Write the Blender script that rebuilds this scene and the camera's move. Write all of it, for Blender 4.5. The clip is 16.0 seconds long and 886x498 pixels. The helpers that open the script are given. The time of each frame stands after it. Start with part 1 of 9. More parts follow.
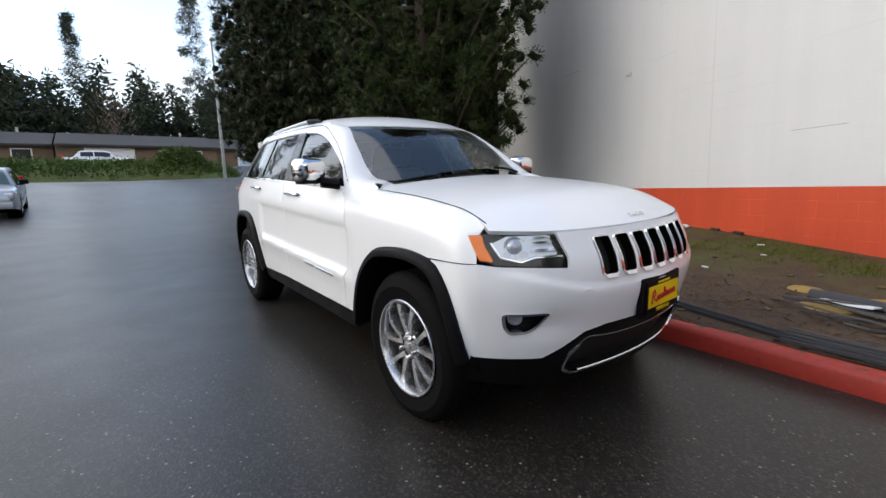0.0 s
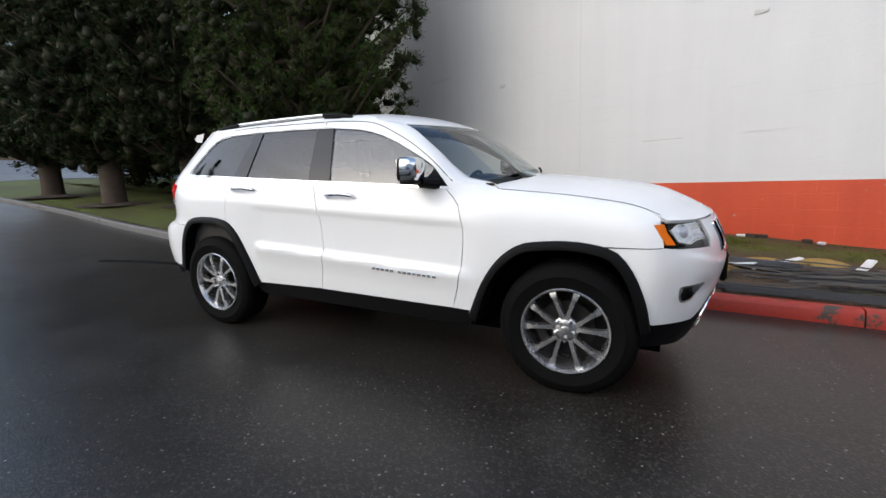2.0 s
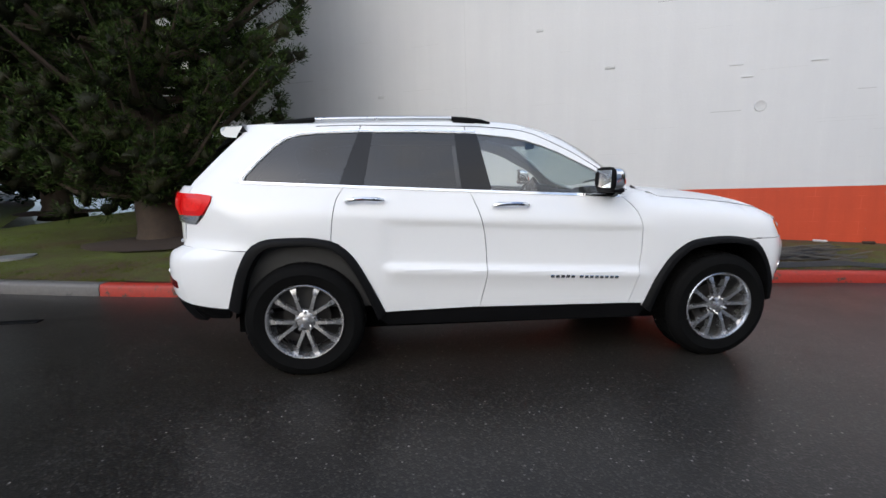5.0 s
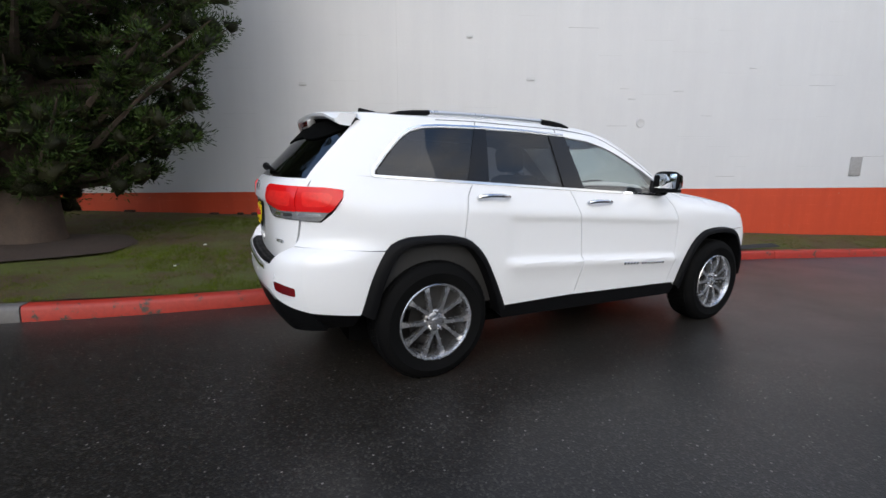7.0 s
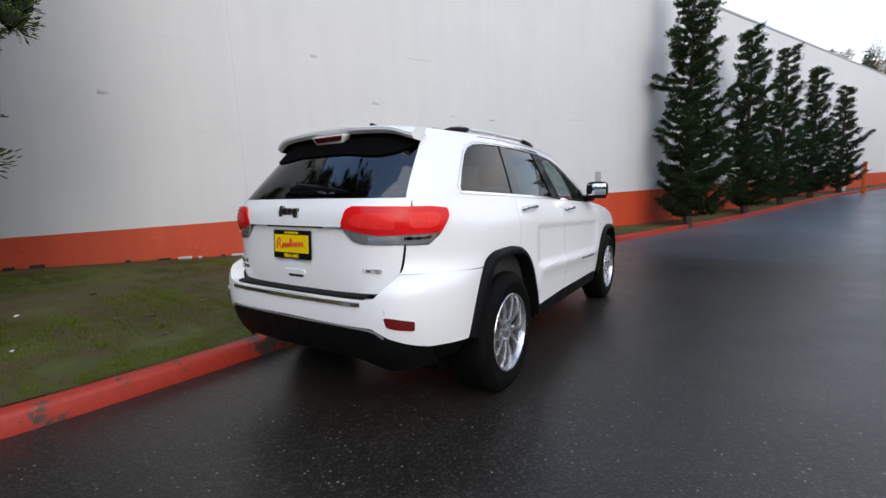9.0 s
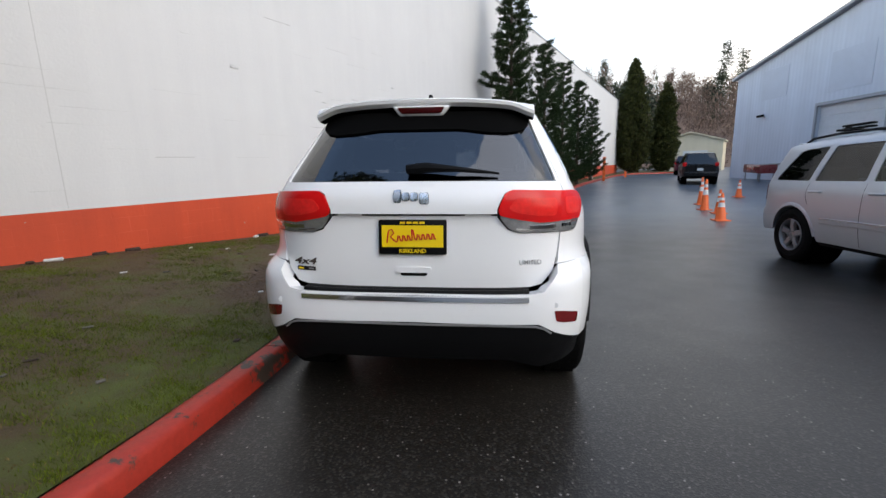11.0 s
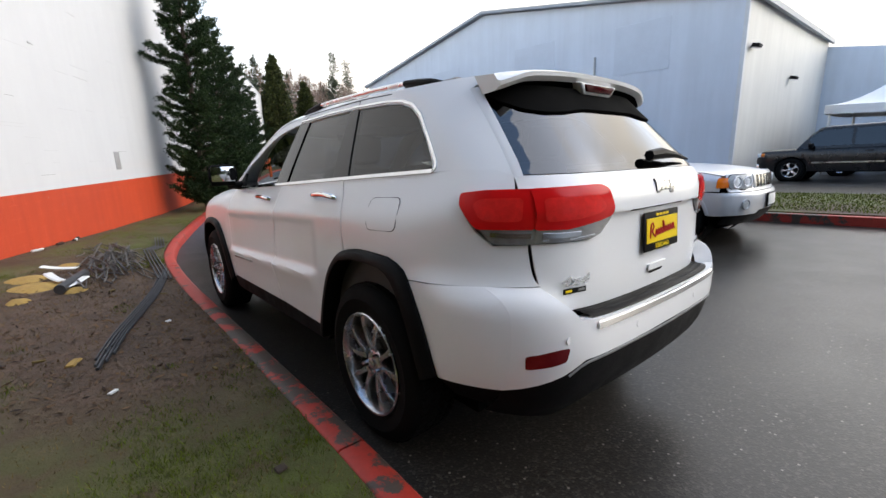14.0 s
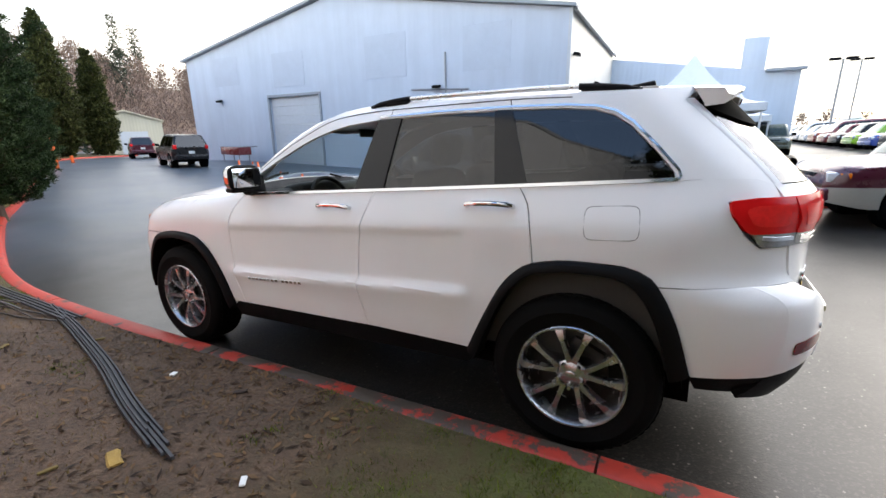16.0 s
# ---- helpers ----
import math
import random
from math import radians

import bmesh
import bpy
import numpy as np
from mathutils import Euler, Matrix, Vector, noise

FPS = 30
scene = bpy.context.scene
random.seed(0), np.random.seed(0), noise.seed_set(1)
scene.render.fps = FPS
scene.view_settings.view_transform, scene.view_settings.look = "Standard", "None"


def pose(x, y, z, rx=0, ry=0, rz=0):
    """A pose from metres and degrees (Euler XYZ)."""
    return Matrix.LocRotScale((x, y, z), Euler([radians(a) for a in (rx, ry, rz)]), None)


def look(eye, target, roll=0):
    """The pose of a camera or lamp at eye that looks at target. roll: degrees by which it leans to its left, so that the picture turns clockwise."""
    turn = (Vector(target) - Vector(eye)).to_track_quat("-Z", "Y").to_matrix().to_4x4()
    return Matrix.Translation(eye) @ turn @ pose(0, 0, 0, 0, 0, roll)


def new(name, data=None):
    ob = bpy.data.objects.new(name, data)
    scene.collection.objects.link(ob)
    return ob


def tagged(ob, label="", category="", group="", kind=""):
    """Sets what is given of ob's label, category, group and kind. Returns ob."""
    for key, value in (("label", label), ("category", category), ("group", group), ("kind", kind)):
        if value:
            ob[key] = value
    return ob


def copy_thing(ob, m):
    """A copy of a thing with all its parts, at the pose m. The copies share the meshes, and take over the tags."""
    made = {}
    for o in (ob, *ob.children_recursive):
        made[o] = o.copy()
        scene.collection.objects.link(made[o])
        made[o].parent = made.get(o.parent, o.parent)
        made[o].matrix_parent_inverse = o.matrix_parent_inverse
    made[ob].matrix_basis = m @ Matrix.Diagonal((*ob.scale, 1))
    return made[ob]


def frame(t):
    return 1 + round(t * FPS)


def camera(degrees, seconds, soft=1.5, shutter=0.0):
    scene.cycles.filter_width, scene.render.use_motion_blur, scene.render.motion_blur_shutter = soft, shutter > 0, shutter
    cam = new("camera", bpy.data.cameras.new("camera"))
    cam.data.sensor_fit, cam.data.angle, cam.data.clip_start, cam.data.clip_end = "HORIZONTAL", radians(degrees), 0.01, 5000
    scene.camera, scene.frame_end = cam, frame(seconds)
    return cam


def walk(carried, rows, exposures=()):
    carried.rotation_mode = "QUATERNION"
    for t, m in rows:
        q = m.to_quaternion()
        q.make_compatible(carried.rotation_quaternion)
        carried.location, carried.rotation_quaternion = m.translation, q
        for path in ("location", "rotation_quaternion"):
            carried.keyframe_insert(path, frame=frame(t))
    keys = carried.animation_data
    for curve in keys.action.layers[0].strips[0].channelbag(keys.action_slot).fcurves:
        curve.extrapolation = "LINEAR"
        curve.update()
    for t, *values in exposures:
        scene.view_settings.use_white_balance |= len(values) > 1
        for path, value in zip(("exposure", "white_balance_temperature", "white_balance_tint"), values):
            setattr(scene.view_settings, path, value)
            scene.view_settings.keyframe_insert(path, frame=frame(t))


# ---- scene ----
cam = camera(91.7, 16.0)
PATH = [
    (0, (3.221, -2.032, 1.257), (1.668, -0.823, 0.902), -1.9),
    (0.5, (2.958, -2.392, 1.266), (1.57, -0.999, 0.903), -2.5),
    (1, (2.642, -2.704, 1.288), (1.419, -1.169, 0.904), -1.3),
    (1.5, (2.279, -3.035, 1.313), (1.245, -1.365, 0.933), -0.6),
    (2, (1.866, -3.267, 1.318), (0.998, -1.507, 0.932), -1.4),
    (2.5, (1.423, -3.439, 1.326), (0.718, -1.604, 0.956), -0.1),
    (3, (0.964, -3.539, 1.325), (0.456, -1.648, 0.916), -0.6),
    (3.5, (0.52, -3.568, 1.346), (0.191, -1.632, 0.966), -0.1),
    (4, (0.076, -3.62, 1.354), (-0.03, -1.652, 1.013), -0.4),
    (4.5, (-0.383, -3.654, 1.339), (-0.325, -1.692, 0.958), -0.5),
    (5, (-0.861, -3.678, 1.334), (-0.642, -1.721, 0.985), -0.1),
    (5.2, (-1.058, -3.679, 1.347), (-0.788, -1.739, 0.945), -1.2),
    (7.3, (-2.887, -3.102, 1.317), (-1.814, -1.446, 0.995), 1.5),
    (7.5, (-3.051, -3.019, 1.318), (-1.869, -1.433, 1.017), 0.7),
    (8, (-3.404, -2.743, 1.304), (-2.034, -1.321, 0.987), -0.1),
    (8.5, (-3.695, -2.383, 1.275), (-2.173, -1.129, 0.942), -0.2),
    (8.7, (-3.809, -2.228, 1.264), (-2.22, -1.05, 0.969), -0.4),
    (10.8, (-4.303, -0.575, 1.238), (-2.355, -0.236, 0.934), -1.5),
    (11, (-4.315, -0.342, 1.265), (-2.352, -0.137, 0.941), -0.4),
    (11.5, (-4.264, 0.098, 1.269), (-2.289, -0.008, 0.969), -2.0),
    (12, (-4.157, 0.511, 1.241), (-2.201, 0.229, 0.937), -2.3),
    (12.5, (-4.007, 0.9, 1.24), (-2.112, 0.372, 0.876), -0.3),
    (13, (-3.789, 1.27, 1.271), (-2.028, 0.386, 0.927), -2.2),
    (13.5, (-3.482, 1.578, 1.272), (-1.839, 0.498, 0.906), -2.0),
    (14, (-3.174, 1.86, 1.292), (-1.662, 0.606, 0.915), -2.1),
    (14.5, (-2.87, 2.122, 1.314), (-1.489, 0.728, 0.928), -1.5),
    (15, (-2.532, 2.343, 1.35), (-1.289, 0.838, 0.913), -1.1),
    (15.5, (-2.176, 2.569, 1.414), (-1.08, 0.962, 0.95), -1.7),
    (16, (-1.806, 2.775, 1.429), (-0.888, 1.057, 0.973), -1.9),
]
# The car stands nose-down on a slope: the path is given in its axes and laid level here
UP = Vector((-0.030, 0.020, 1.0)).normalized()
LEVEL = UP.rotation_difference(Vector((0, 0, 1))).to_matrix().to_4x4()
walk(cam, [(t, LEVEL @ look(eye, target, roll)) for t, eye, target, roll in PATH],
     [(0, 1.04, 7250, 10), (3, 0.93, 7050, 10), (5, 0.80, 6900, 10), (8.5, 0.82, 6900, 10), (11.5, 1.05, 7150, 10), (13, 1.22, 7200, 10), (14.5, 1.52, 7300, 10), (16, 1.87, 7350, 10)])

# ---- light: a bright overcast sky with thin cloud, and a weak low sun ----
world = bpy.data.worlds.new("overcast_sky")
scene.world = world
world.use_nodes = True
wn = world.node_tree
WN, WL = (lambda k: wn.nodes.new("ShaderNode" + k)), wn.links.new
sky = WN("TexSky")
sky.sky_type = "NISHITA"
sky.sun_disc = False
sky.sun_elevation, sky.sun_rotation = radians(28), radians(215)
wc, wm_ = WN("TexCoord"), WN("Mapping")
wm_.inputs["Scale"].default_value = (1.0, 1.0, 2.4)
wm_.inputs["Location"].default_value = (1.7, 2.9, 0.2)
WL(wc.outputs["Generated"], wm_.inputs[0])
wcl = WN("TexNoise")
wcl.inputs["Scale"].default_value, wcl.inputs["Detail"].default_value, wcl.inputs["Roughness"].default_value = 2.1, 6, 0.5
WL(wm_.outputs[0], wcl.inputs["Vector"])
wsep = WN("SeparateXYZ")
WL(wc.outputs["Generated"], wsep.inputs[0])


def sky_sum(a, weights):
    """a plus the weighted parts of the direction: how a weather front lies across the sky."""
    for k, w in enumerate(weights):
        if w:
            m = WN("Math")
            m.operation = "MULTIPLY_ADD"
            WL(wsep.outputs[k], m.inputs[0])
            m.inputs[1].default_value = w
            if isinstance(a, float):
                m.inputs[2].default_value = a
            else:
                WL(a, m.inputs[2])
            a = m.outputs[0]
    return a


wr_ = WN("ValToRGB")  # cloud cover: closed towards the horizon and to the south, broken overhead
wr_.color_ramp.elements[0].position, wr_.color_ramp.elements[0].color = 0.28, (0.0, 0.0, 0.0, 1)
wr_.color_ramp.elements[1].position, wr_.color_ramp.elements[1].color = 0.60, (0.97, 0.97, 0.97, 1)
wadd = WN("Math")
wadd.operation = "ADD"
wadd.inputs[1].default_value = 0.10
WL(wcl.outputs["Fac"], wadd.inputs[0])
WL(sky_sum(wadd.outputs[0], (0.06, -0.08, -0.47)), wr_.inputs[0])
wsh = WN("TexNoise")  # thicker and thinner cloud
wsh.inputs["Scale"].default_value, wsh.inputs["Detail"].default_value, wsh.inputs["Roughness"].default_value = 2.6, 5, 0.5
WL(wm_.outputs[0], wsh.inputs["Vector"])
wtone = WN("Math")
wtone.operation = "MULTIPLY_ADD"
WL(wsh.outputs["Fac"], wtone.inputs[0])
wtone.inputs[1].default_value = 1.0
wtone.inputs[2].default_value = 0.22
wgrey = WN("MixRGB")
wgrey.blend_type = "MULTIPLY"
wgrey.inputs[0].default_value = 1.0
wgrey.inputs[1].default_value = (9.9, 9.75, 9.7, 1)
WL(sky_sum(wtone.outputs[0], (0.26, 0.21, 0.0)), wgrey.inputs[2])
wblue = WN("MixRGB")
wblue.blend_type = "MULTIPLY"
wblue.inputs[0].default_value = 1.0
WL(sky.outputs[0], wblue.inputs[1])
wblue.inputs[2].default_value = (1.9, 2.05, 2.2, 1)
wmix = WN("MixRGB")
WL(wr_.outputs[0], wmix.inputs[0])
WL(wblue.outputs[0], wmix.inputs[1])
WL(wgrey.outputs[0], wmix.inputs[2])
bg = wn.nodes["Background"]
WL(wmix.outputs[0], bg.inputs[0])
bg.inputs[1].default_value = 0.10
sun = new("sun", bpy.data.lights.new("sun", "SUN"))
sun.data.energy, sun.data.angle, sun.data.color = 0.80, radians(100), (1.0, 0.97, 0.93)
sun.matrix_world = look((0, 0, 0), (0.45, 0.62, -0.55))


def smooth(a, b, v):
    v = min(1.0, max(0.0, (v - a) / (b - a)))
    return v * v * (3 - 2 * v)


# ---- materials ----
def nodes(name):
    m = bpy.data.materials.new(name)
    m.use_nodes = True
    t = m.node_tree
    return m, t, t.nodes["Principled BSDF"], (lambda k: t.nodes.new("ShaderNode" + k)), t.links.new


def ramp(N, stops):
    r = N("ValToRGB")
    e = r.color_ramp.elements
    while len(e) < len(stops):
        e.new(0.5)
    for k, (p, c) in zip(e, stops):
        k.position = p
        k.color = (*c, 1) if isinstance(c, tuple) else (c, c, c, 1)
    return r


def coords(N, L, scale=1.0, kind="Object", stretch=(1, 1, 1)):
    c, m = N("TexCoord"), N("Mapping")
    m.inputs["Scale"].default_value = [scale * s for s in stretch]
    L(c.outputs[kind], m.inputs[0])
    return m.outputs[0]


def noise_tex(N, L, vec, scale, detail=6, rough=0.6):
    n = N("TexNoise")
    n.inputs["Scale"].default_value, n.inputs["Detail"].default_value, n.inputs["Roughness"].default_value = scale, detail, rough
    L(vec, n.inputs["Vector"])
    return n.outputs["Fac"]


def surface(name, col, rough=0.5, metal=0.0, vary=0.06, scale=6.0, bump=0.0, bump_scale=60.0, coat=0.0, col2=None, rough_vary=0.08, spec=0.5):
    """One colour with broad and fine variation, uneven gloss and a little relief."""
    m, t, b, N, L = nodes(name)
    v = coords(N, L)
    big, fine = noise_tex(N, L, v, scale, 5), noise_tex(N, L, v, scale * 9, 4)
    mix = N("MixRGB")
    mix.inputs[0].default_value = 0.35
    L(big, mix.inputs[1])
    L(fine, mix.inputs[2])
    lo = col2 or tuple(max(0.0, c * (1 - vary * 2)) for c in col)
    r = ramp(N, [(0.3, lo), (0.65, col)])
    L(mix.outputs[0], r.inputs[0])
    L(r.outputs[0], b.inputs["Base Color"])
    rr = ramp(N, [(0.3, max(0.02, rough - rough_vary)), (0.7, min(1.0, rough + rough_vary))])
    L(big, rr.inputs[0])
    L(rr.outputs[0], b.inputs["Roughness"])
    b.inputs["Metallic"].default_value = metal
    b.inputs["Coat Weight"].default_value = coat
    b.inputs["Coat Roughness"].default_value = 0.04
    b.inputs["Specular IOR Level"].default_value = spec
    if bump:
        bp = N("Bump")
        bp.inputs["Strength"].default_value, bp.inputs["Distance"].default_value = bump, 0.01
        L(noise_tex(N, L, v, bump_scale, 6), bp.inputs["Height"])
        L(bp.outputs[0], b.inputs["Normal"])
    return m


def glass(name, tint, ior=1.55):
    """A thin pane: tinted, with gloss that grows towards grazing angles alike from both sides."""
    m = bpy.data.materials.new(name)
    m.use_nodes = True
    t = m.node_tree
    N, L = (lambda k: t.nodes.new("ShaderNode" + k)), t.links.new
    t.nodes.remove(t.nodes["Principled BSDF"])
    tr, gl, mx, lw, po, ma = N("BsdfTransparent"), N("BsdfGlossy"), N("MixShader"), N("LayerWeight"), N("Math"), N("Math")
    tr.inputs[0].default_value = (*tint, 1)
    gl.inputs["Roughness"].default_value = 0.01
    f0 = ((ior - 1) / (ior + 1)) ** 2
    lw.inputs["Blend"].default_value = 0.5
    po.operation, ma.operation = "POWER", "MULTIPLY_ADD"
    po.inputs[1].default_value = 5.0
    L(lw.outputs["Facing"], po.inputs[0])
    L(po.outputs[0], ma.inputs[0])
    ma.inputs[1].default_value, ma.inputs[2].default_value = 1 - f0, f0
    L(ma.outputs[0], mx.inputs[0])
    L(tr.outputs[0], mx.inputs[1])
    L(gl.outputs[0], mx.inputs[2])
    L(mx.outputs[0], t.nodes["Material Output"].inputs[0])
    return m


PAINT = surface("white_car_paint", (0.83, 0.83, 0.825), 0.17, vary=0.004, scale=3, coat=0.2, rough_vary=0.01, spec=0.45)
SILVER = surface("silver_car_paint", (0.50, 0.515, 0.535), 0.38, metal=0.25, vary=0.006, scale=3, coat=0.5, rough_vary=0.015)
BLACK_PAINT = surface("black_car_paint", (0.006, 0.006, 0.007), 0.3, vary=0.05, coat=0.25, spec=0.3)
MAROON = surface("maroon_car_paint", (0.09, 0.010, 0.022), 0.3, vary=0.05, coat=1.0)
BEIGE_PAINT = surface("beige_car_cladding", (0.42, 0.38, 0.31), 0.4, vary=0.05, coat=0.5)
TRIM = surface("black_plastic", (0.006, 0.006, 0.0065), 0.50, vary=0.12, scale=8, bump=0.08, bump_scale=300, spec=0.09)
GREY_TRIM = surface("grey_plastic", (0.20, 0.20, 0.20), 0.45, vary=0.05)
LINER = surface("matt_black_liner", (0.003, 0.003, 0.003), 0.9, vary=0.1, spec=0.04)
PILLAR_BLACK = surface("pillar_black", (0.006, 0.006, 0.007), 0.10, vary=0.05, rough_vary=0.02, spec=0.35)
GLOSS_BLACK = surface("gloss_black", (0.006, 0.006, 0.007), 0.28, vary=0.05, rough_vary=0.03, spec=0.2)
MESH_BLACK = surface("black_mesh", (0.008, 0.008, 0.008), 0.5, vary=0.1, bump=0.6, bump_scale=140)
CHROME = surface("chrome", (0.78, 0.79, 0.80), 0.07, metal=1.0, vary=0.02, rough_vary=0.03)
ALLOY = surface("polished_alloy", (0.56, 0.56, 0.57), 0.24, metal=0.88, vary=0.06, scale=10, rough_vary=0.08)
DULL_ALLOY = surface("dull_grey_alloy", (0.32, 0.32, 0.33), 0.4, metal=0.6, vary=0.08, scale=10)
TAN_CLOTH = surface("grey_tan_cloth", (0.13, 0.12, 0.10), 0.85, vary=0.1)
ALU = surface("brushed_aluminium", (0.68, 0.69, 0.70), 0.28, metal=1.0, vary=0.03)
DARK_METAL = surface("dull_brake_metal", (0.03, 0.028, 0.027), 0.55, metal=0.7, vary=0.15, scale=20)
RUBBER = surface("tyre_rubber", (0.006, 0.006, 0.006), 0.75, spec=0.07, vary=0.2, scale=7, bump=0.15, bump_scale=120)
RED_LENS = surface("red_lens", (0.72, 0.011, 0.012), 0.18, vary=0.06, coat=0.1, spec=0.25, rough_vary=0.03)
RED_BRIGHT = surface("bright_red_lens", (0.88, 0.030, 0.026), 0.2, vary=0.12, scale=40, coat=0.1, spec=0.25, rough_vary=0.03)
RED_DARK = surface("dark_unlit_lens", (0.075, 0.004, 0.005), 0.15, vary=0.1, spec=0.4, rough_vary=0.03)
RED_DEEP = surface("deep_red_lens", (0.15, 0.004, 0.006), 0.18, vary=0.1, coat=0.35, spec=0.3, rough_vary=0.03)
AMBER = surface("amber_lens", (0.90, 0.19, 0.006), 0.2, vary=0.05, coat=1.0, rough_vary=0.03)
SMOKE_LENS = surface("smoked_lens", (0.36, 0.36, 0.36), 0.12, metal=0.5, vary=0.2, scale=30, coat=1.0, rough_vary=0.03)
LAMP_CLOUDY = surface("clouded_lamp_lens", (0.50, 0.52, 0.53), 0.22, metal=0.0, vary=0.25, scale=30, coat=0.5)
LAMP_SILVER = surface("lamp_reflector", (0.86, 0.87, 0.89), 0.3, metal=0.15, vary=0.08, scale=25)
LAMP_LENS = surface("lamp_projector", (0.45, 0.48, 0.54), 0.08, metal=0.2, vary=0.1, coat=1.0, rough_vary=0.02)
YELLOW = surface("yellow_plate", (0.86, 0.60, 0.005), 0.4, vary=0.02)
RED_PRINT = surface("red_print", (0.55, 0.012, 0.012), 0.45, vary=0.03)
CABIN = surface("cabin_trim", (0.030, 0.029, 0.028), 0.65, vary=0.1, bump=0.1, bump_scale=150)
HEADLINER = surface("headliner", (0.36, 0.34, 0.31), 0.85, vary=0.05)
MIRROR = surface("mirror", (0.85, 0.86, 0.87), 0.02, metal=1.0, vary=0.0, rough_vary=0.0)
GLASS = glass("window_glass", (0.66, 0.74, 0.73), 2.1)
GLASS_DARK = glass("windscreen_glass", (0.45, 0.52, 0.50))
TINT = glass("tinted_glass", (0.060, 0.064, 0.068), 1.75)
REAR_TINT = glass("rear_tinted_glass", (0.075, 0.080, 0.085), 2.3)
CLEAR = glass("lamp_glass", (0.93, 0.95, 0.96))


def asphalt():
    """Rolled asphalt: dark binder, close-set aggregate, some pale stones; wet near the parked car, sky sheen painted in
    along the road.
    """
    m, t, b, N, L = nodes("wet_asphalt")
    v = coords(N, L)
    big, mid = noise_tex(N, L, v, 0.22, 5, 0.55), noise_tex(N, L, v, 1.7, 6)
    fine = noise_tex(N, L, v, 70, 5, 0.7)
    grit, vo = N("TexVoronoi"), N("TexVoronoi")
    grit.inputs["Scale"].default_value, vo.inputs["Scale"].default_value = 95, 34
    L(v, grit.inputs["Vector"])
    L(v, vo.inputs["Vector"])
    gsep, ssep = N("SeparateColor"), N("SeparateColor")
    L(grit.outputs["Color"], gsep.inputs[0])
    L(vo.outputs["Color"], ssep.inputs[0])
    mixn = N("MixRGB")
    mixn.inputs[0].default_value = 0.45
    L(mid, mixn.inputs[1])
    L(fine, mixn.inputs[2])
    base = ramp(N, [(0.30, (0.0138, 0.0120, 0.0101)), (0.70, (0.0315, 0.0275, 0.0230))])
    L(mixn.outputs[0], base.inputs[0])
    grain = ramp(N, [(0.45, (0.0100, 0.0088, 0.0075)), (0.80, (0.030, 0.0268, 0.0230)), (0.97, (0.070, 0.063, 0.054))])
    L(gsep.outputs[0], grain.inputs[0])
    g1 = N("MixRGB")
    g1.inputs[0].default_value = 0.55
    L(base.outputs[0], g1.inputs[1])
    L(grain.outputs[0], g1.inputs[2])
    # paler stretches away from the parked car: sky sheen put into the colour
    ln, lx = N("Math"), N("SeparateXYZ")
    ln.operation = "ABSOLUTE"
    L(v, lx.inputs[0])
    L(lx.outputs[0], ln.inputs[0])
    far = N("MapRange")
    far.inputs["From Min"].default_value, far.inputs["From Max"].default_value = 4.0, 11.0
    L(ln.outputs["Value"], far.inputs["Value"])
    sheen_fac = N("Math")
    sheen_fac.operation = "MULTIPLY"
    sheen_noise = ramp(N, [(0.35, 0.7), (0.6, 1.0)])
    L(mid, sheen_noise.inputs[0])
    L(far.outputs[0], sheen_fac.inputs[0])
    L(sheen_noise.outputs[0], sheen_fac.inputs[1])
    sheen_mix = N("MixRGB")
    L(sheen_fac.outputs[0], sheen_mix.inputs[0])
    L(g1.outputs[0], sheen_mix.inputs[1])
    tone, tmix = N("MapRange"), N("MixRGB")  # brown-grey uphill; downhill the sky's reflected blue is painted in
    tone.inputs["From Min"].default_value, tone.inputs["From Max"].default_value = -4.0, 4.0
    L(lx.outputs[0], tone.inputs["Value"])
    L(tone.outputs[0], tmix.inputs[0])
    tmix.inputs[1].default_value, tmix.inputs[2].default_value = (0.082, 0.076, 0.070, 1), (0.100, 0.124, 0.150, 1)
    L(tmix.outputs[0], sheen_mix.inputs[2])
    # pale stones showing in the surface
    dot = ramp(N, [(0.0, 1.0), (0.15, 1.0), (0.24, 0.0)])
    L(vo.outputs["Distance"], dot.inputs[0])
    pick = ramp(N, [(0.80, 0.0), (0.985, 0.85)])
    L(ssep.outputs[1], pick.inputs[0])
    mul = N("Math")
    mul.operation = "MULTIPLY"
    L(dot.outputs[0], mul.inputs[0])
    L(pick.outputs[0], mul.inputs[1])
    st = N("MixRGB")
    L(mul.outputs[0], st.inputs[0])
    L(sheen_mix.outputs[0], st.inputs[1])
    st.inputs[2].default_value = (0.27, 0.25, 0.225, 1)
    L(st.outputs[0], b.inputs["Base Color"])
    wet = ramp(N, [(0.35, 0.28), (0.68, 0.42)])
    mw = N("MixRGB")
    mw.inputs[0].default_value = 0.45
    L(big, mw.inputs[1])
    L(mid, mw.inputs[2])
    L(mw.outputs[0], wet.inputs[0])
    L(wet.outputs[0], b.inputs["Roughness"])
    b.inputs["Specular IOR Level"].default_value = 0.36
    bp = N("Bump")
    bp.inputs["Strength"].default_value, bp.inputs["Distance"].default_value = 0.24, 0.005
    hs = N("MixRGB")
    hs.inputs[0].default_value = 0.6
    L(fine, hs.inputs[1])
    L(grit.outputs["Distance"], hs.inputs[2])
    L(hs.outputs[0], bp.inputs["Height"])
    L(bp.outputs[0], b.inputs["Normal"])
    return m


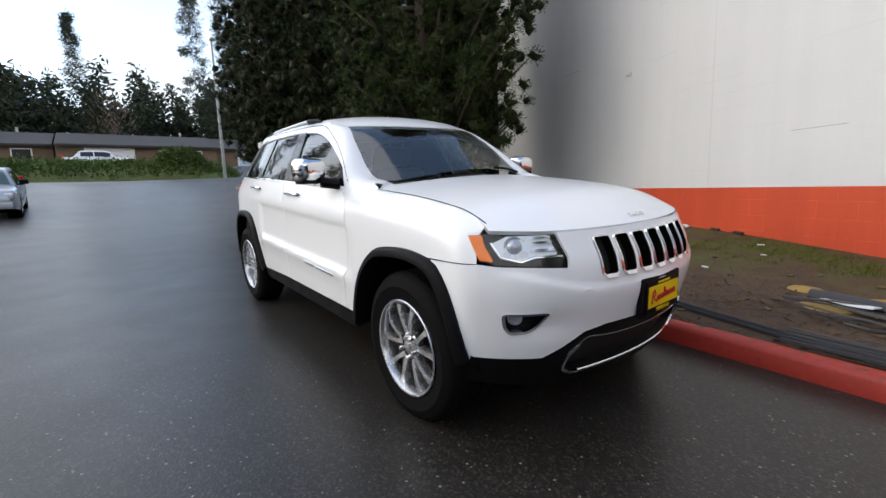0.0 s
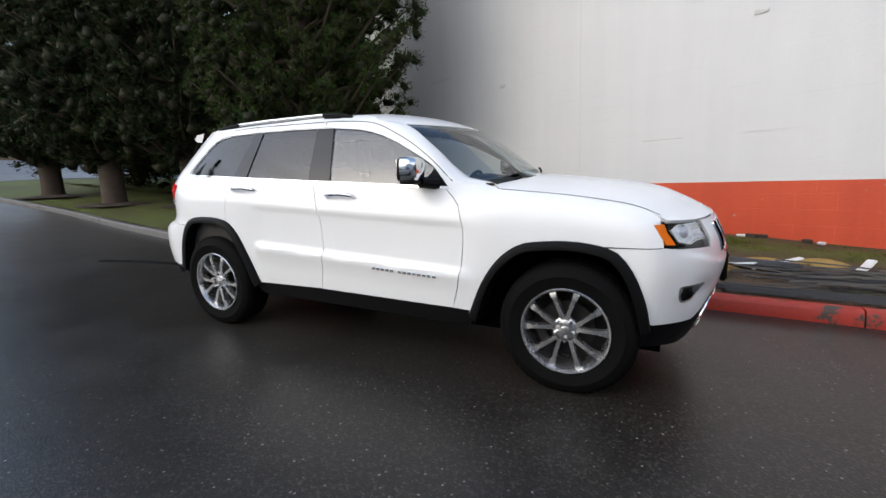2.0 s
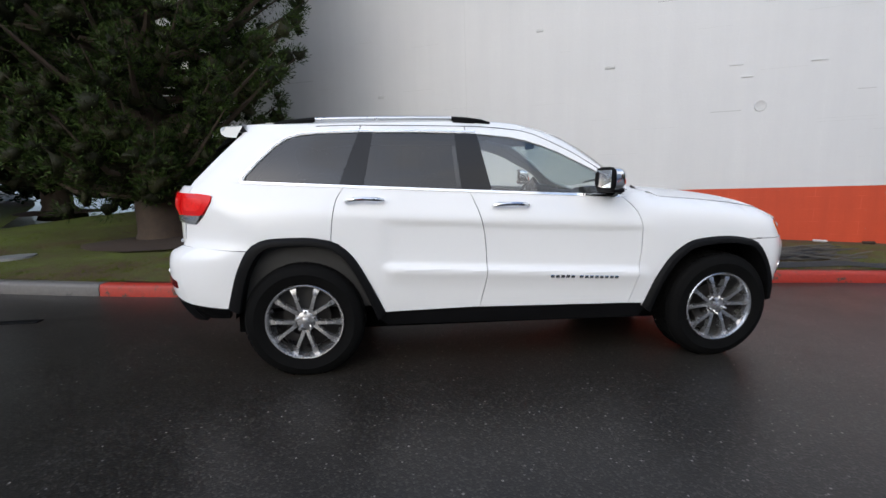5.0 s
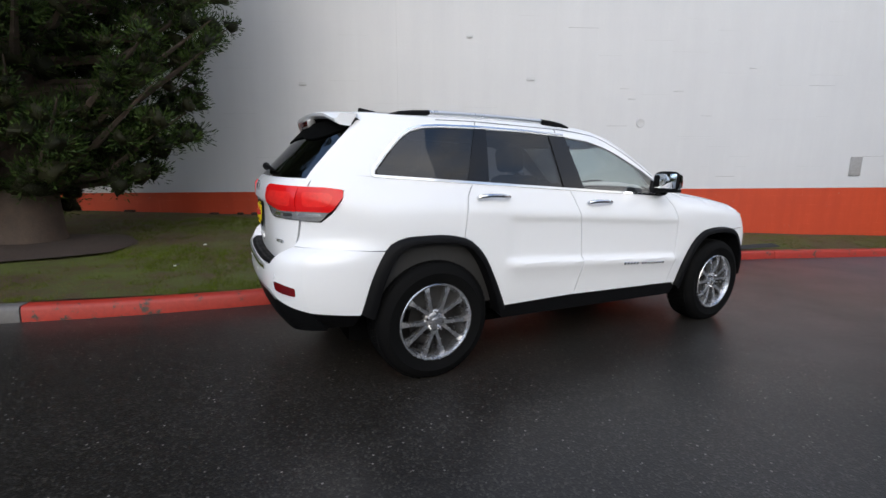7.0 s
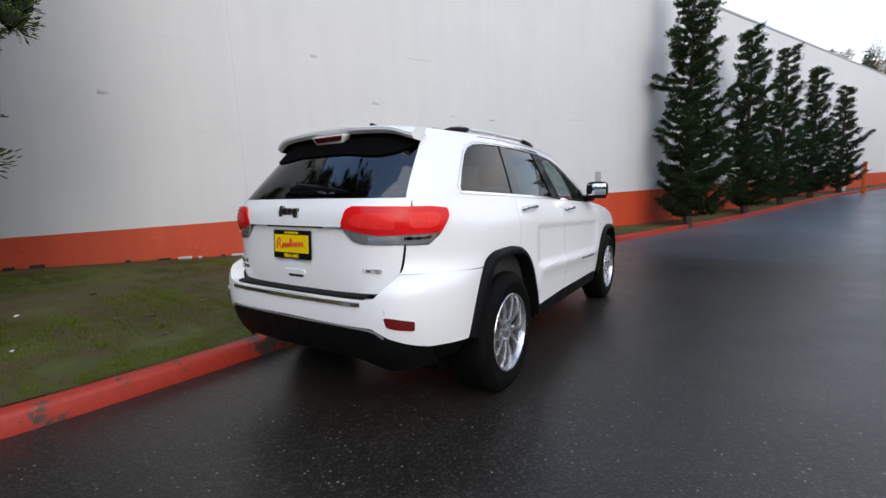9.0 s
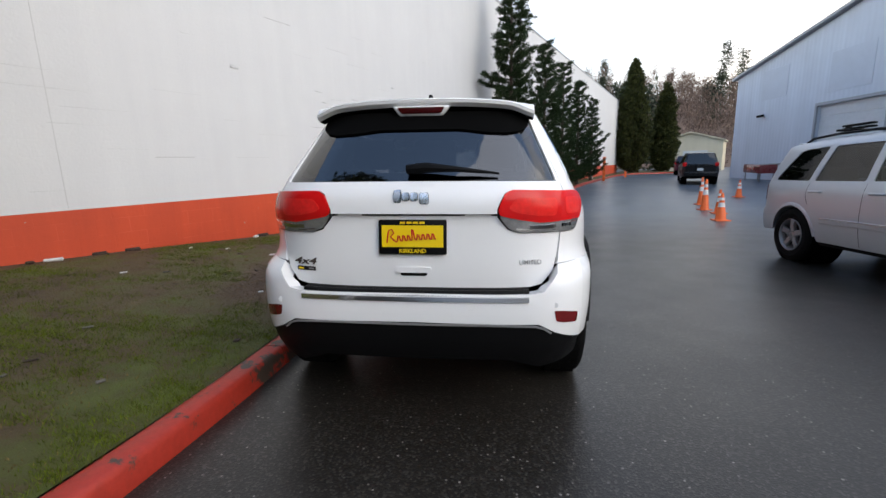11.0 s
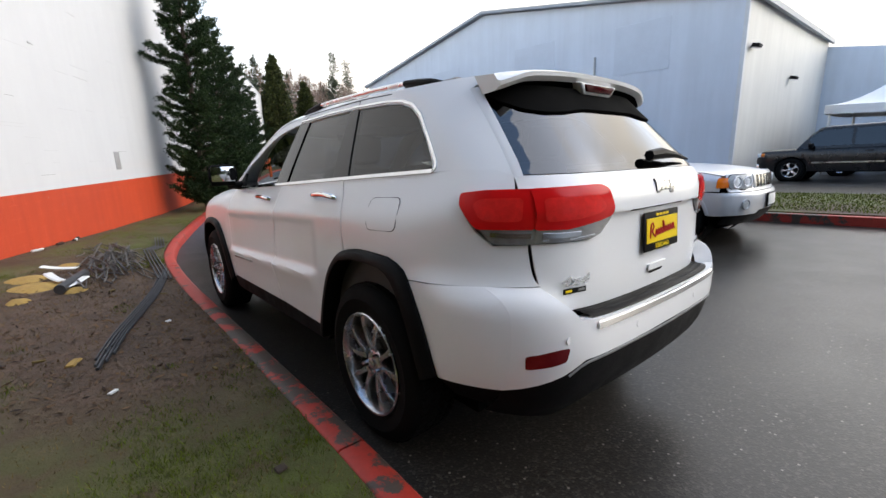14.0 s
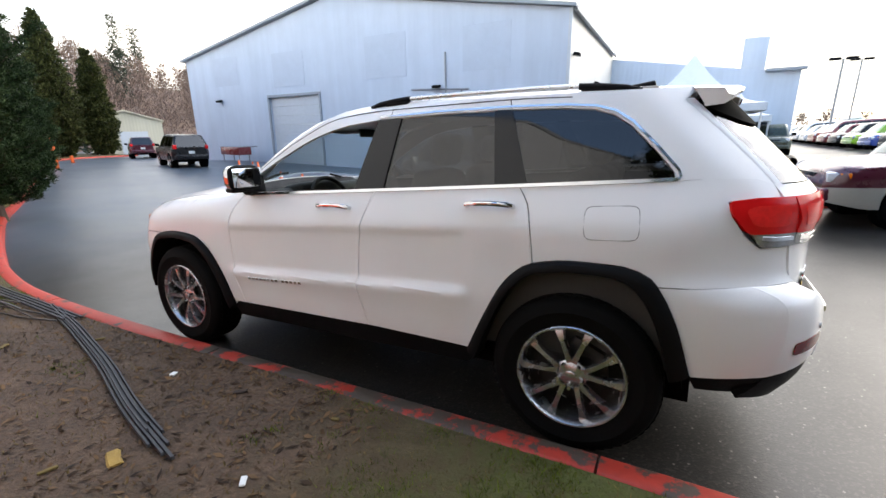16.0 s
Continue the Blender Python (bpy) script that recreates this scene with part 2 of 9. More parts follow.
def block_paint(name, col, lo, joint=0.25, chip=None):
    """Painted concrete blocks, 0.4 by 0.2 m, seen as relief under the paint."""
    m, t, b, N, L = nodes(name)
    v = coords(N, L)
    sep, com = N("SeparateXYZ"), N("CombineXYZ")
    L(v, sep.inputs[0])
    L(sep.outputs[0], com.inputs[0])
    L(sep.outputs[2], com.inputs[1])
    br = N("TexBrick")
    br.inputs["Scale"].default_value, br.inputs["Brick Width"].default_value, br.inputs["Row Height"].default_value = 1.0, 0.41, 0.205
    br.inputs["Mortar Size"].default_value, br.inputs["Mortar Smooth"].default_value = 0.006, 0.6
    L(com.outputs[0], br.inputs["Vector"])
    big, fine = noise_tex(N, L, v, 0.7, 6, 0.65), noise_tex(N, L, v, 24, 5)
    streak = noise_tex(N, L, coords(N, L, 1.0, "Object", (2.2, 2.2, 0.18)), 1.6, 5)
    mix = N("MixRGB")
    mix.inputs[0].default_value = 0.45
    L(big, mix.inputs[1])
    L(streak, mix.inputs[2])
    r = ramp(N, [(0.30, lo), (0.62, col)])
    L(mix.outputs[0], r.inputs[0])
    out = r.outputs[0]
    if chip:
        cn = noise_tex(N, L, v, 9, 6, 0.7)
        cr = ramp(N, [(0.66, 0.0), (0.70, 1.0)])
        L(cn, cr.inputs[0])
        cm = N("MixRGB")
        L(cr.outputs[0], cm.inputs[0])
        L(out, cm.inputs[1])
        cm.inputs[2].default_value = (*chip, 1)
        out = cm.outputs[0]
    jm, jf = N("MixRGB"), N("Math")
    jf.operation = "MULTIPLY"
    jr = ramp(N, [(0.45, 0.0), (0.66, joint - 0.05)])
    L(streak, jr.inputs[0])
    L(br.outputs["Fac"], jf.inputs[0])
    L(jr.outputs[0], jf.inputs[1])
    L(jf.outputs[0], jm.inputs[0])
    L(out, jm.inputs[1])
    jm.inputs[2].default_value = tuple(min(0.8, k * 1.15 + 0.05) for k in col) + (1,)
    L(jm.outputs[0], b.inputs["Base Color"])
    b.inputs["Roughness"].default_value = 0.55
    # joints faint in places
    fade = N("Math")
    fade.operation = "MULTIPLY"
    vis = ramp(N, [(0.42, 0.15), (0.62, 1.0)])
    L(big, vis.inputs[0])
    L(br.outputs["Fac"], fade.inputs[0])
    L(vis.outputs[0], fade.inputs[1])
    sub = N("Math")
    sub.operation = "MULTIPLY_ADD"
    L(fade.outputs[0], sub.inputs[0])
    sub.inputs[1].default_value = -joint
    L(fine, sub.inputs[2])
    bp = N("Bump")
    bp.inputs["Strength"].default_value, bp.inputs["Distance"].default_value = 0.35, 0.008
    L(sub.outputs[0], bp.inputs["Height"])
    L(bp.outputs[0], b.inputs["Normal"])
    return m


def lawn_soil():
    m, t, b, N, L = nodes("winter_lawn")
    v = coords(N, L)
    a, c, f = noise_tex(N, L, v, 0.55, 5), noise_tex(N, L, v, 3.5, 6, 0.7), noise_tex(N, L, v, 45, 5, 0.7)
    at = N("Attribute")
    at.attribute_name = "mud"
    mx = N("MixRGB")
    mx.inputs[0].default_value = 0.5
    L(a, mx.inputs[1])
    L(c, mx.inputs[2])
    green = ramp(N, [(0.40, (0.052, 0.028, 0.013)), (0.47, (0.070, 0.047, 0.015)), (0.53, (0.062, 0.064, 0.010)), (0.66, (0.082, 0.108, 0.010))])
    gx, gm, ga = N("SeparateXYZ"), N("MapRange"), N("Math")
    L(v, gx.inputs[0])
    L(gx.outputs[0], gm.inputs["Value"])
    gm.inputs["From Min"].default_value, gm.inputs["From Max"].default_value = -4.0, -9.0
    gm.inputs["To Min"].default_value, gm.inputs["To Max"].default_value = 0.0, 0.10
    L(mx.outputs[0], ga.inputs[0])
    L(gm.outputs[0], ga.inputs[1])
    L(ga.outputs[0], green.inputs[0])
    soil = ramp(N, [(0.34, (0.026, 0.015, 0.008)), (0.52, (0.082, 0.047, 0.026)), (0.68, (0.145, 0.088, 0.050))])
    mf = N("MixRGB")
    mf.inputs[0].default_value = 0.6
    L(c, mf.inputs[1])
    L(f, mf.inputs[2])
    L(mf.outputs[0], soil.inputs[0])
    add = N("Math")
    add.operation = "MULTIPLY_ADD"
    L(c, add.inputs[0])
    add.inputs[1].default_value = 0.9
    L(at.outputs["Fac"], add.inputs[2])
    cut = ramp(N, [(0.62, 0.0), (0.95, 1.0)])
    L(add.outputs[0], cut.inputs[0])
    fin = N("MixRGB")
    L(cut.outputs[0], fin.inputs[0])
    L(green.outputs[0], fin.inputs[1])
    L(soil.outputs[0], fin.inputs[2])
    L(fin.outputs[0], b.inputs["Base Color"])
    b.inputs["Roughness"].default_value = 0.8
    bp = N("Bump")
    bp.inputs["Strength"].default_value, bp.inputs["Distance"].default_value = 0.9, 0.03
    L(mf.outputs[0], bp.inputs["Height"])
    L(bp.outputs[0], b.inputs["Normal"])
    return m


def kerb_paint(name, col, worn, cut=0.56, wear=0.0):
    """Painted concrete; the paint is rubbed off most along the muddy stretch near x = 0."""
    m, t, b, N, L = nodes(name)
    v = coords(N, L)
    a, c = noise_tex(N, L, v, 4.5, 7, 0.72), noise_tex(N, L, v, 30, 5)
    sx, rub, add = N("SeparateXYZ"), N("MapRange"), N("Math")
    L(v, sx.inputs[0])
    off, sq = N("Math"), N("Math")
    off.operation, sq.operation = "MULTIPLY_ADD", "POWER"
    off.inputs[1].default_value, off.inputs[2].default_value = 0.5, 0.2
    sq.inputs[1].default_value = 2.0
    L(sx.outputs[0], off.inputs[0])
    L(off.outputs[0], sq.inputs[0])
    L(sq.outputs[0], rub.inputs["Value"])
    rub.inputs["From Min"].default_value, rub.inputs["From Max"].default_value = 0.0, 1.0
    rub.inputs["To Min"].default_value, rub.inputs["To Max"].default_value = wear, wear * 0.12
    L(a, add.inputs[0])
    L(rub.outputs[0], add.inputs[1])
    r = ramp(N, [(cut, col), (cut + 0.05, worn)])
    L(add.outputs[0], r.inputs[0])
    k = N("MixRGB")
    k.blend_type = "MULTIPLY"
    k.inputs[0].default_value = 0.45
    L(r.outputs[0], k.inputs[1])
    L(c, k.inputs[2])
    L(k.outputs[0], b.inputs["Base Color"])
    b.inputs["Roughness"].default_value = 0.55
    bp = N("Bump")
    bp.inputs["Strength"].default_value, bp.inputs["Distance"].default_value = 0.5, 0.006
    L(a, bp.inputs["Height"])
    L(bp.outputs[0], b.inputs["Normal"])
    return m


def leaf(name, dark, light, trans=0.15):
    m, t, b, N, L = nodes(name)
    g = N("NewGeometry")
    v = coords(N, L)
    n = noise_tex(N, L, v, 1.1, 4)
    mx = N("MixRGB")
    mx.inputs[0].default_value = 0.5
    L(g.outputs["Random Per Island"], mx.inputs[1])
    L(n, mx.inputs[2])
    r = ramp(N, [(0.25, dark), (0.75, light)])
    L(mx.outputs[0], r.inputs[0])
    L(r.outputs[0], b.inputs["Base Color"])
    b.inputs["Roughness"].default_value = 0.6
    b.inputs["Specular IOR Level"].default_value = 0.12
    return m


def ribbed(name, col, pitch=0.3):
    """Upright ribbed metal cladding."""
    m, t, b, N, L = nodes(name)
    v = coords(N, L)
    w = N("TexWave")
    w.wave_type, w.bands_direction = "BANDS", "X"
    w.inputs["Scale"].default_value, w.inputs["Distortion"].default_value = 1.0 / pitch / 3.18, 0.0
    L(v, w.inputs["Vector"])
    n, s = noise_tex(N, L, v, 0.35, 6), noise_tex(N, L, coords(N, L, 1.0, "Object", (1.4, 1.4, 0.12)), 1.2, 5)
    mx = N("MixRGB")
    mx.inputs[0].default_value = 0.5
    L(n, mx.inputs[1])
    L(s, mx.inputs[2])
    r = ramp(N, [(0.3, tuple(c * 0.82 for c in col)), (0.65, col)])
    L(mx.outputs[0], r.inputs[0])
    L(r.outputs[0], b.inputs["Base Color"])
    b.inputs["Roughness"].default_value = 0.5
    bp = N("Bump")
    bp.inputs["Strength"].default_value, bp.inputs["Distance"].default_value = 0.22, 0.02
    L(w.outputs["Fac"], bp.inputs["Height"])
    L(bp.outputs[0], b.inputs["Normal"])
    return m


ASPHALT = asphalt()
WALL_WHITE = block_paint("white_painted_block", (0.65, 0.65, 0.65), (0.60, 0.60, 0.605), 0.17)
WALL_ORANGE = block_paint("orange_painted_block", (0.60, 0.070, 0.022), (0.46, 0.050, 0.017), 0.5, (0.34, 0.31, 0.28))
LAWN = lawn_soil()
KERB_RED = kerb_paint("red_kerb_paint", (0.46, 0.034, 0.017), (0.070, 0.052, 0.038), 0.60, 0.17)
KERB_GREY = kerb_paint("grey_kerb", (0.16, 0.15, 0.14), (0.08, 0.08, 0.07))
GRASS = leaf("grass_blades", (0.038, 0.052, 0.005), (0.125, 0.160, 0.012))
STRAW = leaf("dead_grass", (0.085, 0.058, 0.020), (0.20, 0.145, 0.055))
DEAD_LEAF = leaf("dead_leaf", (0.020, 0.012, 0.008), (0.15, 0.085, 0.040))
# near-black needles: the crown's inner shade put into the colour
INNER = leaf("painted_shade_needles", (0.010, 0.012, 0.006), (0.024, 0.024, 0.011))
FIR = leaf("dark_conifer", (0.009, 0.019, 0.008), (0.036, 0.062, 0.020))
FIR_LIGHT = leaf("green_conifer", (0.012, 0.026, 0.007), (0.060, 0.098, 0.022))
CYPRESS = leaf("cypress_leaf", (0.022, 0.030, 0.010), (0.075, 0.080, 0.024))
# greyer than the near conifers: distance haze is put into the colour
FARTREE = leaf("hazed_far_conifer", (0.026, 0.036, 0.026), (0.062, 0.074, 0.046))
# brown lightened to paint in haze
BARE = leaf("bare_brown_wood", (0.10, 0.068, 0.054), (0.23, 0.16, 0.125))
SHRUB = leaf("hedge_leaf", (0.03, 0.055, 0.015), (0.10, 0.15, 0.035))
BARK = surface("bark", (0.085, 0.060, 0.045), 0.9, vary=0.25, scale=9, bump=0.8, bump_scale=25)
CLAD = ribbed("pale_metal_cladding", (0.58, 0.63, 0.70))
CLAD_WARM = ribbed("cream_metal_cladding", (0.62, 0.60, 0.55))
CLAD_CREAM = ribbed("yellowish_cladding", (0.62, 0.55, 0.40))
PATCH = surface("patched_cladding", (0.53, 0.575, 0.64), 0.55, vary=0.05, scale=2)
ROOF_EDGE = surface("grey_roof_trim", (0.33, 0.35, 0.37), 0.5, vary=0.08)
DOOR_GREY = surface("roller_door", (0.60, 0.61, 0.62), 0.5, vary=0.06)
STEEL = surface("galvanised_steel", (0.35, 0.36, 0.37), 0.45, metal=0.6, vary=0.1)
ORANGE = surface("orange_cone_plastic", (0.85, 0.14, 0.02), 0.5, vary=0.05)
WHITE_PLASTIC = surface("white_plastic", (0.72, 0.72, 0.70), 0.5, vary=0.05)
FABRIC = surface("white_tent_fabric", (0.80, 0.80, 0.80), 0.6, vary=0.03)
SHINGLE = surface("dark_shingle_roof", (0.052, 0.048, 0.047), 0.85, vary=0.2, bump=0.4, bump_scale=20)
BRICK_WALL = surface("brown_siding", (0.17, 0.115, 0.075), 0.8, vary=0.15)
WINDOW_FAR = surface("dark_window", (0.03, 0.035, 0.04), 0.1, vary=0.1, coat=0.5)
PALE_BLUE = surface("pale_blue_door", (0.45, 0.55, 0.68), 0.5, vary=0.05)
WOOD_SCRAP = surface("straw_yellow_sawdust", (0.40, 0.25, 0.065), 0.9, vary=0.2, scale=14, bump=0.6, bump_scale=80)
SCRAP = surface("dull_dark_scrap", (0.040, 0.041, 0.045), 0.6, vary=0.2, metal=0.0, scale=12)
SCRAP_PALE = surface("grey_scrap", (0.11, 0.10, 0.09), 0.6, vary=0.2, metal=0.2, scale=12)
MULCH = surface("bark_mulch", (0.055, 0.036, 0.026), 0.95, vary=0.3, scale=14, bump=0.9, bump_scale=40)
# earth brown paled, with the haze over the hill in its colour
EARTH = surface("hill_earth", (0.20, 0.125, 0.085), 0.95, vary=0.25, scale=0.2)
OLIVE_CAR = surface("olive_car_paint", (0.10, 0.11, 0.075), 0.3, coat=0.8)
YELLOW_CAR = surface("yellow_car_paint", (0.75, 0.42, 0.01), 0.3, coat=0.8)
GREEN_CAR = surface("lime_car_paint", (0.30, 0.55, 0.03), 0.3, coat=1.0)
BLUE_CAR = surface("blue_car_paint", (0.02, 0.07, 0.32), 0.3, coat=1.0)
RED_CAR = surface("red_car_paint", (0.22, 0.02, 0.02), 0.3, coat=1.0)
# ---- mesh helpers ----
from mathutils.geometry import delaunay_2d_cdt


def link_mesh(name, verts, faces, mat, parent=None, label="", shade=True, sharp=None):
    me = bpy.data.meshes.new(name)
    me.from_pydata([tuple(v) for v in verts], [], faces)
    for m in (mat if isinstance(mat, (list, tuple)) else [mat]):
        me.materials.append(m)
    if shade:
        me.polygons.foreach_set("use_smooth", [True] * len(me.polygons))
        if sharp:
            me.set_sharp_from_angle(angle=radians(sharp))
    me.update()
    ob = new(name, me)
    if parent:
        ob.parent = parent
    if label:
        ob["label"] = label
    return ob


def part(name, bm, mat, parent=None, label="", sharp=35):
    bmesh.ops.recalc_face_normals(bm, faces=bm.faces)
    me = bpy.data.meshes.new(name)
    bm.to_mesh(me)
    bm.free()
    for m in (mat if isinstance(mat, (list, tuple)) else [mat]):
        me.materials.append(m)
    me.polygons.foreach_set("use_smooth", [True] * len(me.polygons))
    me.set_sharp_from_angle(angle=radians(sharp))
    ob = new(name, me)
    if parent:
        ob.parent = parent
    if label:
        ob["label"] = label
    return ob


def empty(name, m, label, category, group=""):
    e = new(name)
    e.matrix_basis = m
    return tagged(e, label, category, group)


def add_box(bm, size, m=Matrix(), bevel=0.0, seg=2):
    r = bmesh.ops.create_cube(bm, size=1.0)
    vs = r["verts"]
    bmesh.ops.scale(bm, verts=vs, vec=size)
    if bevel:
        es = list({e for v in vs for e in v.link_edges})
        r = bmesh.ops.bevel(bm, geom=es, offset=bevel, segments=seg, affect="EDGES", profile=0.5)
        vs = list({v for f in r["faces"] for v in f.verts} | {v for v in vs if v.is_valid})
    bmesh.ops.transform(bm, matrix=m, verts=vs)
    return vs


def add_cyl(bm, r1, r2, depth, m=Matrix(), seg=24, caps=True):
    r = bmesh.ops.create_cone(bm, cap_ends=caps, segments=seg, radius1=r1, radius2=r2, depth=depth)
    bmesh.ops.transform(bm, matrix=m, verts=r["verts"])
    return r["verts"]


def add_tube(bm, pts, r, seg=8, caps=True):
    """A round bar along a line of points; r may be one radius or one for each point."""
    pts = [Vector(p) for p in pts]
    rs = r if isinstance(r, (list, tuple)) else [r] * len(pts)
    rings, side = [], None
    for i, p in enumerate(pts):
        d = (pts[min(i + 1, len(pts) - 1)] - pts[max(i - 1, 0)]).normalized()
        if side is None:
            side = d.cross(Vector((0, 0, 1)) if abs(d.z) < 0.9 else Vector((1, 0, 0))).normalized()
        side = (side - d * side.dot(d)).normalized()
        up = d.cross(side)
        rings.append([bm.verts.new(p + (side * math.cos(a) + up * math.sin(a)) * rs[i]) for a in [2 * math.pi * k / seg for k in range(seg)]])
    for a, b in zip(rings, rings[1:]):
        for k in range(seg):
            bm.faces.new((a[k], a[(k + 1) % seg], b[(k + 1) % seg], b[k]))
    if caps:
        bm.faces.new(rings[0][::-1])
        bm.faces.new(rings[-1])


def box_part(name, size, m, mat, parent=None, label="", bevel=0.0, seg=2):
    bm = bmesh.new()
    add_box(bm, size, m, bevel, seg)
    return part(name, bm, mat, parent, label)


def lathe(bm, prof, m=Matrix(), seg=32):
    """Turn a profile of (radius, height) round z."""
    rings = [[bm.verts.new(m @ Vector((r * math.cos(2 * math.pi * k / seg), r * math.sin(2 * math.pi * k / seg), h))) for k in range(seg)] for r, h in prof]
    for a, b in zip(rings, rings[1:]):
        for k in range(seg):
            bm.faces.new((a[k], a[(k + 1) % seg], b[(k + 1) % seg], b[k]))


def add_dome(bm, half, m, e1, e2, n=10, seg=32):
    """Half of a rounded box: its flat side at x = 0, bulging along x; e1 and e2 below 1 make it squarer."""
    pw = lambda v, e: math.copysign(abs(v) ** e, v)
    rings = []
    for i in range(n):
        f = math.pi / 2 * i / n
        r = pw(math.cos(f), e1)
        rings.append([bm.verts.new(m @ Vector((half[0] * pw(math.sin(f), e1), half[1] * r * pw(math.cos(a), e2), half[2] * r * pw(math.sin(a), e2)))) for a in [2 * math.pi * k / seg for k in range(seg)]])
    for a, b in zip(rings, rings[1:]):
        for k in range(seg):
            bm.faces.new((a[k], a[(k + 1) % seg], b[(k + 1) % seg], b[k]))
    bm.faces.new(rings[-1])


def curve1d(pts):
    """Smooth line through (x, y) points that does not overshoot."""
    xs, ys = [p[0] for p in pts], [p[1] for p in pts]
    d = [(ys[i + 1] - ys[i]) / (xs[i + 1] - xs[i]) for i in range(len(xs) - 1)]
    m = [d[0]] + [0 if d[i - 1] * d[i] <= 0 else 2 * d[i - 1] * d[i] / (d[i - 1] + d[i]) for i in range(1, len(d))] + [d[-1]]

    def f(x):
        if x <= xs[0]:
            return ys[0] + m[0] * (x - xs[0])
        if x >= xs[-1]:
            return ys[-1] + m[-1] * (x - xs[-1])
        i = max(k for k in range(len(xs) - 1) if xs[k] <= x)
        h = xs[i + 1] - xs[i]
        t = (x - xs[i]) / h
        return ((1 + 2 * t) * (1 - t) ** 2 * ys[i] + t * (1 - t) ** 2 * h * m[i] + t * t * (3 - 2 * t) * ys[i + 1] + t * t * (t - 1) * h * m[i + 1])
    return f


def inside(p, poly):
    x, y = p
    c = False
    j = len(poly) - 1
    for i in range(len(poly)):
        (xi, yi), (xj, yj) = poly[i], poly[j]
        if (yi > y) != (yj > y) and x < (xj - xi) * (y - yi) / (yj - yi) + xi:
            c = not c
        j = i
    return c


def dense(poly, step):
    out = []
    for i in range(len(poly)):
        a, b = Vector(poly[i]), Vector(poly[(i + 1) % len(poly)])
        n = max(1, int((b - a).length / step + 0.5))
        out += [tuple(a.lerp(b, k / n)) for k in range(n)]
    return out


def fillet(poly, r, n=4):
    """Round the corners of a polygon; r is one radius or one for each corner."""
    out = []
    for i in range(len(poly)):
        p, a, b = Vector(poly[i]), Vector(poly[i - 1]), Vector(poly[(i + 1) % len(poly)])
        rr = r[i] if isinstance(r, (list, tuple)) else r
        rr = min(rr, (a - p).length * 0.45, (b - p).length * 0.45)
        if rr <= 0:
            out.append(tuple(p))
            continue
        s, e = p + (a - p).normalized() * rr, p + (b - p).normalized() * rr
        out += [tuple((1 - t) ** 2 * s + 2 * t * (1 - t) * p + t * t * e) for t in [k / n for k in range(n + 1)]]
    return out


def shrink(poly, d):
    """Move the outline inwards by d."""
    area = sum(poly[i - 1][0] * poly[i][1] - poly[i][0] * poly[i - 1][1] for i in range(len(poly)))
    s = 1 if area > 0 else -1
    out = []
    for i in range(len(poly)):
        a, p, b = Vector(poly[i - 1]), Vector(poly[i]), Vector(poly[(i + 1) % len(poly)])
        t = (b - a)
        if t.length < 1e-9:
            out.append(tuple(p))
            continue
        t.normalize()
        out.append(tuple(p + Vector((-t.y, t.x)) * s * d))
    return out


def panel_mesh(poly, surf, step=0.04, d=0.0, flange=0.015, holes=(), gap=0.0):
    """A sheet cut to an outline in the two coordinates of a surface, with its edges turned in. Returns vertices and faces."""
    poly = dense(shrink(poly, gap) if gap else poly, step)
    holes = [dense(h, step) for h in holes]
    pts, edges, loops = [], [], []
    for loop in [poly] + holes:
        i0 = len(pts)
        pts += [Vector(p) for p in loop]
        ids = list(range(i0, len(pts)))
        loops.append(ids)
        edges += [(ids[k], ids[(k + 1) % len(ids)]) for k in range(len(ids))]
    x0, x1 = min(p[0] for p in poly), max(p[0] for p in poly)
    y0, y1 = min(p[1] for p in poly), max(p[1] for p in poly)
    rim = np.array([tuple(p) for p in pts])
    for i in range(1, int((x1 - x0) / step) + 1):
        for j in range(1, int((y1 - y0) / step) + 1):
            q = (x0 + i * step, y0 + j * step)
            if ((rim - q) ** 2).sum(1).min() > (0.55 * step) ** 2 and inside(q, poly) and not any(inside(q, h) for h in holes):
                pts.append(Vector(q))
    vs, _, fs, ov, _, _ = delaunay_2d_cdt(pts, edges, [], 0, 1e-6)
    faces = []
    for f in fs:
        c = (sum(vs[i].x for i in f) / len(f), sum(vs[i].y for i in f) / len(f))
        if inside(c, poly) and not any(inside(c, h) for h in holes):
            faces.append(list(f))
    used = sorted({i for f in faces for i in f})
    re = {i: k for k, i in enumerate(used)}
    faces = [[re[i] for i in f] for f in faces]
    verts = [surf(vs[i].x, vs[i].y, d) for i in used]
    a, b, e = (Vector(verts[i]) for i in faces[len(faces) // 2][:3])
    u = vs[used[faces[len(faces) // 2][0]]]
    if (b - a).cross(e - a).dot(Vector(surf(u.x, u.y, d + 0.01)) - a) < 0:
        faces = [f[::-1] for f in faces]
    if flange:
        count = {}
        for f in faces:
            for a, b in zip(f, f[1:] + f[:1]):
                count[(a, b)] = 1
        top, low = {}, {}
        for (a, b) in list(count):
            if (b, a) not in count:
                for k in (a, b):
                    if k not in low:
                        u = vs[used[k]]
                        top[k] = len(verts)
                        verts.append(verts[k])
                        low[k] = len(verts)
                        verts.append(surf(u.x, u.y, d - flange))
                faces.append([top[b], top[a], low[a], low[b]])
    return verts, faces


def joined(*meshes):
    verts, faces = [], []
    for v, f in meshes:
        n = len(verts)
        verts += list(v)
        faces += [[i + n for i in q] for q in f]
    return verts, faces


def mirrored(m):
    return [(v[0], -v[1], v[2]) for v in m[0]], [list(reversed(f)) for f in m[1]]


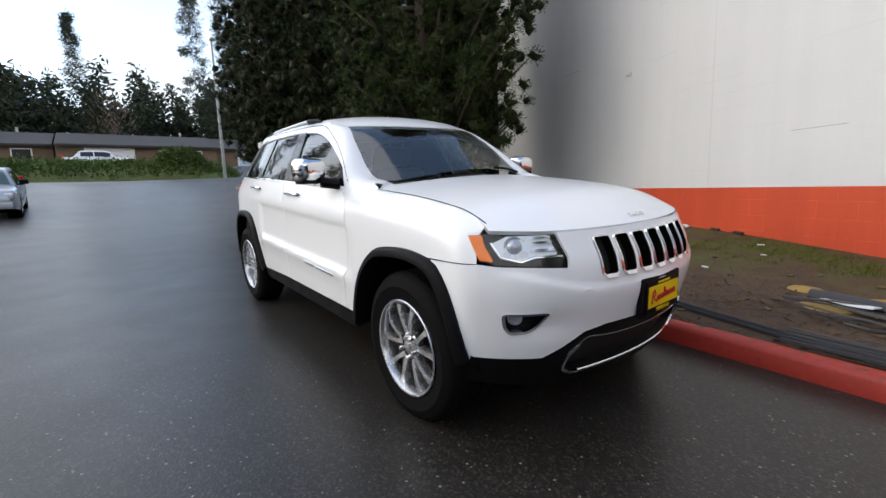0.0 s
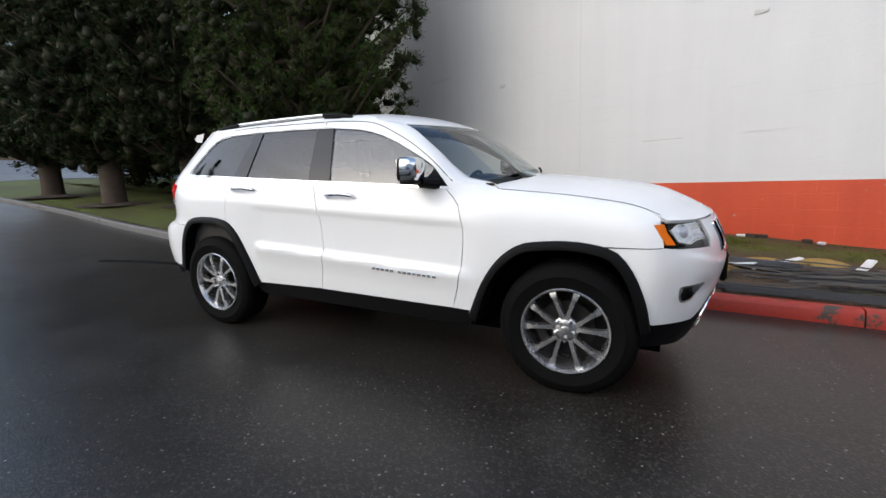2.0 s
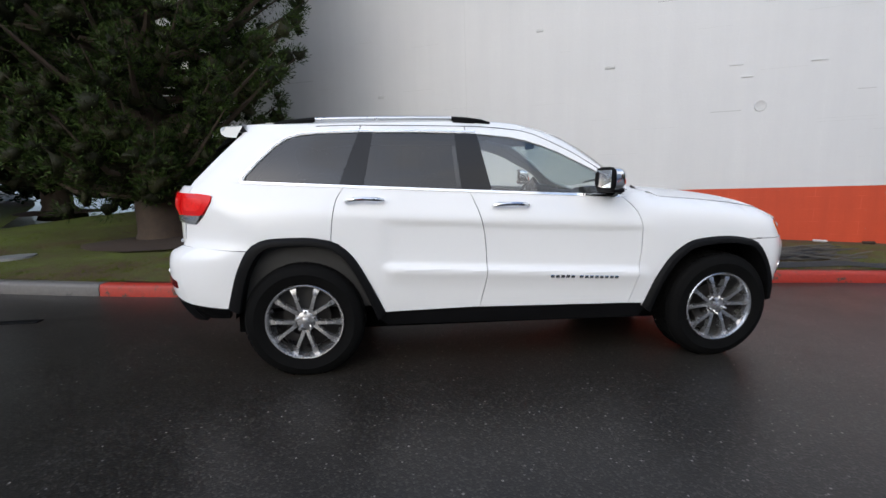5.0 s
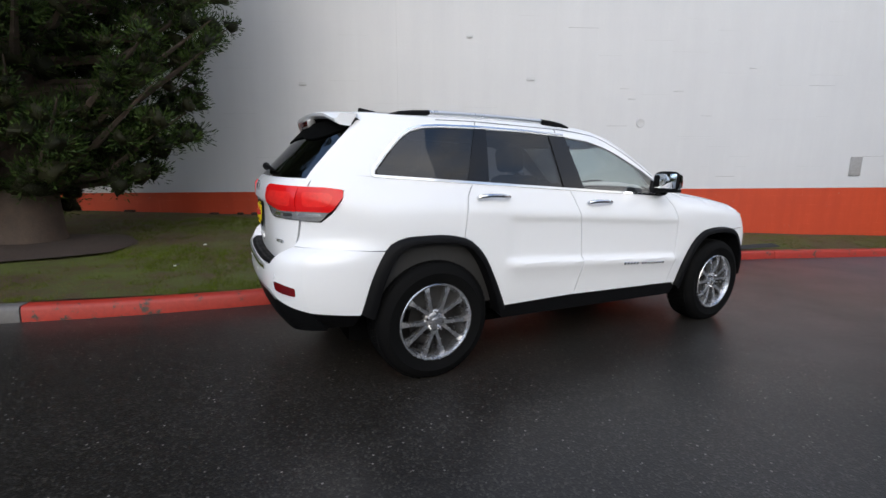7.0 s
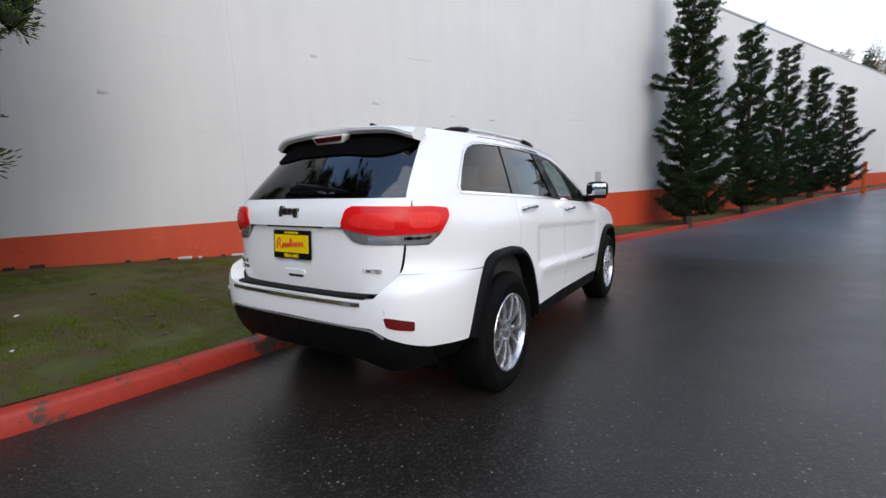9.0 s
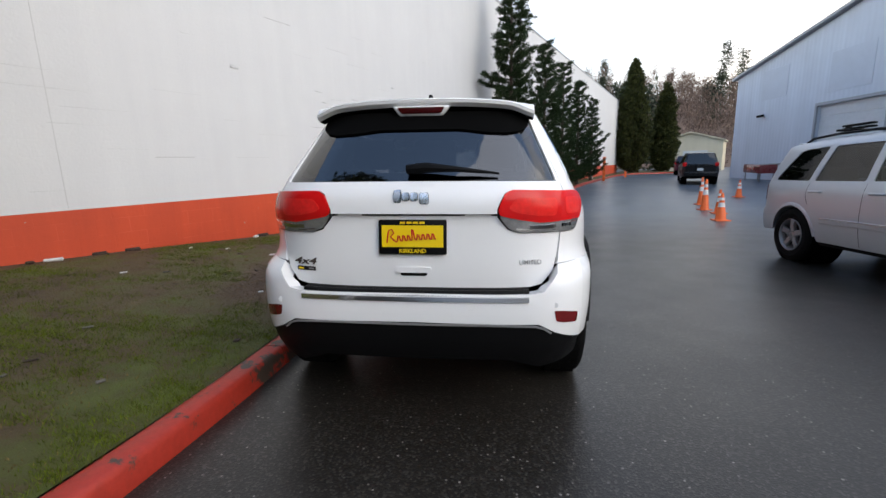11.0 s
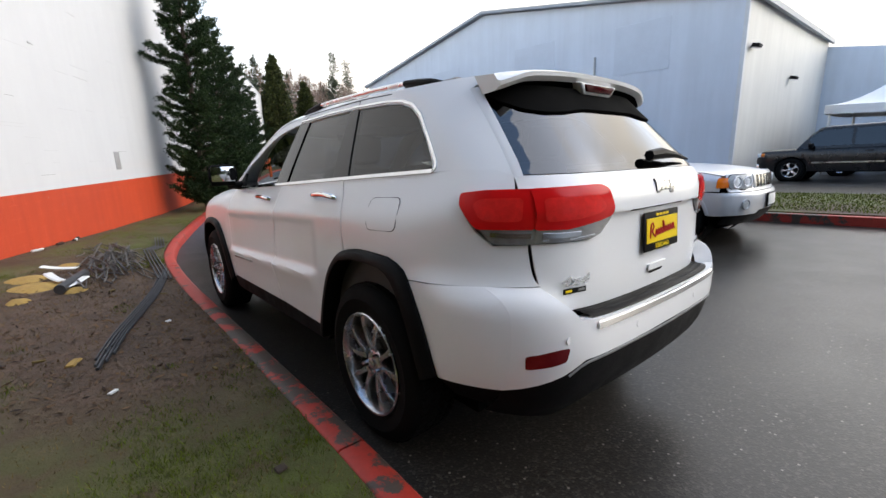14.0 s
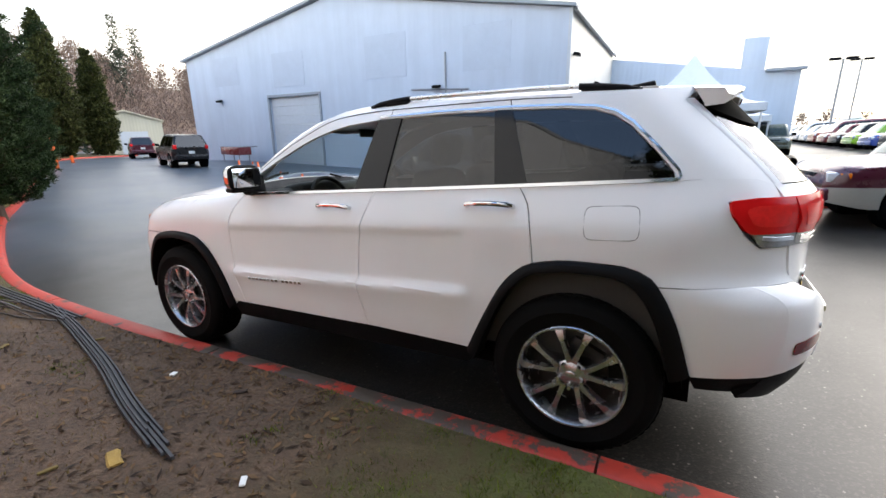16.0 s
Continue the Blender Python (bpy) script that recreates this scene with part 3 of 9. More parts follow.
def normal_offset(base):
    """Give a surface(u, v) a third argument: the distance along its normal, outwards of the car's middle."""
    def f(u, v, d=0.0):
        p = base(u, v)
        if d:
            e = 0.004
            a, b = base(u + e, v) - base(u - e, v), base(u, v + e) - base(u, v - e)
            n = a.cross(b)
            if n.length > 1e-12:
                n.normalize()
                if n.dot(p - Vector((p.x * 0.6, 0, 0.85))) < 0:
                    n.negate()
                p = p + n * d
        return p
    return f


# ---- the white car: its skin as three smooth surfaces ----
Y_BASE = curve1d([(0.2, 0.88), (0.30, 0.898), (0.45, 0.913), (0.7, 0.922), (0.85, 0.918), (0.99, 0.916), (1.02, 0.914), (1.05, 0.906), (1.12, 0.880), (1.197, 0.850),
                  (1.30, 0.805), (1.45, 0.733), (1.58, 0.668), (1.63, 0.635), (1.665, 0.585), (1.70, 0.50)])
Y_CREASE = curve1d([(0.50, 0.0), (0.55, 0.002), (0.62, 0.012), (0.668, 0.0225), (0.680, 0.0225), (0.690, 0.018), (0.716, -0.007), (0.735, -0.0115), (0.9, -0.012), (0.975, -0.010), (0.992, -0.001), (1.0, 0.0), (1.1, 0.0)])
Y_SHOULDER = curve1d([(-0.03, 0.70), (0.0, 0.765), (0.006, 0.795), (0.02, 0.832), (0.05, 0.868), (0.10, 0.897), (0.18, 0.913), (0.30, 0.919), (0.45, 0.919), (0.70, 0.906), (0.9, 0.88)])
X_FRONT = curve1d([(0.20, 2.10), (0.30, 2.17), (0.45, 2.235), (0.63, 2.27), (0.75, 2.285), (0.85, 2.27), (0.95, 2.225), (1.0, 2.20), (1.05, 2.15), (1.2, 1.9)])
X_REAR = curve1d([(0.25, -2.22), (0.30, -2.29), (0.38, -2.35), (0.45, -2.395), (0.55, -2.425), (0.65, -2.438), (0.73, -2.436), (0.80, -2.425), (0.835, -2.415), (0.865, -2.372), (0.95, -2.368), (1.08, -2.372),
                  (1.18, -2.382), (1.25, -2.345), (1.40, -2.215), (1.50, -2.125), (1.60, -2.035), (1.68, -1.96)])
X_GATE = curve1d([(0.60, -2.345), (0.75, -2.358), (0.90, -2.370), (1.0, -2.371), (1.06, -2.375), (1.13, -2.390), (1.18, -2.388), (1.25, -2.345), (1.40, -2.215), (1.50, -2.125), (1.60, -2.035), (1.68, -1.96)])
X_GATE_LOW = curve1d([(0.60, -2.345), (0.75, -2.358), (0.90, -2.370), (1.05, -2.370), (1.15, -2.371)])
X_GATE_UP = curve1d([(1.05, -2.396), (1.118, -2.395), (1.18, -2.388), (1.25, -2.345), (1.40, -2.215)])
Z_HOOD = curve1d([(0.8, 1.235), (1.06, 1.228), (1.25, 1.216), (1.53, 1.193), (1.79, 1.160), (1.90, 1.138), (2.07, 1.066), (2.155, 1.020), (2.20, 0.992), (2.3, 0.91)])
Z_TOP = curve1d([(-2.2, 1.645), (-2.05, 1.668), (-1.6, 1.704), (-1.0, 1.726), (-0.45, 1.732), (-0.05, 1.722), (0.2, 1.688), (0.48, 1.612), (0.67, 1.520), (0.90, 1.362), (1.16, 1.172), (1.3, 1.07)])


def plan_front(y):
    return 0.312 * y * y + 0.28 * y ** 6


def plan_rear(y, z=1.2):
    f = smooth(0.78, 0.92, z)
    return (0.08 * y * y + 0.95 * y ** 6) * f + (0.07 * y * y + 0.88 * y ** 8) * (1 - f)


def inverse(f, v):
    lo, hi = 0.0, 1.3
    for _ in range(26):
        mid = (lo + hi) / 2
        lo, hi = (mid, hi) if f(mid) < v else (lo, mid)
    return lo


def hood_z(x, y):
    return Z_HOOD(x + 0.5 * plan_front(y)) - 0.06 * (y / 0.78) ** 2


def top_z(x, y):
    return Z_TOP(x + 0.20 * (y / 0.66) ** 2 * smooth(-0.3, 0.5, x)) - 0.035 * (y / 0.62) ** 2 - 0.02 * (y / 0.62) ** 6


def rear_width(z):
    return Y_BASE(z - 0.088) / 0.92


def side_y(x, z):
    zz = z + 0.04 * x
    y = Y_BASE(zz) + Y_CREASE(zz) * smooth(-0.98, -0.86, x) * (1 - smooth(0.84, 0.96, x))
    f = smooth(0.72, 1.06, x)
    if f:
        y = y * (1 - f) + Y_SHOULDER(hood_z(max(x, 1.0), 0.765) - z) * f
    y -= 0.018 * smooth(0.9, 1.9, x)
    if x < -0.8:
        y -= (0.02 + 0.05 * smooth(0.95, 1.3, z)) * ((-x - 0.8) / 1.05) ** 2
    k = 0.012
    for x_end, v in ((1.3, X_FRONT(z) - x), (-1.4, x - X_REAR(z))):
        if (x > x_end) == (x_end > 0):
            c = inverse(plan_front, max(v, 0)) if x_end > 0 else inverse(lambda q: plan_rear(q, z), max(v, 0)) * rear_width(z)
            lo, hi = min(y, c), max(y, c)
            y = lo - k * math.log(1 + math.exp(-(hi - lo) / k))
    return y


side = normal_offset(lambda x, z: Vector((x, side_y(x, z), z)))


def fascia(y, z):
    """Soft crease under the lamps and a scoop round the fog lamps."""
    a = abs(y)
    zc = 0.752 + 0.085 * smooth(0.42, 0.85, a)
    k = 1 - smooth(0.72, 0.845, a)
    bulge = 0.013 * (1 - smooth(zc - 0.008, zc + 0.012, z)) * smooth(0.50, 0.70, z) * k
    scoop = 0.020 * math.exp(-((a - 0.64) / 0.12) ** 2 - ((z - 0.605) / 0.055) ** 2) * k
    return bulge - scoop


front = normal_offset(lambda y, z: Vector((X_FRONT(z) - plan_front(abs(y)) + fascia(y, z), y, z)))
rear = normal_offset(lambda y, z: Vector((X_REAR(z) + plan_rear(abs(y) / rear_width(z), z), y, z)))
gate = normal_offset(lambda y, z: Vector((X_GATE(z) + plan_rear(abs(y) / rear_width(z)), y, z)))
gate_low = normal_offset(lambda y, z: Vector((X_GATE_LOW(z) + plan_rear(abs(y) / rear_width(z)), y, z)))
gate_up = normal_offset(lambda y, z: Vector((X_GATE_UP(z) + plan_rear(abs(y) / rear_width(z)), y, z)))
hood = normal_offset(lambda x, y: Vector((x, y, hood_z(x, y))))
roof = normal_offset(lambda x, y: Vector((x, y, top_z(x, y))))


def roof_edge(x):
    """Where the side meets the roof or the windscreen."""
    lo, hi = 0.35, 0.9
    for _ in range(30):
        y = (lo + hi) / 2
        lo, hi = (y, hi) if side_y(x, top_z(x, y)) > y else (lo, y)
    return y, top_z(x, y)


def flare_on(surf, outer, inner, proud, lip):
    """A rounded moulding between two lines on a surface, turned in at its inner edge."""
    rows = []
    for (ox, oz), (ix, iz) in zip(outer, inner):
        row = [surf(ox, oz, -0.002)] + [surf(ox + (ix - ox) * t, oz + (iz - oz) * t, d * proud) for t, d in ((0.15, 0.6), (0.5, 1.0), (0.9, 1.0), (1.0, 0.7))]
        p = surf(ix, iz, 0.0)
        rows.append(row + [Vector((p.x, p.y - lip, p.z))])
    n = len(rows[0])
    return [v for r in rows for v in r], [[i * n + j, i * n + j + 1, (i + 1) * n + j + 1, (i + 1) * n + j] for i in range(len(rows) - 1) for j in range(n - 1)]


def flare(outer, inner, lip):
    """Black arch moulding between two lines on the side, turned in at the wheel."""
    rows = []
    for (ox, oz), (ix, iz) in zip(outer, inner):
        row = [side(ox, oz, -0.004), side(ox, oz, 0.014)]
        for t, d in ((0.25, 0.030), (0.6, 0.037), (0.92, 0.036), (1.0, 0.028)):
            row.append(side(ox + (ix - ox) * t, oz + (iz - oz) * t, d))
        p = side(ix, iz, 0.0)
        row.append(Vector((p.x, p.y - lip, p.z)))
        rows.append(row)
    n = len(rows[0])
    return [v for r in rows for v in r], [[i * n + j, i * n + j + 1, (i + 1) * n + j + 1, (i + 1) * n + j] for i in range(len(rows) - 1) for j in range(n - 1)]


def path2(pts, n):
    """Even points on a smooth line through pts."""
    ds = [0.0]
    for a, b in zip(pts, pts[1:]):
        ds.append(ds[-1] + math.dist(a, b))
    fx, fz = curve1d([(d, p[0]) for d, p in zip(ds, pts)]), curve1d([(d, p[1]) for d, p in zip(ds, pts)])
    return [(fx(ds[-1] * i / n), fz(ds[-1] * i / n)) for i in range(n + 1)]


def ribbon(line, surf, w, d, parent, name, mat, label=""):
    """A thin raised strip on a surface along a line."""
    v, f = [], []
    for i, p in enumerate(line):
        a, b = Vector(line[max(i - 1, 0)]), Vector(line[min(i + 1, len(line) - 1)])
        t = (b - a).normalized()
        n = Vector((-t.y, t.x)) * w / 2
        v += [surf(p[0] + n.x, p[1] + n.y, 0.0), surf(p[0] + n.x * 0.8, p[1] + n.y * 0.8, d), surf(p[0] - n.x * 0.8, p[1] - n.y * 0.8, d), surf(p[0] - n.x, p[1] - n.y, 0.0)]
        if i:
            k = 4 * i
            f += [[k - 4 + j, k - 3 + j, k + 1 + j, k + j] for j in range(3)]
    f += [[0, 1, 2, 3], [k + 3, k + 2, k + 1, k]]
    return link_mesh(name, v, f, mat, parent, label, sharp=30)


def both(name, m, mat, parent, label="", sharp=30):
    obs = [link_mesh(name, *mm, mat, parent, label, sharp=sharp) for mm in (m, mirrored(m))]
    return obs


def text_mesh(name, text, size, m, mat, parent, depth=0.002, shear=0.0, bold=0.0):
    cu = bpy.data.curves.new(name, "FONT")
    cu.body, cu.size, cu.extrude, cu.align_x, cu.align_y, cu.shear, cu.offset, cu.resolution_u = text, size, depth, "CENTER", "CENTER", shear, bold, 2
    ob = new(name, cu)
    dg = bpy.context.evaluated_depsgraph_get()
    me = bpy.data.meshes.new_from_object(ob.evaluated_get(dg))
    bpy.data.objects.remove(ob)
    bpy.data.curves.remove(cu)
    me.materials.clear()
    me.materials.append(mat)
    o = new(name, me)
    o.matrix_basis = m
    o.parent = parent
    return o


def make_wheel(name, parent, m, style, mats, radius=0.385, rim_r=0.238, width=0.25):
    """A wheel whose outer face looks along +z of m: tyre, rim, spokes, nuts and cap."""
    w = new(name)
    w.parent, w.matrix_basis = parent, m
    rub, alloy, dark, chrome = mats
    h = width / 2
    bm = bmesh.new()
    s = radius - rim_r
    lathe(bm, [(rim_r - 0.01, -h + 0.02), (rim_r + 0.02, -h), (rim_r + s * 0.6, -h - 0.004), (radius - 0.012, -h + 0.03), (radius, -h + 0.06), (radius, h - 0.05), (radius - 0.006, h - 0.03), (radius - 0.016, h - 0.016),
               (radius - 0.03, h - 0.006), (rim_r + s * 0.55, h + 0.003), (rim_r + s * 0.5, h + 0.006), (rim_r + s * 0.45, h + 0.003), (rim_r + 0.02, h - 0.002), (rim_r + 0.006, h - 0.008), (rim_r - 0.01, h - 0.02)], seg=56)
    tyre = part("tyre", bm, rub, w)
    bm = bmesh.new()
    n = 56
    for k in range(n):  # tread blocks
        for zz in (-0.075, -0.028, 0.022, 0.066):
            a = 2 * math.pi * (k + (0.5 if zz in (-0.028, 0.066) else 0)) / n
            add_box(bm, (0.006, 0.034, 0.036), Matrix.Rotation(a, 4, "Z") @ Matrix.Translation((radius + 0.001, 0, zz)) @ Matrix.Rotation(0.25, 4, "X"))
    part("tread", bm, rub, tyre)
    bm = bmesh.new()
    lathe(bm, [(rim_r - 0.004, h - 0.012), (rim_r, h - 0.004), (rim_r - 0.004, h + 0.001), (rim_r - 0.012, h - 0.001), (rim_r - 0.02, h - 0.014), (rim_r - 0.026, h - 0.05), (rim_r - 0.035, -h + 0.03), (rim_r, -h + 0.02)], seg=56)
    part("rim", bm, alloy, w)
    bm = bmesh.new()
    add_cyl(bm, 0.155, 0.155, 0.03, Matrix.Translation((0, 0, h - 0.11)), 40)
    part("brake_disc", bm, dark, w)
    bm = bmesh.new()
    add_box(bm, (0.06, 0.16, 0.06), Matrix.Rotation(radians(190), 4, "Z") @ Matrix.Translation((0.14, 0, h - 0.085)), 0.012)
    part("brake_caliper", bm, dark, w)
    bm = bmesh.new()
    lathe(bm, [(rim_r - 0.03, -h + 0.06), (0.02, -h + 0.05)], seg=40)
    part("wheel_back", bm, dark, w)
    # spokes
    arms = [(2 * math.pi * k / 5 + o, o) for k in range(5) for o in ((-0.30, 0.30) if style == "twin" else (0.0,))]
    for a, o in arms:
        bm = bmesh.new()
        rows = []
        hw = 0.0128 if style == "twin" else 0.034
        for t in (0.0, 0.3, 0.65, 0.9, 1.0):
            r = 0.062 + (rim_r - 0.012 - 0.062) * t
            off = -o * (1 - t) * (0.034 if style == "twin" else 0)
            ww = hw * (1.20 - 0.30 * math.sin(math.pi * min(1, t * 1.0)) + (0.5 if t > 0.85 else 0))
            z = h - 0.030 + 0.014 * math.sin(math.pi * t * 0.9) - (0.0 if t < 0.95 else 0.004)
            rows.append([Vector((r, off - ww * 0.8, z - 0.048)), Vector((r, off - ww, z - 0.005)), Vector((r, off - ww * 0.86, z)), Vector((r, off + ww * 0.86, z)), Vector((r, off + ww, z - 0.005)), Vector((r, off + ww * 0.8, z - 0.048))])
        vs = [[bm.verts.new(Matrix.Rotation(a, 4, "Z") @ v) for v in row] for row in rows]
        for p, q in zip(vs, vs[1:]):
            for j in range(5):
                bm.faces.new((p[j], p[j + 1], q[j + 1], q[j]))
        part("spoke", bm, alloy, w, sharp=30)
    bm = bmesh.new()
    lathe(bm, [(0.0, h - 0.024), (0.028, h - 0.026), (0.058, h - 0.034), (0.072, h - 0.042), (0.076, h - 0.07)], seg=40)
    part("hub", bm, alloy, w)
    bm = bmesh.new()
    lathe(bm, [(0.0, h - 0.014), (0.020, h - 0.015), (0.026, h - 0.018), (0.027, h - 0.030)], seg=24)
    part("hub_cap", bm, alloy, w)
    for k in range(5):
        bm = bmesh.new()
        a = 2 * math.pi * (k + 0.5) / 5
        add_cyl(bm, 0.0105, 0.009, 0.026, Matrix.Translation((0.058 * math.cos(a), 0.058 * math.sin(a), h - 0.018)), 6)
        part("wheel_nut", bm, chrome, w)
    return w


def seat(parent, x, y, mat):
    s = new("seat")
    s.parent, s.matrix_basis = parent, Matrix.Translation((x, y, 0.62))
    box_part("cushion", (0.52, 0.50, 0.20), Matrix.Translation((0, 0, 0)), mat, s, bevel=0.05, seg=3)
    box_part("backrest", (0.16, 0.50, 0.66), pose(-0.30, 0, 0.36, 0, -16, 0), mat, s, bevel=0.06, seg=3)
    box_part("headrest", (0.11, 0.27, 0.19), pose(-0.43, 0, 0.80, 0, -12, 0), mat, s, bevel=0.045, seg=3)
    return s


def white_car():
    car = empty("suv", LEVEL.copy(), "white mid-size four-door SUV parked beside the red kerb", "car")
    P = PAINT
    # arches
    fo = path2([(0.875, 0.40), (0.96, 0.61), (1.09, 0.79), (1.24, 0.872), (1.46, 0.89), (1.68, 0.86), (1.79, 0.75), (1.86, 0.58), (1.885, 0.44)], 28)
    fi = path2([(0.925, 0.36), (1.01, 0.60), (1.125, 0.755), (1.25, 0.825), (1.46, 0.843), (1.65, 0.815), (1.745, 0.72), (1.81, 0.56), (1.835, 0.42)], 28)
    ro = path2([(-0.935, 0.42), (-1.04, 0.64), (-1.15, 0.82), (-1.27, 0.905), (-1.45, 0.93), (-1.635, 0.925), (-1.755, 0.885), (-1.858, 0.72), (-1.932, 0.48)], 28)
    ri = path2([(-0.985, 0.38), (-1.085, 0.62), (-1.185, 0.785), (-1.285, 0.86), (-1.45, 0.882), (-1.60, 0.877), (-1.69, 0.845), (-1.785, 0.70), (-1.855, 0.45)], 28)
    both("wheel_arch_trim", flare(fo, fi, 0.14), TRIM, car, "matt black wheel arch moulding")
    both("wheel_arch_trim", flare(ro, ri, 0.14), TRIM, car, "matt black wheel arch moulding")
    for sx in (1, -1):
        for sy in (1, -1):
            bm = bmesh.new()
            n = 20
            rows = []
            for k in range(n + 1):
                a = math.pi * (-0.01 + 1.02 * k / n)
                rows.append([bm.verts.new((sx * 1.4575 + 0.455 * math.cos(a), sy * yy, 0.40 + 0.455 * math.sin(a))) for yy in (0.50, 0.84)])
            for a, b in zip(rows, rows[1:]):
                bm.faces.new((a[0], a[1], b[1], b[0]))
            bm.faces.new([r[0] for r in rows])
            part("wheel_housing", bm, LINER, car)

    # front door, rear door, fender, quarter panel
    belt = lambda x: 1.197 - 0.04 * x
    gA = path2([(0.705, belt(0.705)), (0.80, 1.07), (0.84, 0.90), (0.82, 0.65), (0.765, 0.425)], 12)
    gB = path2([(-0.365, belt(-0.365)), (-0.30, 1.05), (-0.27, 0.92), (-0.255, 0.70), (-0.30, 0.435)], 12)
    gC = path2([(-1.185, belt(-1.185)), (-1.235, 1.16), (-1.262, 1.0), (-1.27, 0.905)], 8)
    ro_front = [p for p in ro if p[0] > -1.27]
    belt_line = lambda a, b: [(a + (b - a) * k / 10, belt(a + (b - a) * k / 10)) for k in range(11)]
    g = 0.0028
    both("front_door", panel_mesh(belt_line(-0.365, 0.705) + gA[1:] + gB[::-1][:-1], side, step=0.018, gap=g), P, car)
    both("rear_door", panel_mesh(belt_line(-1.185, -0.365) + gB[1:] + [(-0.30, 0.437)] + ro_front + gC[::-1][:-1], side, step=0.018, gap=g), P, car)
    hy = 0.765
    zf = lambda x: hood_z(x, hy)
    hood_side = [(1.02 + (1.90 - 1.02) * k / 14, zf(1.02 + (1.90 - 1.02) * k / 14)) for k in range(15)]
    arch_f = [p for p in fo if p[0] < 1.46 or p[1] > 0.868]
    fender = [(0.705, belt(0.705)), (0.80, 1.20), (0.92, 1.20)] + hood_side + [(1.91, 0.985), (1.928, 0.8712), (arch_f[-1][0] + 0.03, 0.868)] + arch_f[::-1] + [(0.875, 0.42)] + gA[::-1][:-1]
    both("front_fender", panel_mesh(fender, side, gap=g), P, car)
    ro_rear = [p for p in ro if p[0] < -1.27]
    seam = next(((a[0] + (b[0] - a[0]) * (a[1] - 0.848) / (a[1] - b[1]), 0.848) for a, b in zip(ro, ro[1:]) if a[0] < -1.5 and a[1] >= 0.848 > b[1]))
    quarter = belt_line(-1.80, -1.185) + gC[1:] + [p for p in ro_rear if p[1] > 0.850] + [seam] + [(X_REAR(z) + plan_rear((0.672 + (z - 0.92) * 0.11 + 0.006) / rear_width(z), z), z) for z in (0.8635, 0.88, 0.90, 0.93, 0.96, 0.99, 1.012)] + [ (-2.13, 1.009), (-2.075, 1.06), (-2.022, 1.14), (-2.006, 1.19), (-2.185, 1.20)]
    quarter += [(-2.162, 1.254), (-2.10, 1.276), (-1.95, 1.2815)]
    both("quarter_panel", panel_mesh(quarter, side, gap=g), P, car)

    # cabin side with one long opening for the windows
    top = [(x, roof_edge(x)[1]) for x in [-1.90 + k * 0.10 for k in range(20)] + [0.08, 0.18, 0.28]] + [(0.38, 1.487), (0.48, 1.432), (0.58, 1.362), (0.68, 1.277), (0.76, 1.225), (0.86, 1.206), (0.93, 1.203)]
    low = [(0.93, 1.19), (0.80, 1.195), (0.705, belt(0.705))] + belt_line(0.705, -1.80)[1:] + [(-1.95, 1.278), (-2.10, 1.273)]
    gate_y = lambda z: 0.662 - (z - 1.256) * 0.335 + 0.022
    back = [(gate(gate_y(z), z).x, z) for z in [1.253 + 0.0289 * k for k in range(13)]]
    dlo = [(0.715, 1.185), (0.60, 1.305), (0.50, 1.365), (0.40, 1.415), (0.28, 1.475), (0.16, 1.523), (0.05, 1.555), (-0.06, 1.578), (-0.30, 1.600), (-0.70, 1.607), (-1.08, 1.603), (-1.35, 1.593),
           (-1.475, 1.580), (-1.56, 1.553), (-1.63, 1.505), (-1.73, 1.405), (-1.813, 1.307), (-1.818, 1.285), (-1.793, 1.275), (-1.2, 1.252)]
    both("cabin_side", panel_mesh(low + back + top, side, step=0.035, holes=[dlo]), P, car)
    # glass
    fw = [(0.69, 1.19), (0.59, 1.305), (0.49, 1.365), (0.39, 1.415), (0.27, 1.475), (0.16, 1.518), (0.05, 1.55), (-0.06, 1.572), (-0.30, 1.597), (-0.225, 1.214)]
    rw = [(-0.43, 1.60), (-0.70, 1.603), (-1.01, 1.600), (-1.075, 1.252), (-0.40, 1.222)]
    qw = [(-1.085, 1.60), (-1.35, 1.589), (-1.475, 1.576), (-1.555, 1.549), (-1.63, 1.50), (-1.725, 1.40), (-1.806, 1.307), (-1.803, 1.284), (-1.205, 1.259)]
    link_mesh("front_side_window", *mirrored(panel_mesh(fw, side, d=-0.010, flange=0.004)), GLASS, car, "clear glass side window")
    both("rear_side_window", panel_mesh(rw, side, d=-0.009, flange=0.004), TINT, car, "dark tinted side window")
    both("quarter_window", panel_mesh(qw, side, d=-0.008, flange=0.004), TINT, car, "dark tinted quarter window")
    both("door_pillar", panel_mesh([(-0.29, 1.602), (-0.445, 1.604), (-0.415, 1.222), (-0.215, 1.214)], side, d=-0.002, flange=0.03), PILLAR_BLACK, car, "gloss black door pillar")
    both("door_pillar", panel_mesh([(-1.0, 1.604), (-1.092, 1.603), (-1.215, 1.260), (-1.06, 1.252)], side, d=-0.002, flange=0.03), PILLAR_BLACK, car, "gloss black door pillar")
    both("window_corner", panel_mesh([(0.71, 1.186), (0.60, 1.30), (0.53, 1.20), (0.53, 1.192)], side, d=-0.004, flange=0.02), TRIM, car)
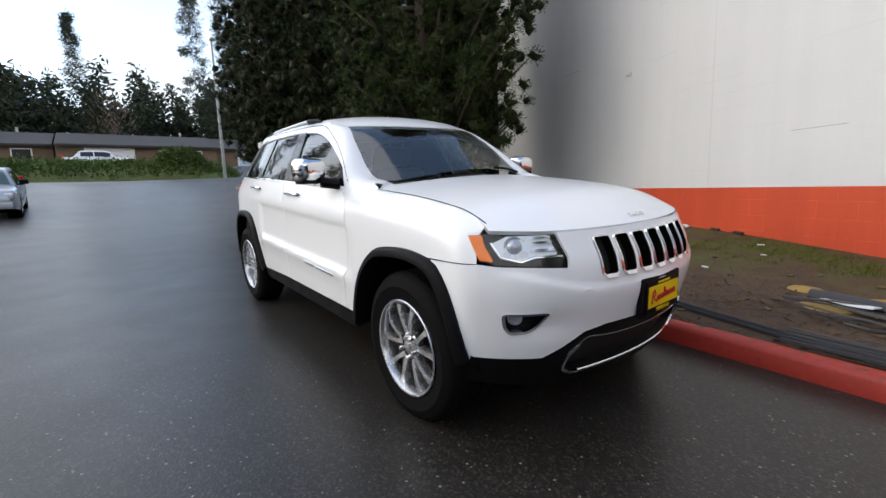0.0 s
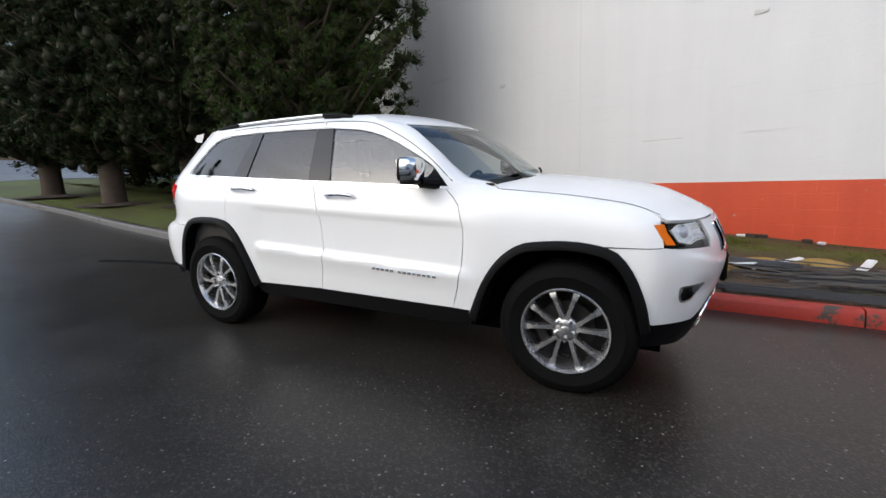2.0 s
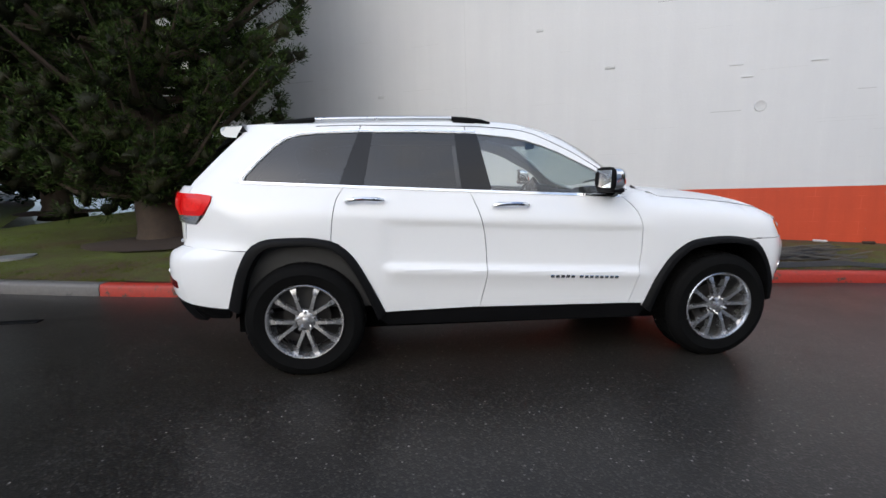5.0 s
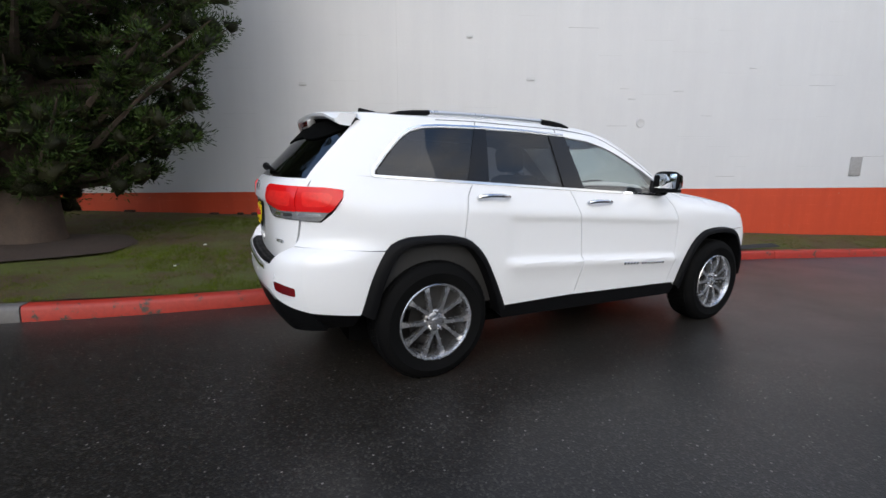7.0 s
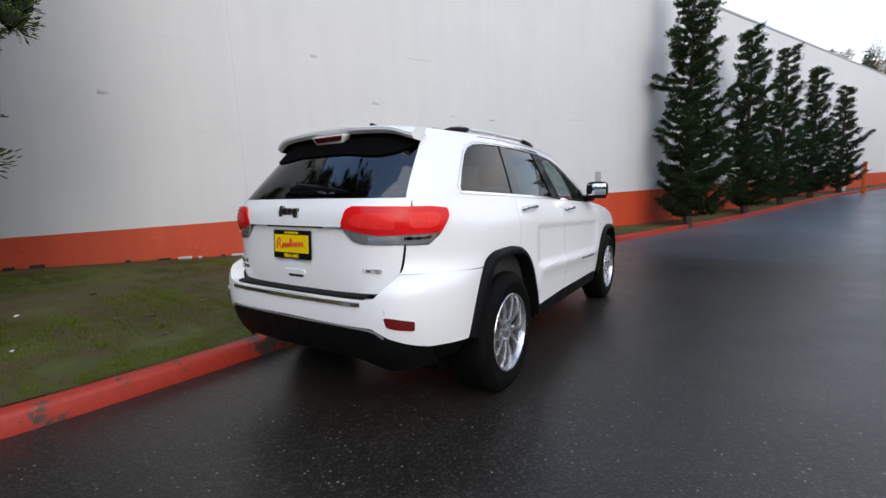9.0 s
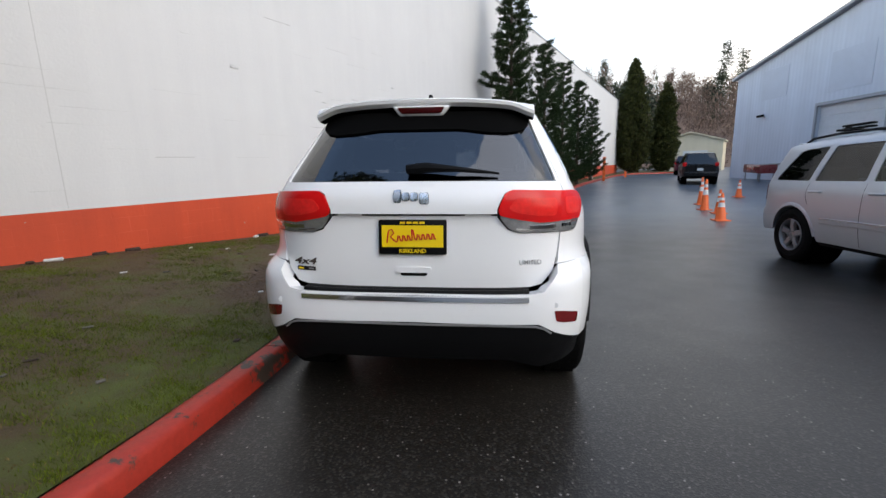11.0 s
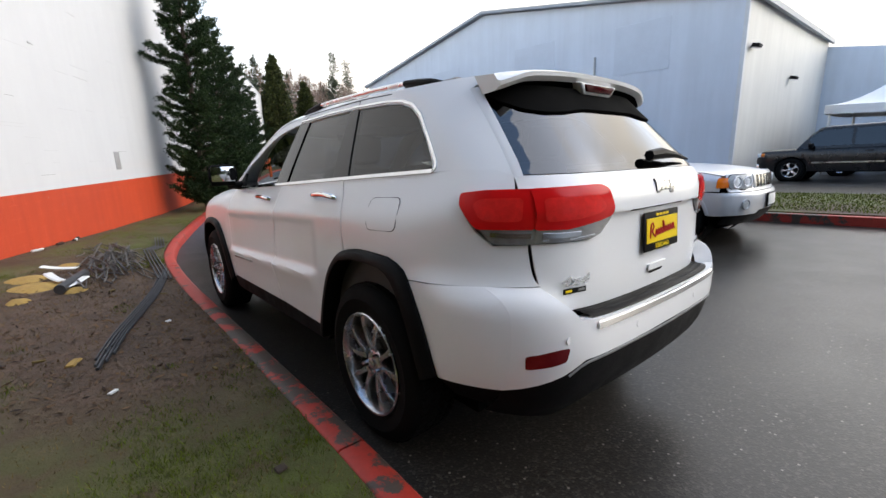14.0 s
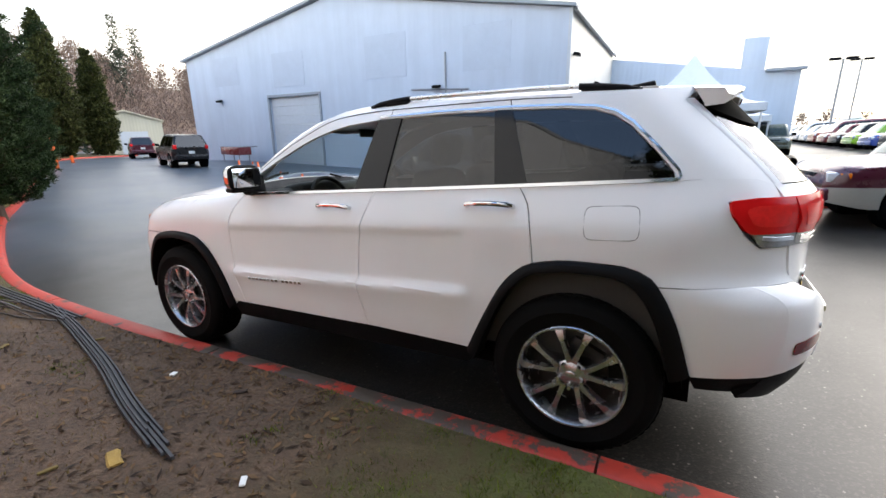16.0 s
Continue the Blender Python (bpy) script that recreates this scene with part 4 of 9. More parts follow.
    for sgn in (1, -1):
        sf = (lambda s: (lambda u, v, d=0.0: Vector((side(u, v, d).x, s * side(u, v, d).y, side(u, v, d).z))))(sgn)
        ribbon([(0.68 - k * 0.1003, belt(0.68 - k * 0.1003) + 0.004) for k in range(26)], sf, 0.018, 0.007, car, "belt_trim", CHROME, "bright chrome strip under the windows")
        ribbon([(-1.828, 1.274), (-1.836, 1.287), (-1.828, 1.312), (-1.74, 1.412), (-1.64, 1.515), (-1.565, 1.566), (-1.48, 1.592), (-1.35, 1.605), (-1.09, 1.615), (-0.70, 1.619), (-0.30, 1.612)], sf, 0.013, 0.005, car, "window_trim", CHROME)
        ribbon(path2([(-1.37, 1.640), (-1.07, 1.650), (-0.35, 1.652), (0.0, 1.628), (0.3, 1.515), (0.56, 1.358), (0.74, 1.215)], 30), sf, 0.005, 0.0006, car, "door_seam", LINER)
        ribbon(path2([(-0.372, 1.652), (-0.37, 1.605)], 3), sf, 0.005, 0.0006, car, "door_seam", LINER)
        ribbon(path2([(-1.075, 1.650), (-1.09, 1.606)], 3), sf, 0.005, 0.0006, car, "door_seam", LINER)
        # side writing on the door: bars
        for k in range(5):
            ribbon([(0.18 + k * 0.036, 0.643 - k * 0.0014), (0.206 + k * 0.036, 0.642 - k * 0.0014)], sf, 0.020, 0.003, car, "side_badge", CHROME)
        for k in range(8):
            ribbon([(0.385 + k * 0.036, 0.634 - k * 0.0014), (0.411 + k * 0.036, 0.633 - k * 0.0014)], sf, 0.020, 0.003, car, "side_badge", CHROME)
        # door handles
        for hx in (-0.095, -1.05):
            hz = 1.112 - 0.04 * hx
            h = new("door_handle")
            h.parent = car
            bm = bmesh.new()
            add_tube(bm, [sf(hx + dx, hz + 0.004 * math.cos(dx * 14), d) for dx, d in ((-0.118, 0.004), (-0.112, 0.022), (-0.095, 0.033), (-0.05, 0.038), (0.0, 0.039), (0.05, 0.038), (0.095, 0.033), (0.112, 0.022), (0.118, 0.004))],
                     [0.012, 0.013, 0.013, 0.0125, 0.012, 0.0125, 0.013, 0.013, 0.012], 10)
            part("grip", bm, CHROME, h, "polished chrome grip")
            v, f = panel_mesh(fillet([(hx - 0.06, hz - 0.028), (hx + 0.06, hz - 0.028), (hx + 0.06, hz + 0.026), (hx - 0.06, hz + 0.026)], 0.022), sf, 0.02, -0.001 + 0.002, 0.0)
            link_mesh("handle_cup", v, f, PAINT, h)
    fuel = fillet([(-1.485, 1.165), (-1.70, 1.172), (-1.705, 1.035), (-1.49, 1.028)], 0.035, 5)
    fv = panel_mesh(fuel, side, 0.03, 0.0022, 0.006)
    link_mesh("fuel_door", *fv, P, car)
    ribbon(fuel + fuel[:1], side, 0.0028, 0.0024, car, "fuel_door_seam", LINER)

    # sills and lower trim
    sill = [(-0.97, 0.433), (-0.3, 0.43), (0.86, 0.418), (0.90, 0.375), (0.86, 0.315), (-0.92, 0.325), (-0.985, 0.38)]
    both("sill", panel_mesh(sill, side, d=-0.006, flange=0.05), TRIM, car, "black plastic sill")

    # front end
    yl = 0.855
    xj = lambda z: X_FRONT(z) - plan_front(yl)
    lamp = [(0.853, 1.0), (0.845, 0.885), (0.80, 0.868), (0.70, 0.862), (0.56, 0.852), (0.548, 0.892), (0.565, 0.992), (0.74, 1.004)]
    fog = [(0.795, 0.665), (0.63, 0.665), (0.655, 0.60), (0.69, 0.572), (0.76, 0.565), (0.785, 0.60)]
    slots = []
    for k in range(-3, 4):
        c = 0.118 * k
        slots.append(fillet([(c - 0.042, 0.955), (c + 0.042, 0.955), (c + 0.039, 0.80), (c - 0.039, 0.80)], 0.014))
    mouth = fillet([(-0.50, 0.46), (-0.42, 0.515), (-0.25, 0.50), (0.25, 0.50), (0.42, 0.515), (0.50, 0.46), (0.52, 0.36), (0.30, 0.335), (-0.30, 0.335), (-0.52, 0.36)], 0.02)
    paint_low = [(-yl, 0.870 - 0.018 * k) for k in range(0, 23)] + [(-yl, 0.455), (-0.63, 0.445), (-0.55, 0.49), (-0.46, 0.55), (-0.35, 0.57), (0.35, 0.57), (0.46, 0.55), (0.55, 0.49), (0.63, 0.445), (yl, 0.455)] + [(yl, 0.456 + 0.018 * k) for k in range(1, 23)]
    flip = lambda p: [(-a, b) for a, b in p]
    face = paint_low + [(yl, 0.872), (0.80, 0.862), (0.70, 0.857), (0.55, 0.845), (0.54, 0.89), (0.557, 0.99), (0.35, 0.988), (0.0, 0.992), (-0.35, 0.988), (-0.557, 0.99), (-0.54, 0.89), (-0.55, 0.845), (-0.70, 0.857), (-0.80, 0.862), (-yl, 0.872)]
    fm = panel_mesh(face, front, step=0.018, holes=[shrink(q, -0.005) for q in slots] + [fillet(fog, 0.02), fillet(flip(fog), 0.02)])
    fo_front = [p for p in fo if p[0] > 1.46 and p[1] < 0.868]
    cheek = fo_front + [(1.889, 0.46)] + [(xj(z), z) for z in [0.456 + 0.018 * k for k in range(24)]]
    cheek = panel_mesh(cheek, side, step=0.03)
    link_mesh("front_bumper", *joined(fm, cheek, mirrored(cheek)), P, car, sharp=30)
    low_out = [(-yl, 0.45), (-0.63, 0.44), (-0.55, 0.485), (-0.46, 0.545), (-0.35, 0.565), (0.35, 0.565), (0.46, 0.545), (0.55, 0.485), (0.63, 0.44), (yl, 0.45), (yl, 0.325), (0.6, 0.280), (-0.6, 0.280), (-yl, 0.325)]
    lm = panel_mesh(low_out, front, step=0.035, d=-0.004, flange=0.06, holes=[mouth])
    lc = panel_mesh([(1.835, 0.455), (1.892, 0.456)] + [(xj(z), z) for z in (0.45, 0.40, 0.35, 0.325)] + [(1.845, 0.335)], side, step=0.03, d=-0.004)
    link_mesh("lower_front_bumper", *joined(lm, lc, mirrored(lc)), TRIM, car, "matt black lower bumper", sharp=30)
    link_mesh("lower_grille", *panel_mesh(mouth, front, step=0.04, d=-0.045, flange=0), MESH_BLACK, car, "black mesh lower grille")
    ribbon(path2([(-0.47, 0.335), (-0.30, 0.345), (0.0, 0.35), (0.30, 0.345), (0.47, 0.335)], 30), front, 0.016, 0.005, car, "bumper_trim", CHROME, "bright chrome lower bumper strip")
    for s in (1, -1):
        ribbon(path2([(s * 0.515, 0.45), (s * 0.43, 0.525), (s * 0.33, 0.515), (s * 0.2, 0.512), (0, 0.512)], 24), front, 0.008, 0.006, car, "bumper_trim", CHROME)
        ribbon(path2([(s * 0.43, 0.338), (s * 0.49, 0.350), (s * 0.524, 0.385), (s * 0.520, 0.430), (s * 0.475, 0.490)], 16), front, 0.015, 0.008, car, "bumper_trim", CHROME)
    link_mesh("grille_backing", *panel_mesh([(-0.47, 0.975), (0.47, 0.975), (0.47, 0.785), (-0.47, 0.785)], front, 0.05, -0.04, 0), MESH_BLACK, car, "black honeycomb grille mesh")
    grid_v, grid_f = [], []
    for s in slots:
        ring = dense(s, 0.02)
        rv = []
        n = len(ring)
        outer = shrink(ring, -0.0095)
        for q in range(n):
            rv += [front(*outer[q], 0.0), front(outer[q][0] * 0.7 + ring[q][0] * 0.3, outer[q][1] * 0.7 + ring[q][1] * 0.3, 0.008), front(*ring[q], 0.007), front(*ring[q], 0.001)]
        rf = [[4 * q + j, 4 * q + j + 1, 4 * ((q + 1) % n) + j + 1, 4 * ((q + 1) % n) + j] for q in range(n) for j in range(3)]
        link_mesh("grille_surround", rv, rf, CHROME, car, "chrome grille slot frame", sharp=40)
        wv = [front(*p, d) for p in ring for d in (0.005, -0.045)]
        link_mesh("slot_wall", wv, [[2 * q, 2 * q + 1, 2 * ((q + 1) % n) + 1, 2 * ((q + 1) % n)] for q in range(n)], LINER, car)
        c = sum(p[0] for p in s) / len(s)
        b = fillet([(c - 0.034, 0.800), (c + 0.034, 0.800), (c + 0.028, 0.784), (c - 0.028, 0.784)], 0.006)
        link_mesh("grille_tooth", *panel_mesh(b, (lambda u, w, d=0.0: front(u, w, d + (0.800 - w) * 0.4 + 0.002)), 0.02, 0.006, 0.012), CHROME, car)
    # emblem over the grille: plain bars
    for k in range(4):
        link_mesh("hood_emblem", *panel_mesh(fillet([(2.150 - 0.012, -0.066 + k * 0.035), (2.150 + 0.012, -0.066 + k * 0.035), (2.150 + 0.012, -0.042 + k * 0.035), (2.150 - 0.012, -0.042 + k * 0.035)], 0.008), hood, 0.02, 0.004, 0.005), CHROME, car)
    for s in (1, -1):
        q = (lambda p: p) if s > 0 else flip
        hl = new("headlamp")
        hl.parent = car
        link_mesh("housing", *panel_mesh(q(lamp), front, 0.03, -0.035, 0), GLOSS_BLACK, hl)
        rim_in = q([(0.795, 0.955), (0.775, 0.90), (0.72, 0.885), (0.67, 0.903), (0.575, 0.905), (0.588, 0.985), (0.74, 0.985)])
        link_mesh("reflector", *panel_mesh(fillet(rim_in, 0.01), front, 0.02, -0.014, 0.0), LAMP_SILVER, hl, "silver lamp reflector")
        for zz in (0.925, 0.955, 0.975):
            ribbon(q([(0.585, zz), (0.62, zz), (0.66, zz)]), (lambda u, v, d=0.0: front(u, v, d - 0.014)), 0.012, 0.008, hl, "lamp_rib", CHROME)
        bm = bmesh.new()
        pc = front(s * 0.725, 0.943, -0.024)
        lathe(bm, [(0.0, 0.030), (0.018, 0.027), (0.030, 0.018), (0.036, 0.0), (0.044, 0.004), (0.046, -0.01)], Matrix.Translation(pc) @ Matrix.Rotation(radians(s * 28), 4, "Z") @ Matrix.Rotation(radians(90), 4, "Y"), 24)
        part("projector", bm, LAMP_LENS, hl)
        link_mesh("turn_signal", *panel_mesh(fillet(q([(0.850, 0.99), (0.843, 0.888), (0.805, 0.882), (0.815, 0.95), (0.812, 0.99)]), 0.006), front, 0.02, 0.0012, 0.01), AMBER, hl, "amber turn signal")
        ribbon(q([(0.795, 0.96), (0.78, 0.90), (0.72, 0.88), (0.67, 0.897), (0.56, 0.897)]), (lambda u, v, d=0.0: front(u, v, d - 0.014)), 0.008, 0.006, hl, "lamp_contour", CHROME)
        link_mesh("lens", *panel_mesh(fillet(q(lamp), 0.012), front, 0.03, -0.001, 0.01), CLEAR, hl, "clear headlamp lens")
        fg = new("fog_lamp")
        fg.parent = car
        fq = q(fillet(fog, 0.02))
        link_mesh("recess", *panel_mesh(fq, front, 0.03, -0.05, 0), TRIM, fg)
        ring = dense(fq, 0.02)
        outer = shrink(ring, 0.010)
        n = len(ring)
        rv = []
        for k in range(n):
            rv += [front(*ring[k], -0.004), front(*ring[k], 0.006), front(*outer[k], 0.005), front(*outer[k], -0.05)]
        link_mesh("bezel", rv, [[4 * k + j, 4 * k + j + 1, 4 * ((k + 1) % n) + j + 1, 4 * ((k + 1) % n) + j] for k in range(n) for j in range(3)], CHROME, fg, "chrome fog lamp bezel", sharp=40)
        pc = front(s * 0.735, 0.615, -0.045)
        bm = bmesh.new()
        lathe(bm, [(0.0, 0.012), (0.025, 0.010), (0.033, 0.0), (0.036, -0.02)], Matrix.Translation(pc) @ Matrix.Rotation(radians(s * 25), 4, "Z") @ Matrix.Rotation(radians(90), 4, "Y"), 20)
        part("lamp", bm, LAMP_LENS, fg)
    # hood, cowl, windscreen, roof
    hf = [(X_FRONT(0.995) - 0.004 - plan_front(abs(y)), y) for y in [0.79 - 0.0658 * k for k in range(25)]]
    hr = [(1.115 - 0.20 * (y / 0.76) ** 2, y) for y in [-0.70 + 0.14 * k for k in range(11)]]
    hl_ = [(1.90 - 0.098 * k, -0.765) for k in range(1, 9)]
    hlr = [(1.02 + 0.098 * k, 0.765) for k in range(0, 9)]
    link_mesh("hood", *panel_mesh(hf + hl_ + [(1.0, -0.765)] + hr + [(1.0, 0.765)] + hlr[1:], hood, 0.05, 0.0, 0.02, gap=g), P, car)
    for s in (1, -1):
        ribbon([(1.03 + 0.0435 * k, s * 0.7665) for k in range(21)], hood, 0.006, 0.0008, car, "hood_seam", LINER)
    bm = bmesh.new()
    ys = [-0.60 + 0.075 * k for k in range(17)]
    a = [bm.verts.new((0.93 + 0.19 - 0.20 * (y / 0.76) ** 2, y, hood_z(1.10 - 0.2 * (y / 0.76) ** 2, y) - 0.006)) for y in ys]
    b = [bm.verts.new((0.93 + 0.05 - 0.20 * (y / 0.76) ** 2, y, hood_z(1.10 - 0.2 * (y / 0.76) ** 2, y) - 0.07)) for y in ys]
    for i in range(16):
        bm.faces.new((a[i], a[i + 1], b[i + 1], b[i]))
    part("cowl", bm, TRIM, car, "black plastic cowl")
    xt = lambda y: 0.55 - 0.27 * (y / 0.56) ** 2
    edge = [(0.35, 0.590), (0.45, 0.621), (0.58, 0.647), (0.68, 0.664), (0.75, 0.667), (0.80, 0.658), (0.835, 0.636), (0.873, 0.604), (0.925, 0.53), (0.985, 0.38), (1.02, 0.20)]
    ytop = 0.570
    front_line = [(xt(y), y) for y in [ytop - ytop * k / 8 for k in range(17)]]
    link_mesh("windscreen", *panel_mesh(front_line + [(x, -y) for x, y in edge] + [(1.03, 0.0)] + edge[::-1], roof, 0.05, -0.004, 0.006), GLASS, car, "clear glass windscreen")
    pil_z = curve1d([(0.0, roof_edge(0.0)[1]), (0.10, roof_edge(0.10)[1]), (0.20, roof_edge(0.20)[1]), (0.28, 1.542), (0.38, 1.487), (0.48, 1.432), (0.58, 1.362), (0.68, 1.277), (0.76, 1.225), (0.86, 1.206), (1.0, 1.20)])
    pil_y = curve1d([(0.0, roof_edge(0.0)[0] - 0.03), (0.10, 0.625), (0.20, 0.590), (0.27, 0.572), (0.35, 0.587), (0.45, 0.618), (0.58, 0.644), (0.68, 0.661), (0.75, 0.664), (0.80, 0.655), (0.835, 0.633), (0.873, 0.600)])
    for s in (1, -1):  # pillar beside the windscreen, running out over the scuttle
        rows = []
        for x in [0.04 * k for k in range(22)]:
            a, b = side(x, pil_z(x) - 0.003, 0.0005), roof(x, pil_y(x), 0.0005)
            rows.append((a, b))
        rows += [(side(0.92, 1.203, 0.0005), Vector((0.945, 0.62, hood_z(1.0, 0.62) - 0.002))), (side(0.98, 1.195, 0.0), Vector((0.965, 0.69, hood_z(1.0, 0.69) - 0.002))), (side(1.03, zf(1.03) - 0.002, 0.0), Vector((1.0, 0.752, hood_z(1.01, 0.752) - 0.002)))]
        v, f = [], []
        for i, (a, b) in enumerate(rows):
            w_ = (a - b).length
            ctrl = (a + b) / 2 + Vector((0.25, 0.55, 0.8)).normalized() * w_ * 0.20
            line = [(1 - q) ** 2 * a + 2 * q * (1 - q) * ctrl + q * q * b for q in [k / 6 for k in range(7)]] + [b + Vector((0, -0.002, -0.02))]
            v += [Vector((p.x, s * p.y, p.z)) for p in line]
            if i:
                k = 8 * i
                f += [[k - 8 + j, k - 7 + j, k + 1 + j, k + j] if s < 0 else [k + j, k + 1 + j, k - 7 + j, k - 8 + j] for j in range(7)]
        link_mesh("front_pillar", v, f, P, car, sharp=60)
        bm = bmesh.new()
        pts = [(1.03, -0.1 + s * 0.25), (0.98, -0.12 + s * 0.55)]
        line = [roof(pts[0][0] + (pts[1][0] - pts[0][0]) * t, pts[0][1] + (pts[1][1] - pts[0][1]) * t, 0.016) for t in (0, 0.25, 0.5, 0.75, 1)]
        add_tube(bm, line, 0.009, 6)
        part("wiper", bm, TRIM, car)
    re_ = [(x, roof_edge(x)[0] - 0.002) for x in [-1.90 + 0.1 * k for k in range(20)] + [0.08]] + [(0.18, 0.605)]
    link_mesh("roof_panel", *panel_mesh([(x, -y) for x, y in re_] + front_line[::-1] + re_[::-1], roof, 0.06, 0.0, 0.02, gap=0.002), P, car)
    for s in (1, -1):
        rail = new("roof_rail")
        rail.parent = car
        bar = lambda x, up: Vector((x, s * 0.575, top_z(x, 0.575) + up))
        bm = bmesh.new()
        add_tube(bm, [bar(-1.40 + 0.096 * k, 0.019) for k in range(11)], 0.0135, 10)
        part("bar", bm, ALU, rail, "brushed aluminium bar")
        for x0, x1 in ((-1.66, -1.385), (-0.18, -0.455)):
            bm = bmesh.new()
            add_tube(bm, [bar(x0 + (x1 - x0) * t, u) for t, u in ((0, -0.004), (0.25, 0.006), (0.6, 0.014), (1, 0.019))], [0.008, 0.015, 0.016, 0.0155], 10)
            part("rail_end", bm, TRIM, rail)
            bm = bmesh.new()
            add_box(bm, (0.16, 0.028, 0.03), Matrix.Translation(bar(x1 - math.copysign(0.09, x1 - x0), 0.0)), 0.01)
            part("rail_foot", bm, TRIM, rail)
    bm = bmesh.new()
    add_box(bm, (0.14, 0.025, 0.05), Matrix.Translation((-1.62, 0, top_z(-1.62, 0) + 0.02)) @ pose(0, 0, 0, 0, 8, 0), 0.011)
    part("aerial_fin", bm, TRIM, car)

    # rear end
    bl = [(-0.80, 0.862 - 0.0185 * k) for k in range(1, 20)] + [(-0.80, 0.492), (-0.66, 0.555), (-0.58, 0.603), (0.0, 0.612), (0.58, 0.603), (0.66, 0.555), (0.80, 0.492)] + [(0.80, 0.492 + 0.0185 * k) for k in range(1, 20)]
    bt = [(0.80, 0.862), (0.675, 0.862), (0.665, 0.83), (0.60, 0.755), (0.53, 0.745), (0.0, 0.748), (-0.53, 0.745), (-0.60, 0.755), (-0.665, 0.83), (-0.675, 0.862), (-0.80, 0.862)]
    rj = lambda z: X_REAR(z) + plan_rear(0.80 / rear_width(z), z)
    bm1 = panel_mesh(bl + bt, rear, 0.035, 0.0, 0.08)
    ro_low = [p for p in ro if p[0] < -1.45 and p[1] < 0.845] 
    corner = [(rj(z), z) for z in [0.862 - 0.0185 * k for k in range(21)]] + [(-1.937, 0.472)] + ro_low[::-1] + [(seam[0], seam[1] - 0.003)]
    bm2 = panel_mesh(corner, side, 0.035, 0.0, 0.015)
    link_mesh("rear_bumper", *joined(bm1, bm2, mirrored(bm2)), P, car, sharp=30)
    bb = [(-0.80, 0.485), (-0.66, 0.548), (-0.58, 0.597), (0.0, 0.606), (0.58, 0.597), (0.66, 0.548), (0.80, 0.485), (0.80, 0.37), (0.60, 0.34), (0.45, 0.40), (-0.45, 0.40), (-0.60, 0.34), (-0.80, 0.37)]
    b1 = panel_mesh(bb, rear, 0.04, -0.006, 0.05)
    tuck = lambda u, w, d=0.0: side(u, w, d) - Vector((0, 0.5 * max(0.0, 0.47 - w), 0))
    b2 = panel_mesh([(rj(0.485), 0.485), (-1.932, 0.465), (-1.94, 0.44), (-1.96, 0.385), (rj(0.37), 0.37)], tuck, 0.03, -0.006, 0.03)
    link_mesh("lower_rear_bumper", *joined(b1, b2, mirrored(b2)), TRIM, car, "matt black lower bumper", sharp=30)
    ribbon(path2([(-0.64, 0.552), (-0.575, 0.592), (-0.3, 0.601), (0.3, 0.601), (0.575, 0.592), (0.64, 0.552)], 30), rear, 0.010, 0.004, car, "bumper_edge", GREY_TRIM)
    v, f = [], []
    ys = [-0.535 + 0.0535 * k for k in range(21)]
    prof = [(-2.436, 0.737), (-2.425, 0.752), (-2.41, 0.757), (-2.395, 0.755), (-2.38, 0.759), (-2.365, 0.757), (-2.345, 0.762)]
    for y in ys:
        dx = plan_rear(abs(y) / 1.0)
        v += [(x + dx, y, z) for x, z in prof]
    n = len(prof)
    link_mesh("bumper_step", v, [[i * n + j, i * n + j + 1, (i + 1) * n + j + 1, (i + 1) * n + j] for i in range(20) for j in range(n - 1)], TRIM, car, "ribbed black bumper step pad", sharp=20)
    ribbon([(-0.53 + 0.053 * k, 0.722) for k in range(21)], rear, 0.026, 0.009, car, "bumper_trim", CHROME, "chrome rear bumper strip")
    tg_low = [(0.0, 0.755), (0.525, 0.755), (0.60, 0.768), (0.655, 0.83), (0.672, 0.92), (0.682, 1.012), (0.49, 1.014), (0.436, 1.03), (0.386, 1.088), (0.385, 1.102), (0.0, 1.103)]
    tg_up = [(0.0, 1.107), (0.3845, 1.106), (0.384, 1.126), (0.415, 1.196), (0.446, 1.212), (0.698, 1.204), (0.684, 1.250), (0.0, 1.253)]
    tailgate = new("tailgate")
    tailgate.parent = car
    for outline, surf in ((tg_low, gate_low), (tg_up, gate_up)):
        link_mesh("tailgate_skin", *panel_mesh(outline + [(-a, b) for a, b in outline[-2:0:-1]], surf, 0.03, 0.0, 0.03), P, tailgate, sharp=40)
    rg = [(-0.664, 1.256), (0.664, 1.256), (0.659, 1.275), (0.618, 1.40), (0.568, 1.55), (0.552, 1.60), (-0.552, 1.60), (-0.568, 1.55), (-0.618, 1.40), (-0.659, 1.275)]
    link_mesh("rear_window", *panel_mesh(fillet(rg, 0.015), gate, 0.04, -0.004, 0.01), REAR_TINT, tailgate, "dark tinted rear window")
    for s in (1, -1):
        v, f = [], []
        zs = [1.245 + 0.018 * k for k in range(21)]
        for i, z in enumerate(zs):
            yi = 0.662 - (z - 1.256) * 0.335
            yo = yi + 0.022
            v += [gate(s * yi, z, -0.015), gate(s * yi, z, 0.002), gate(s * (yi + yo) / 2, z, 0.0015), gate(s * yo, z, -0.001), gate(s * (yo + 0.012), z, -0.012)]
            if i:
                k = 5 * i
                f += [[k - 5 + j, k - 4 + j, k + 1 + j, k + j] for j in range(4)]
        link_mesh("gate_pillar", v, f, P, tailgate, sharp=50)
    # spoiler
    tip = lambda y: -2.075 + 0.07 * abs(y / 0.57) ** 3.5
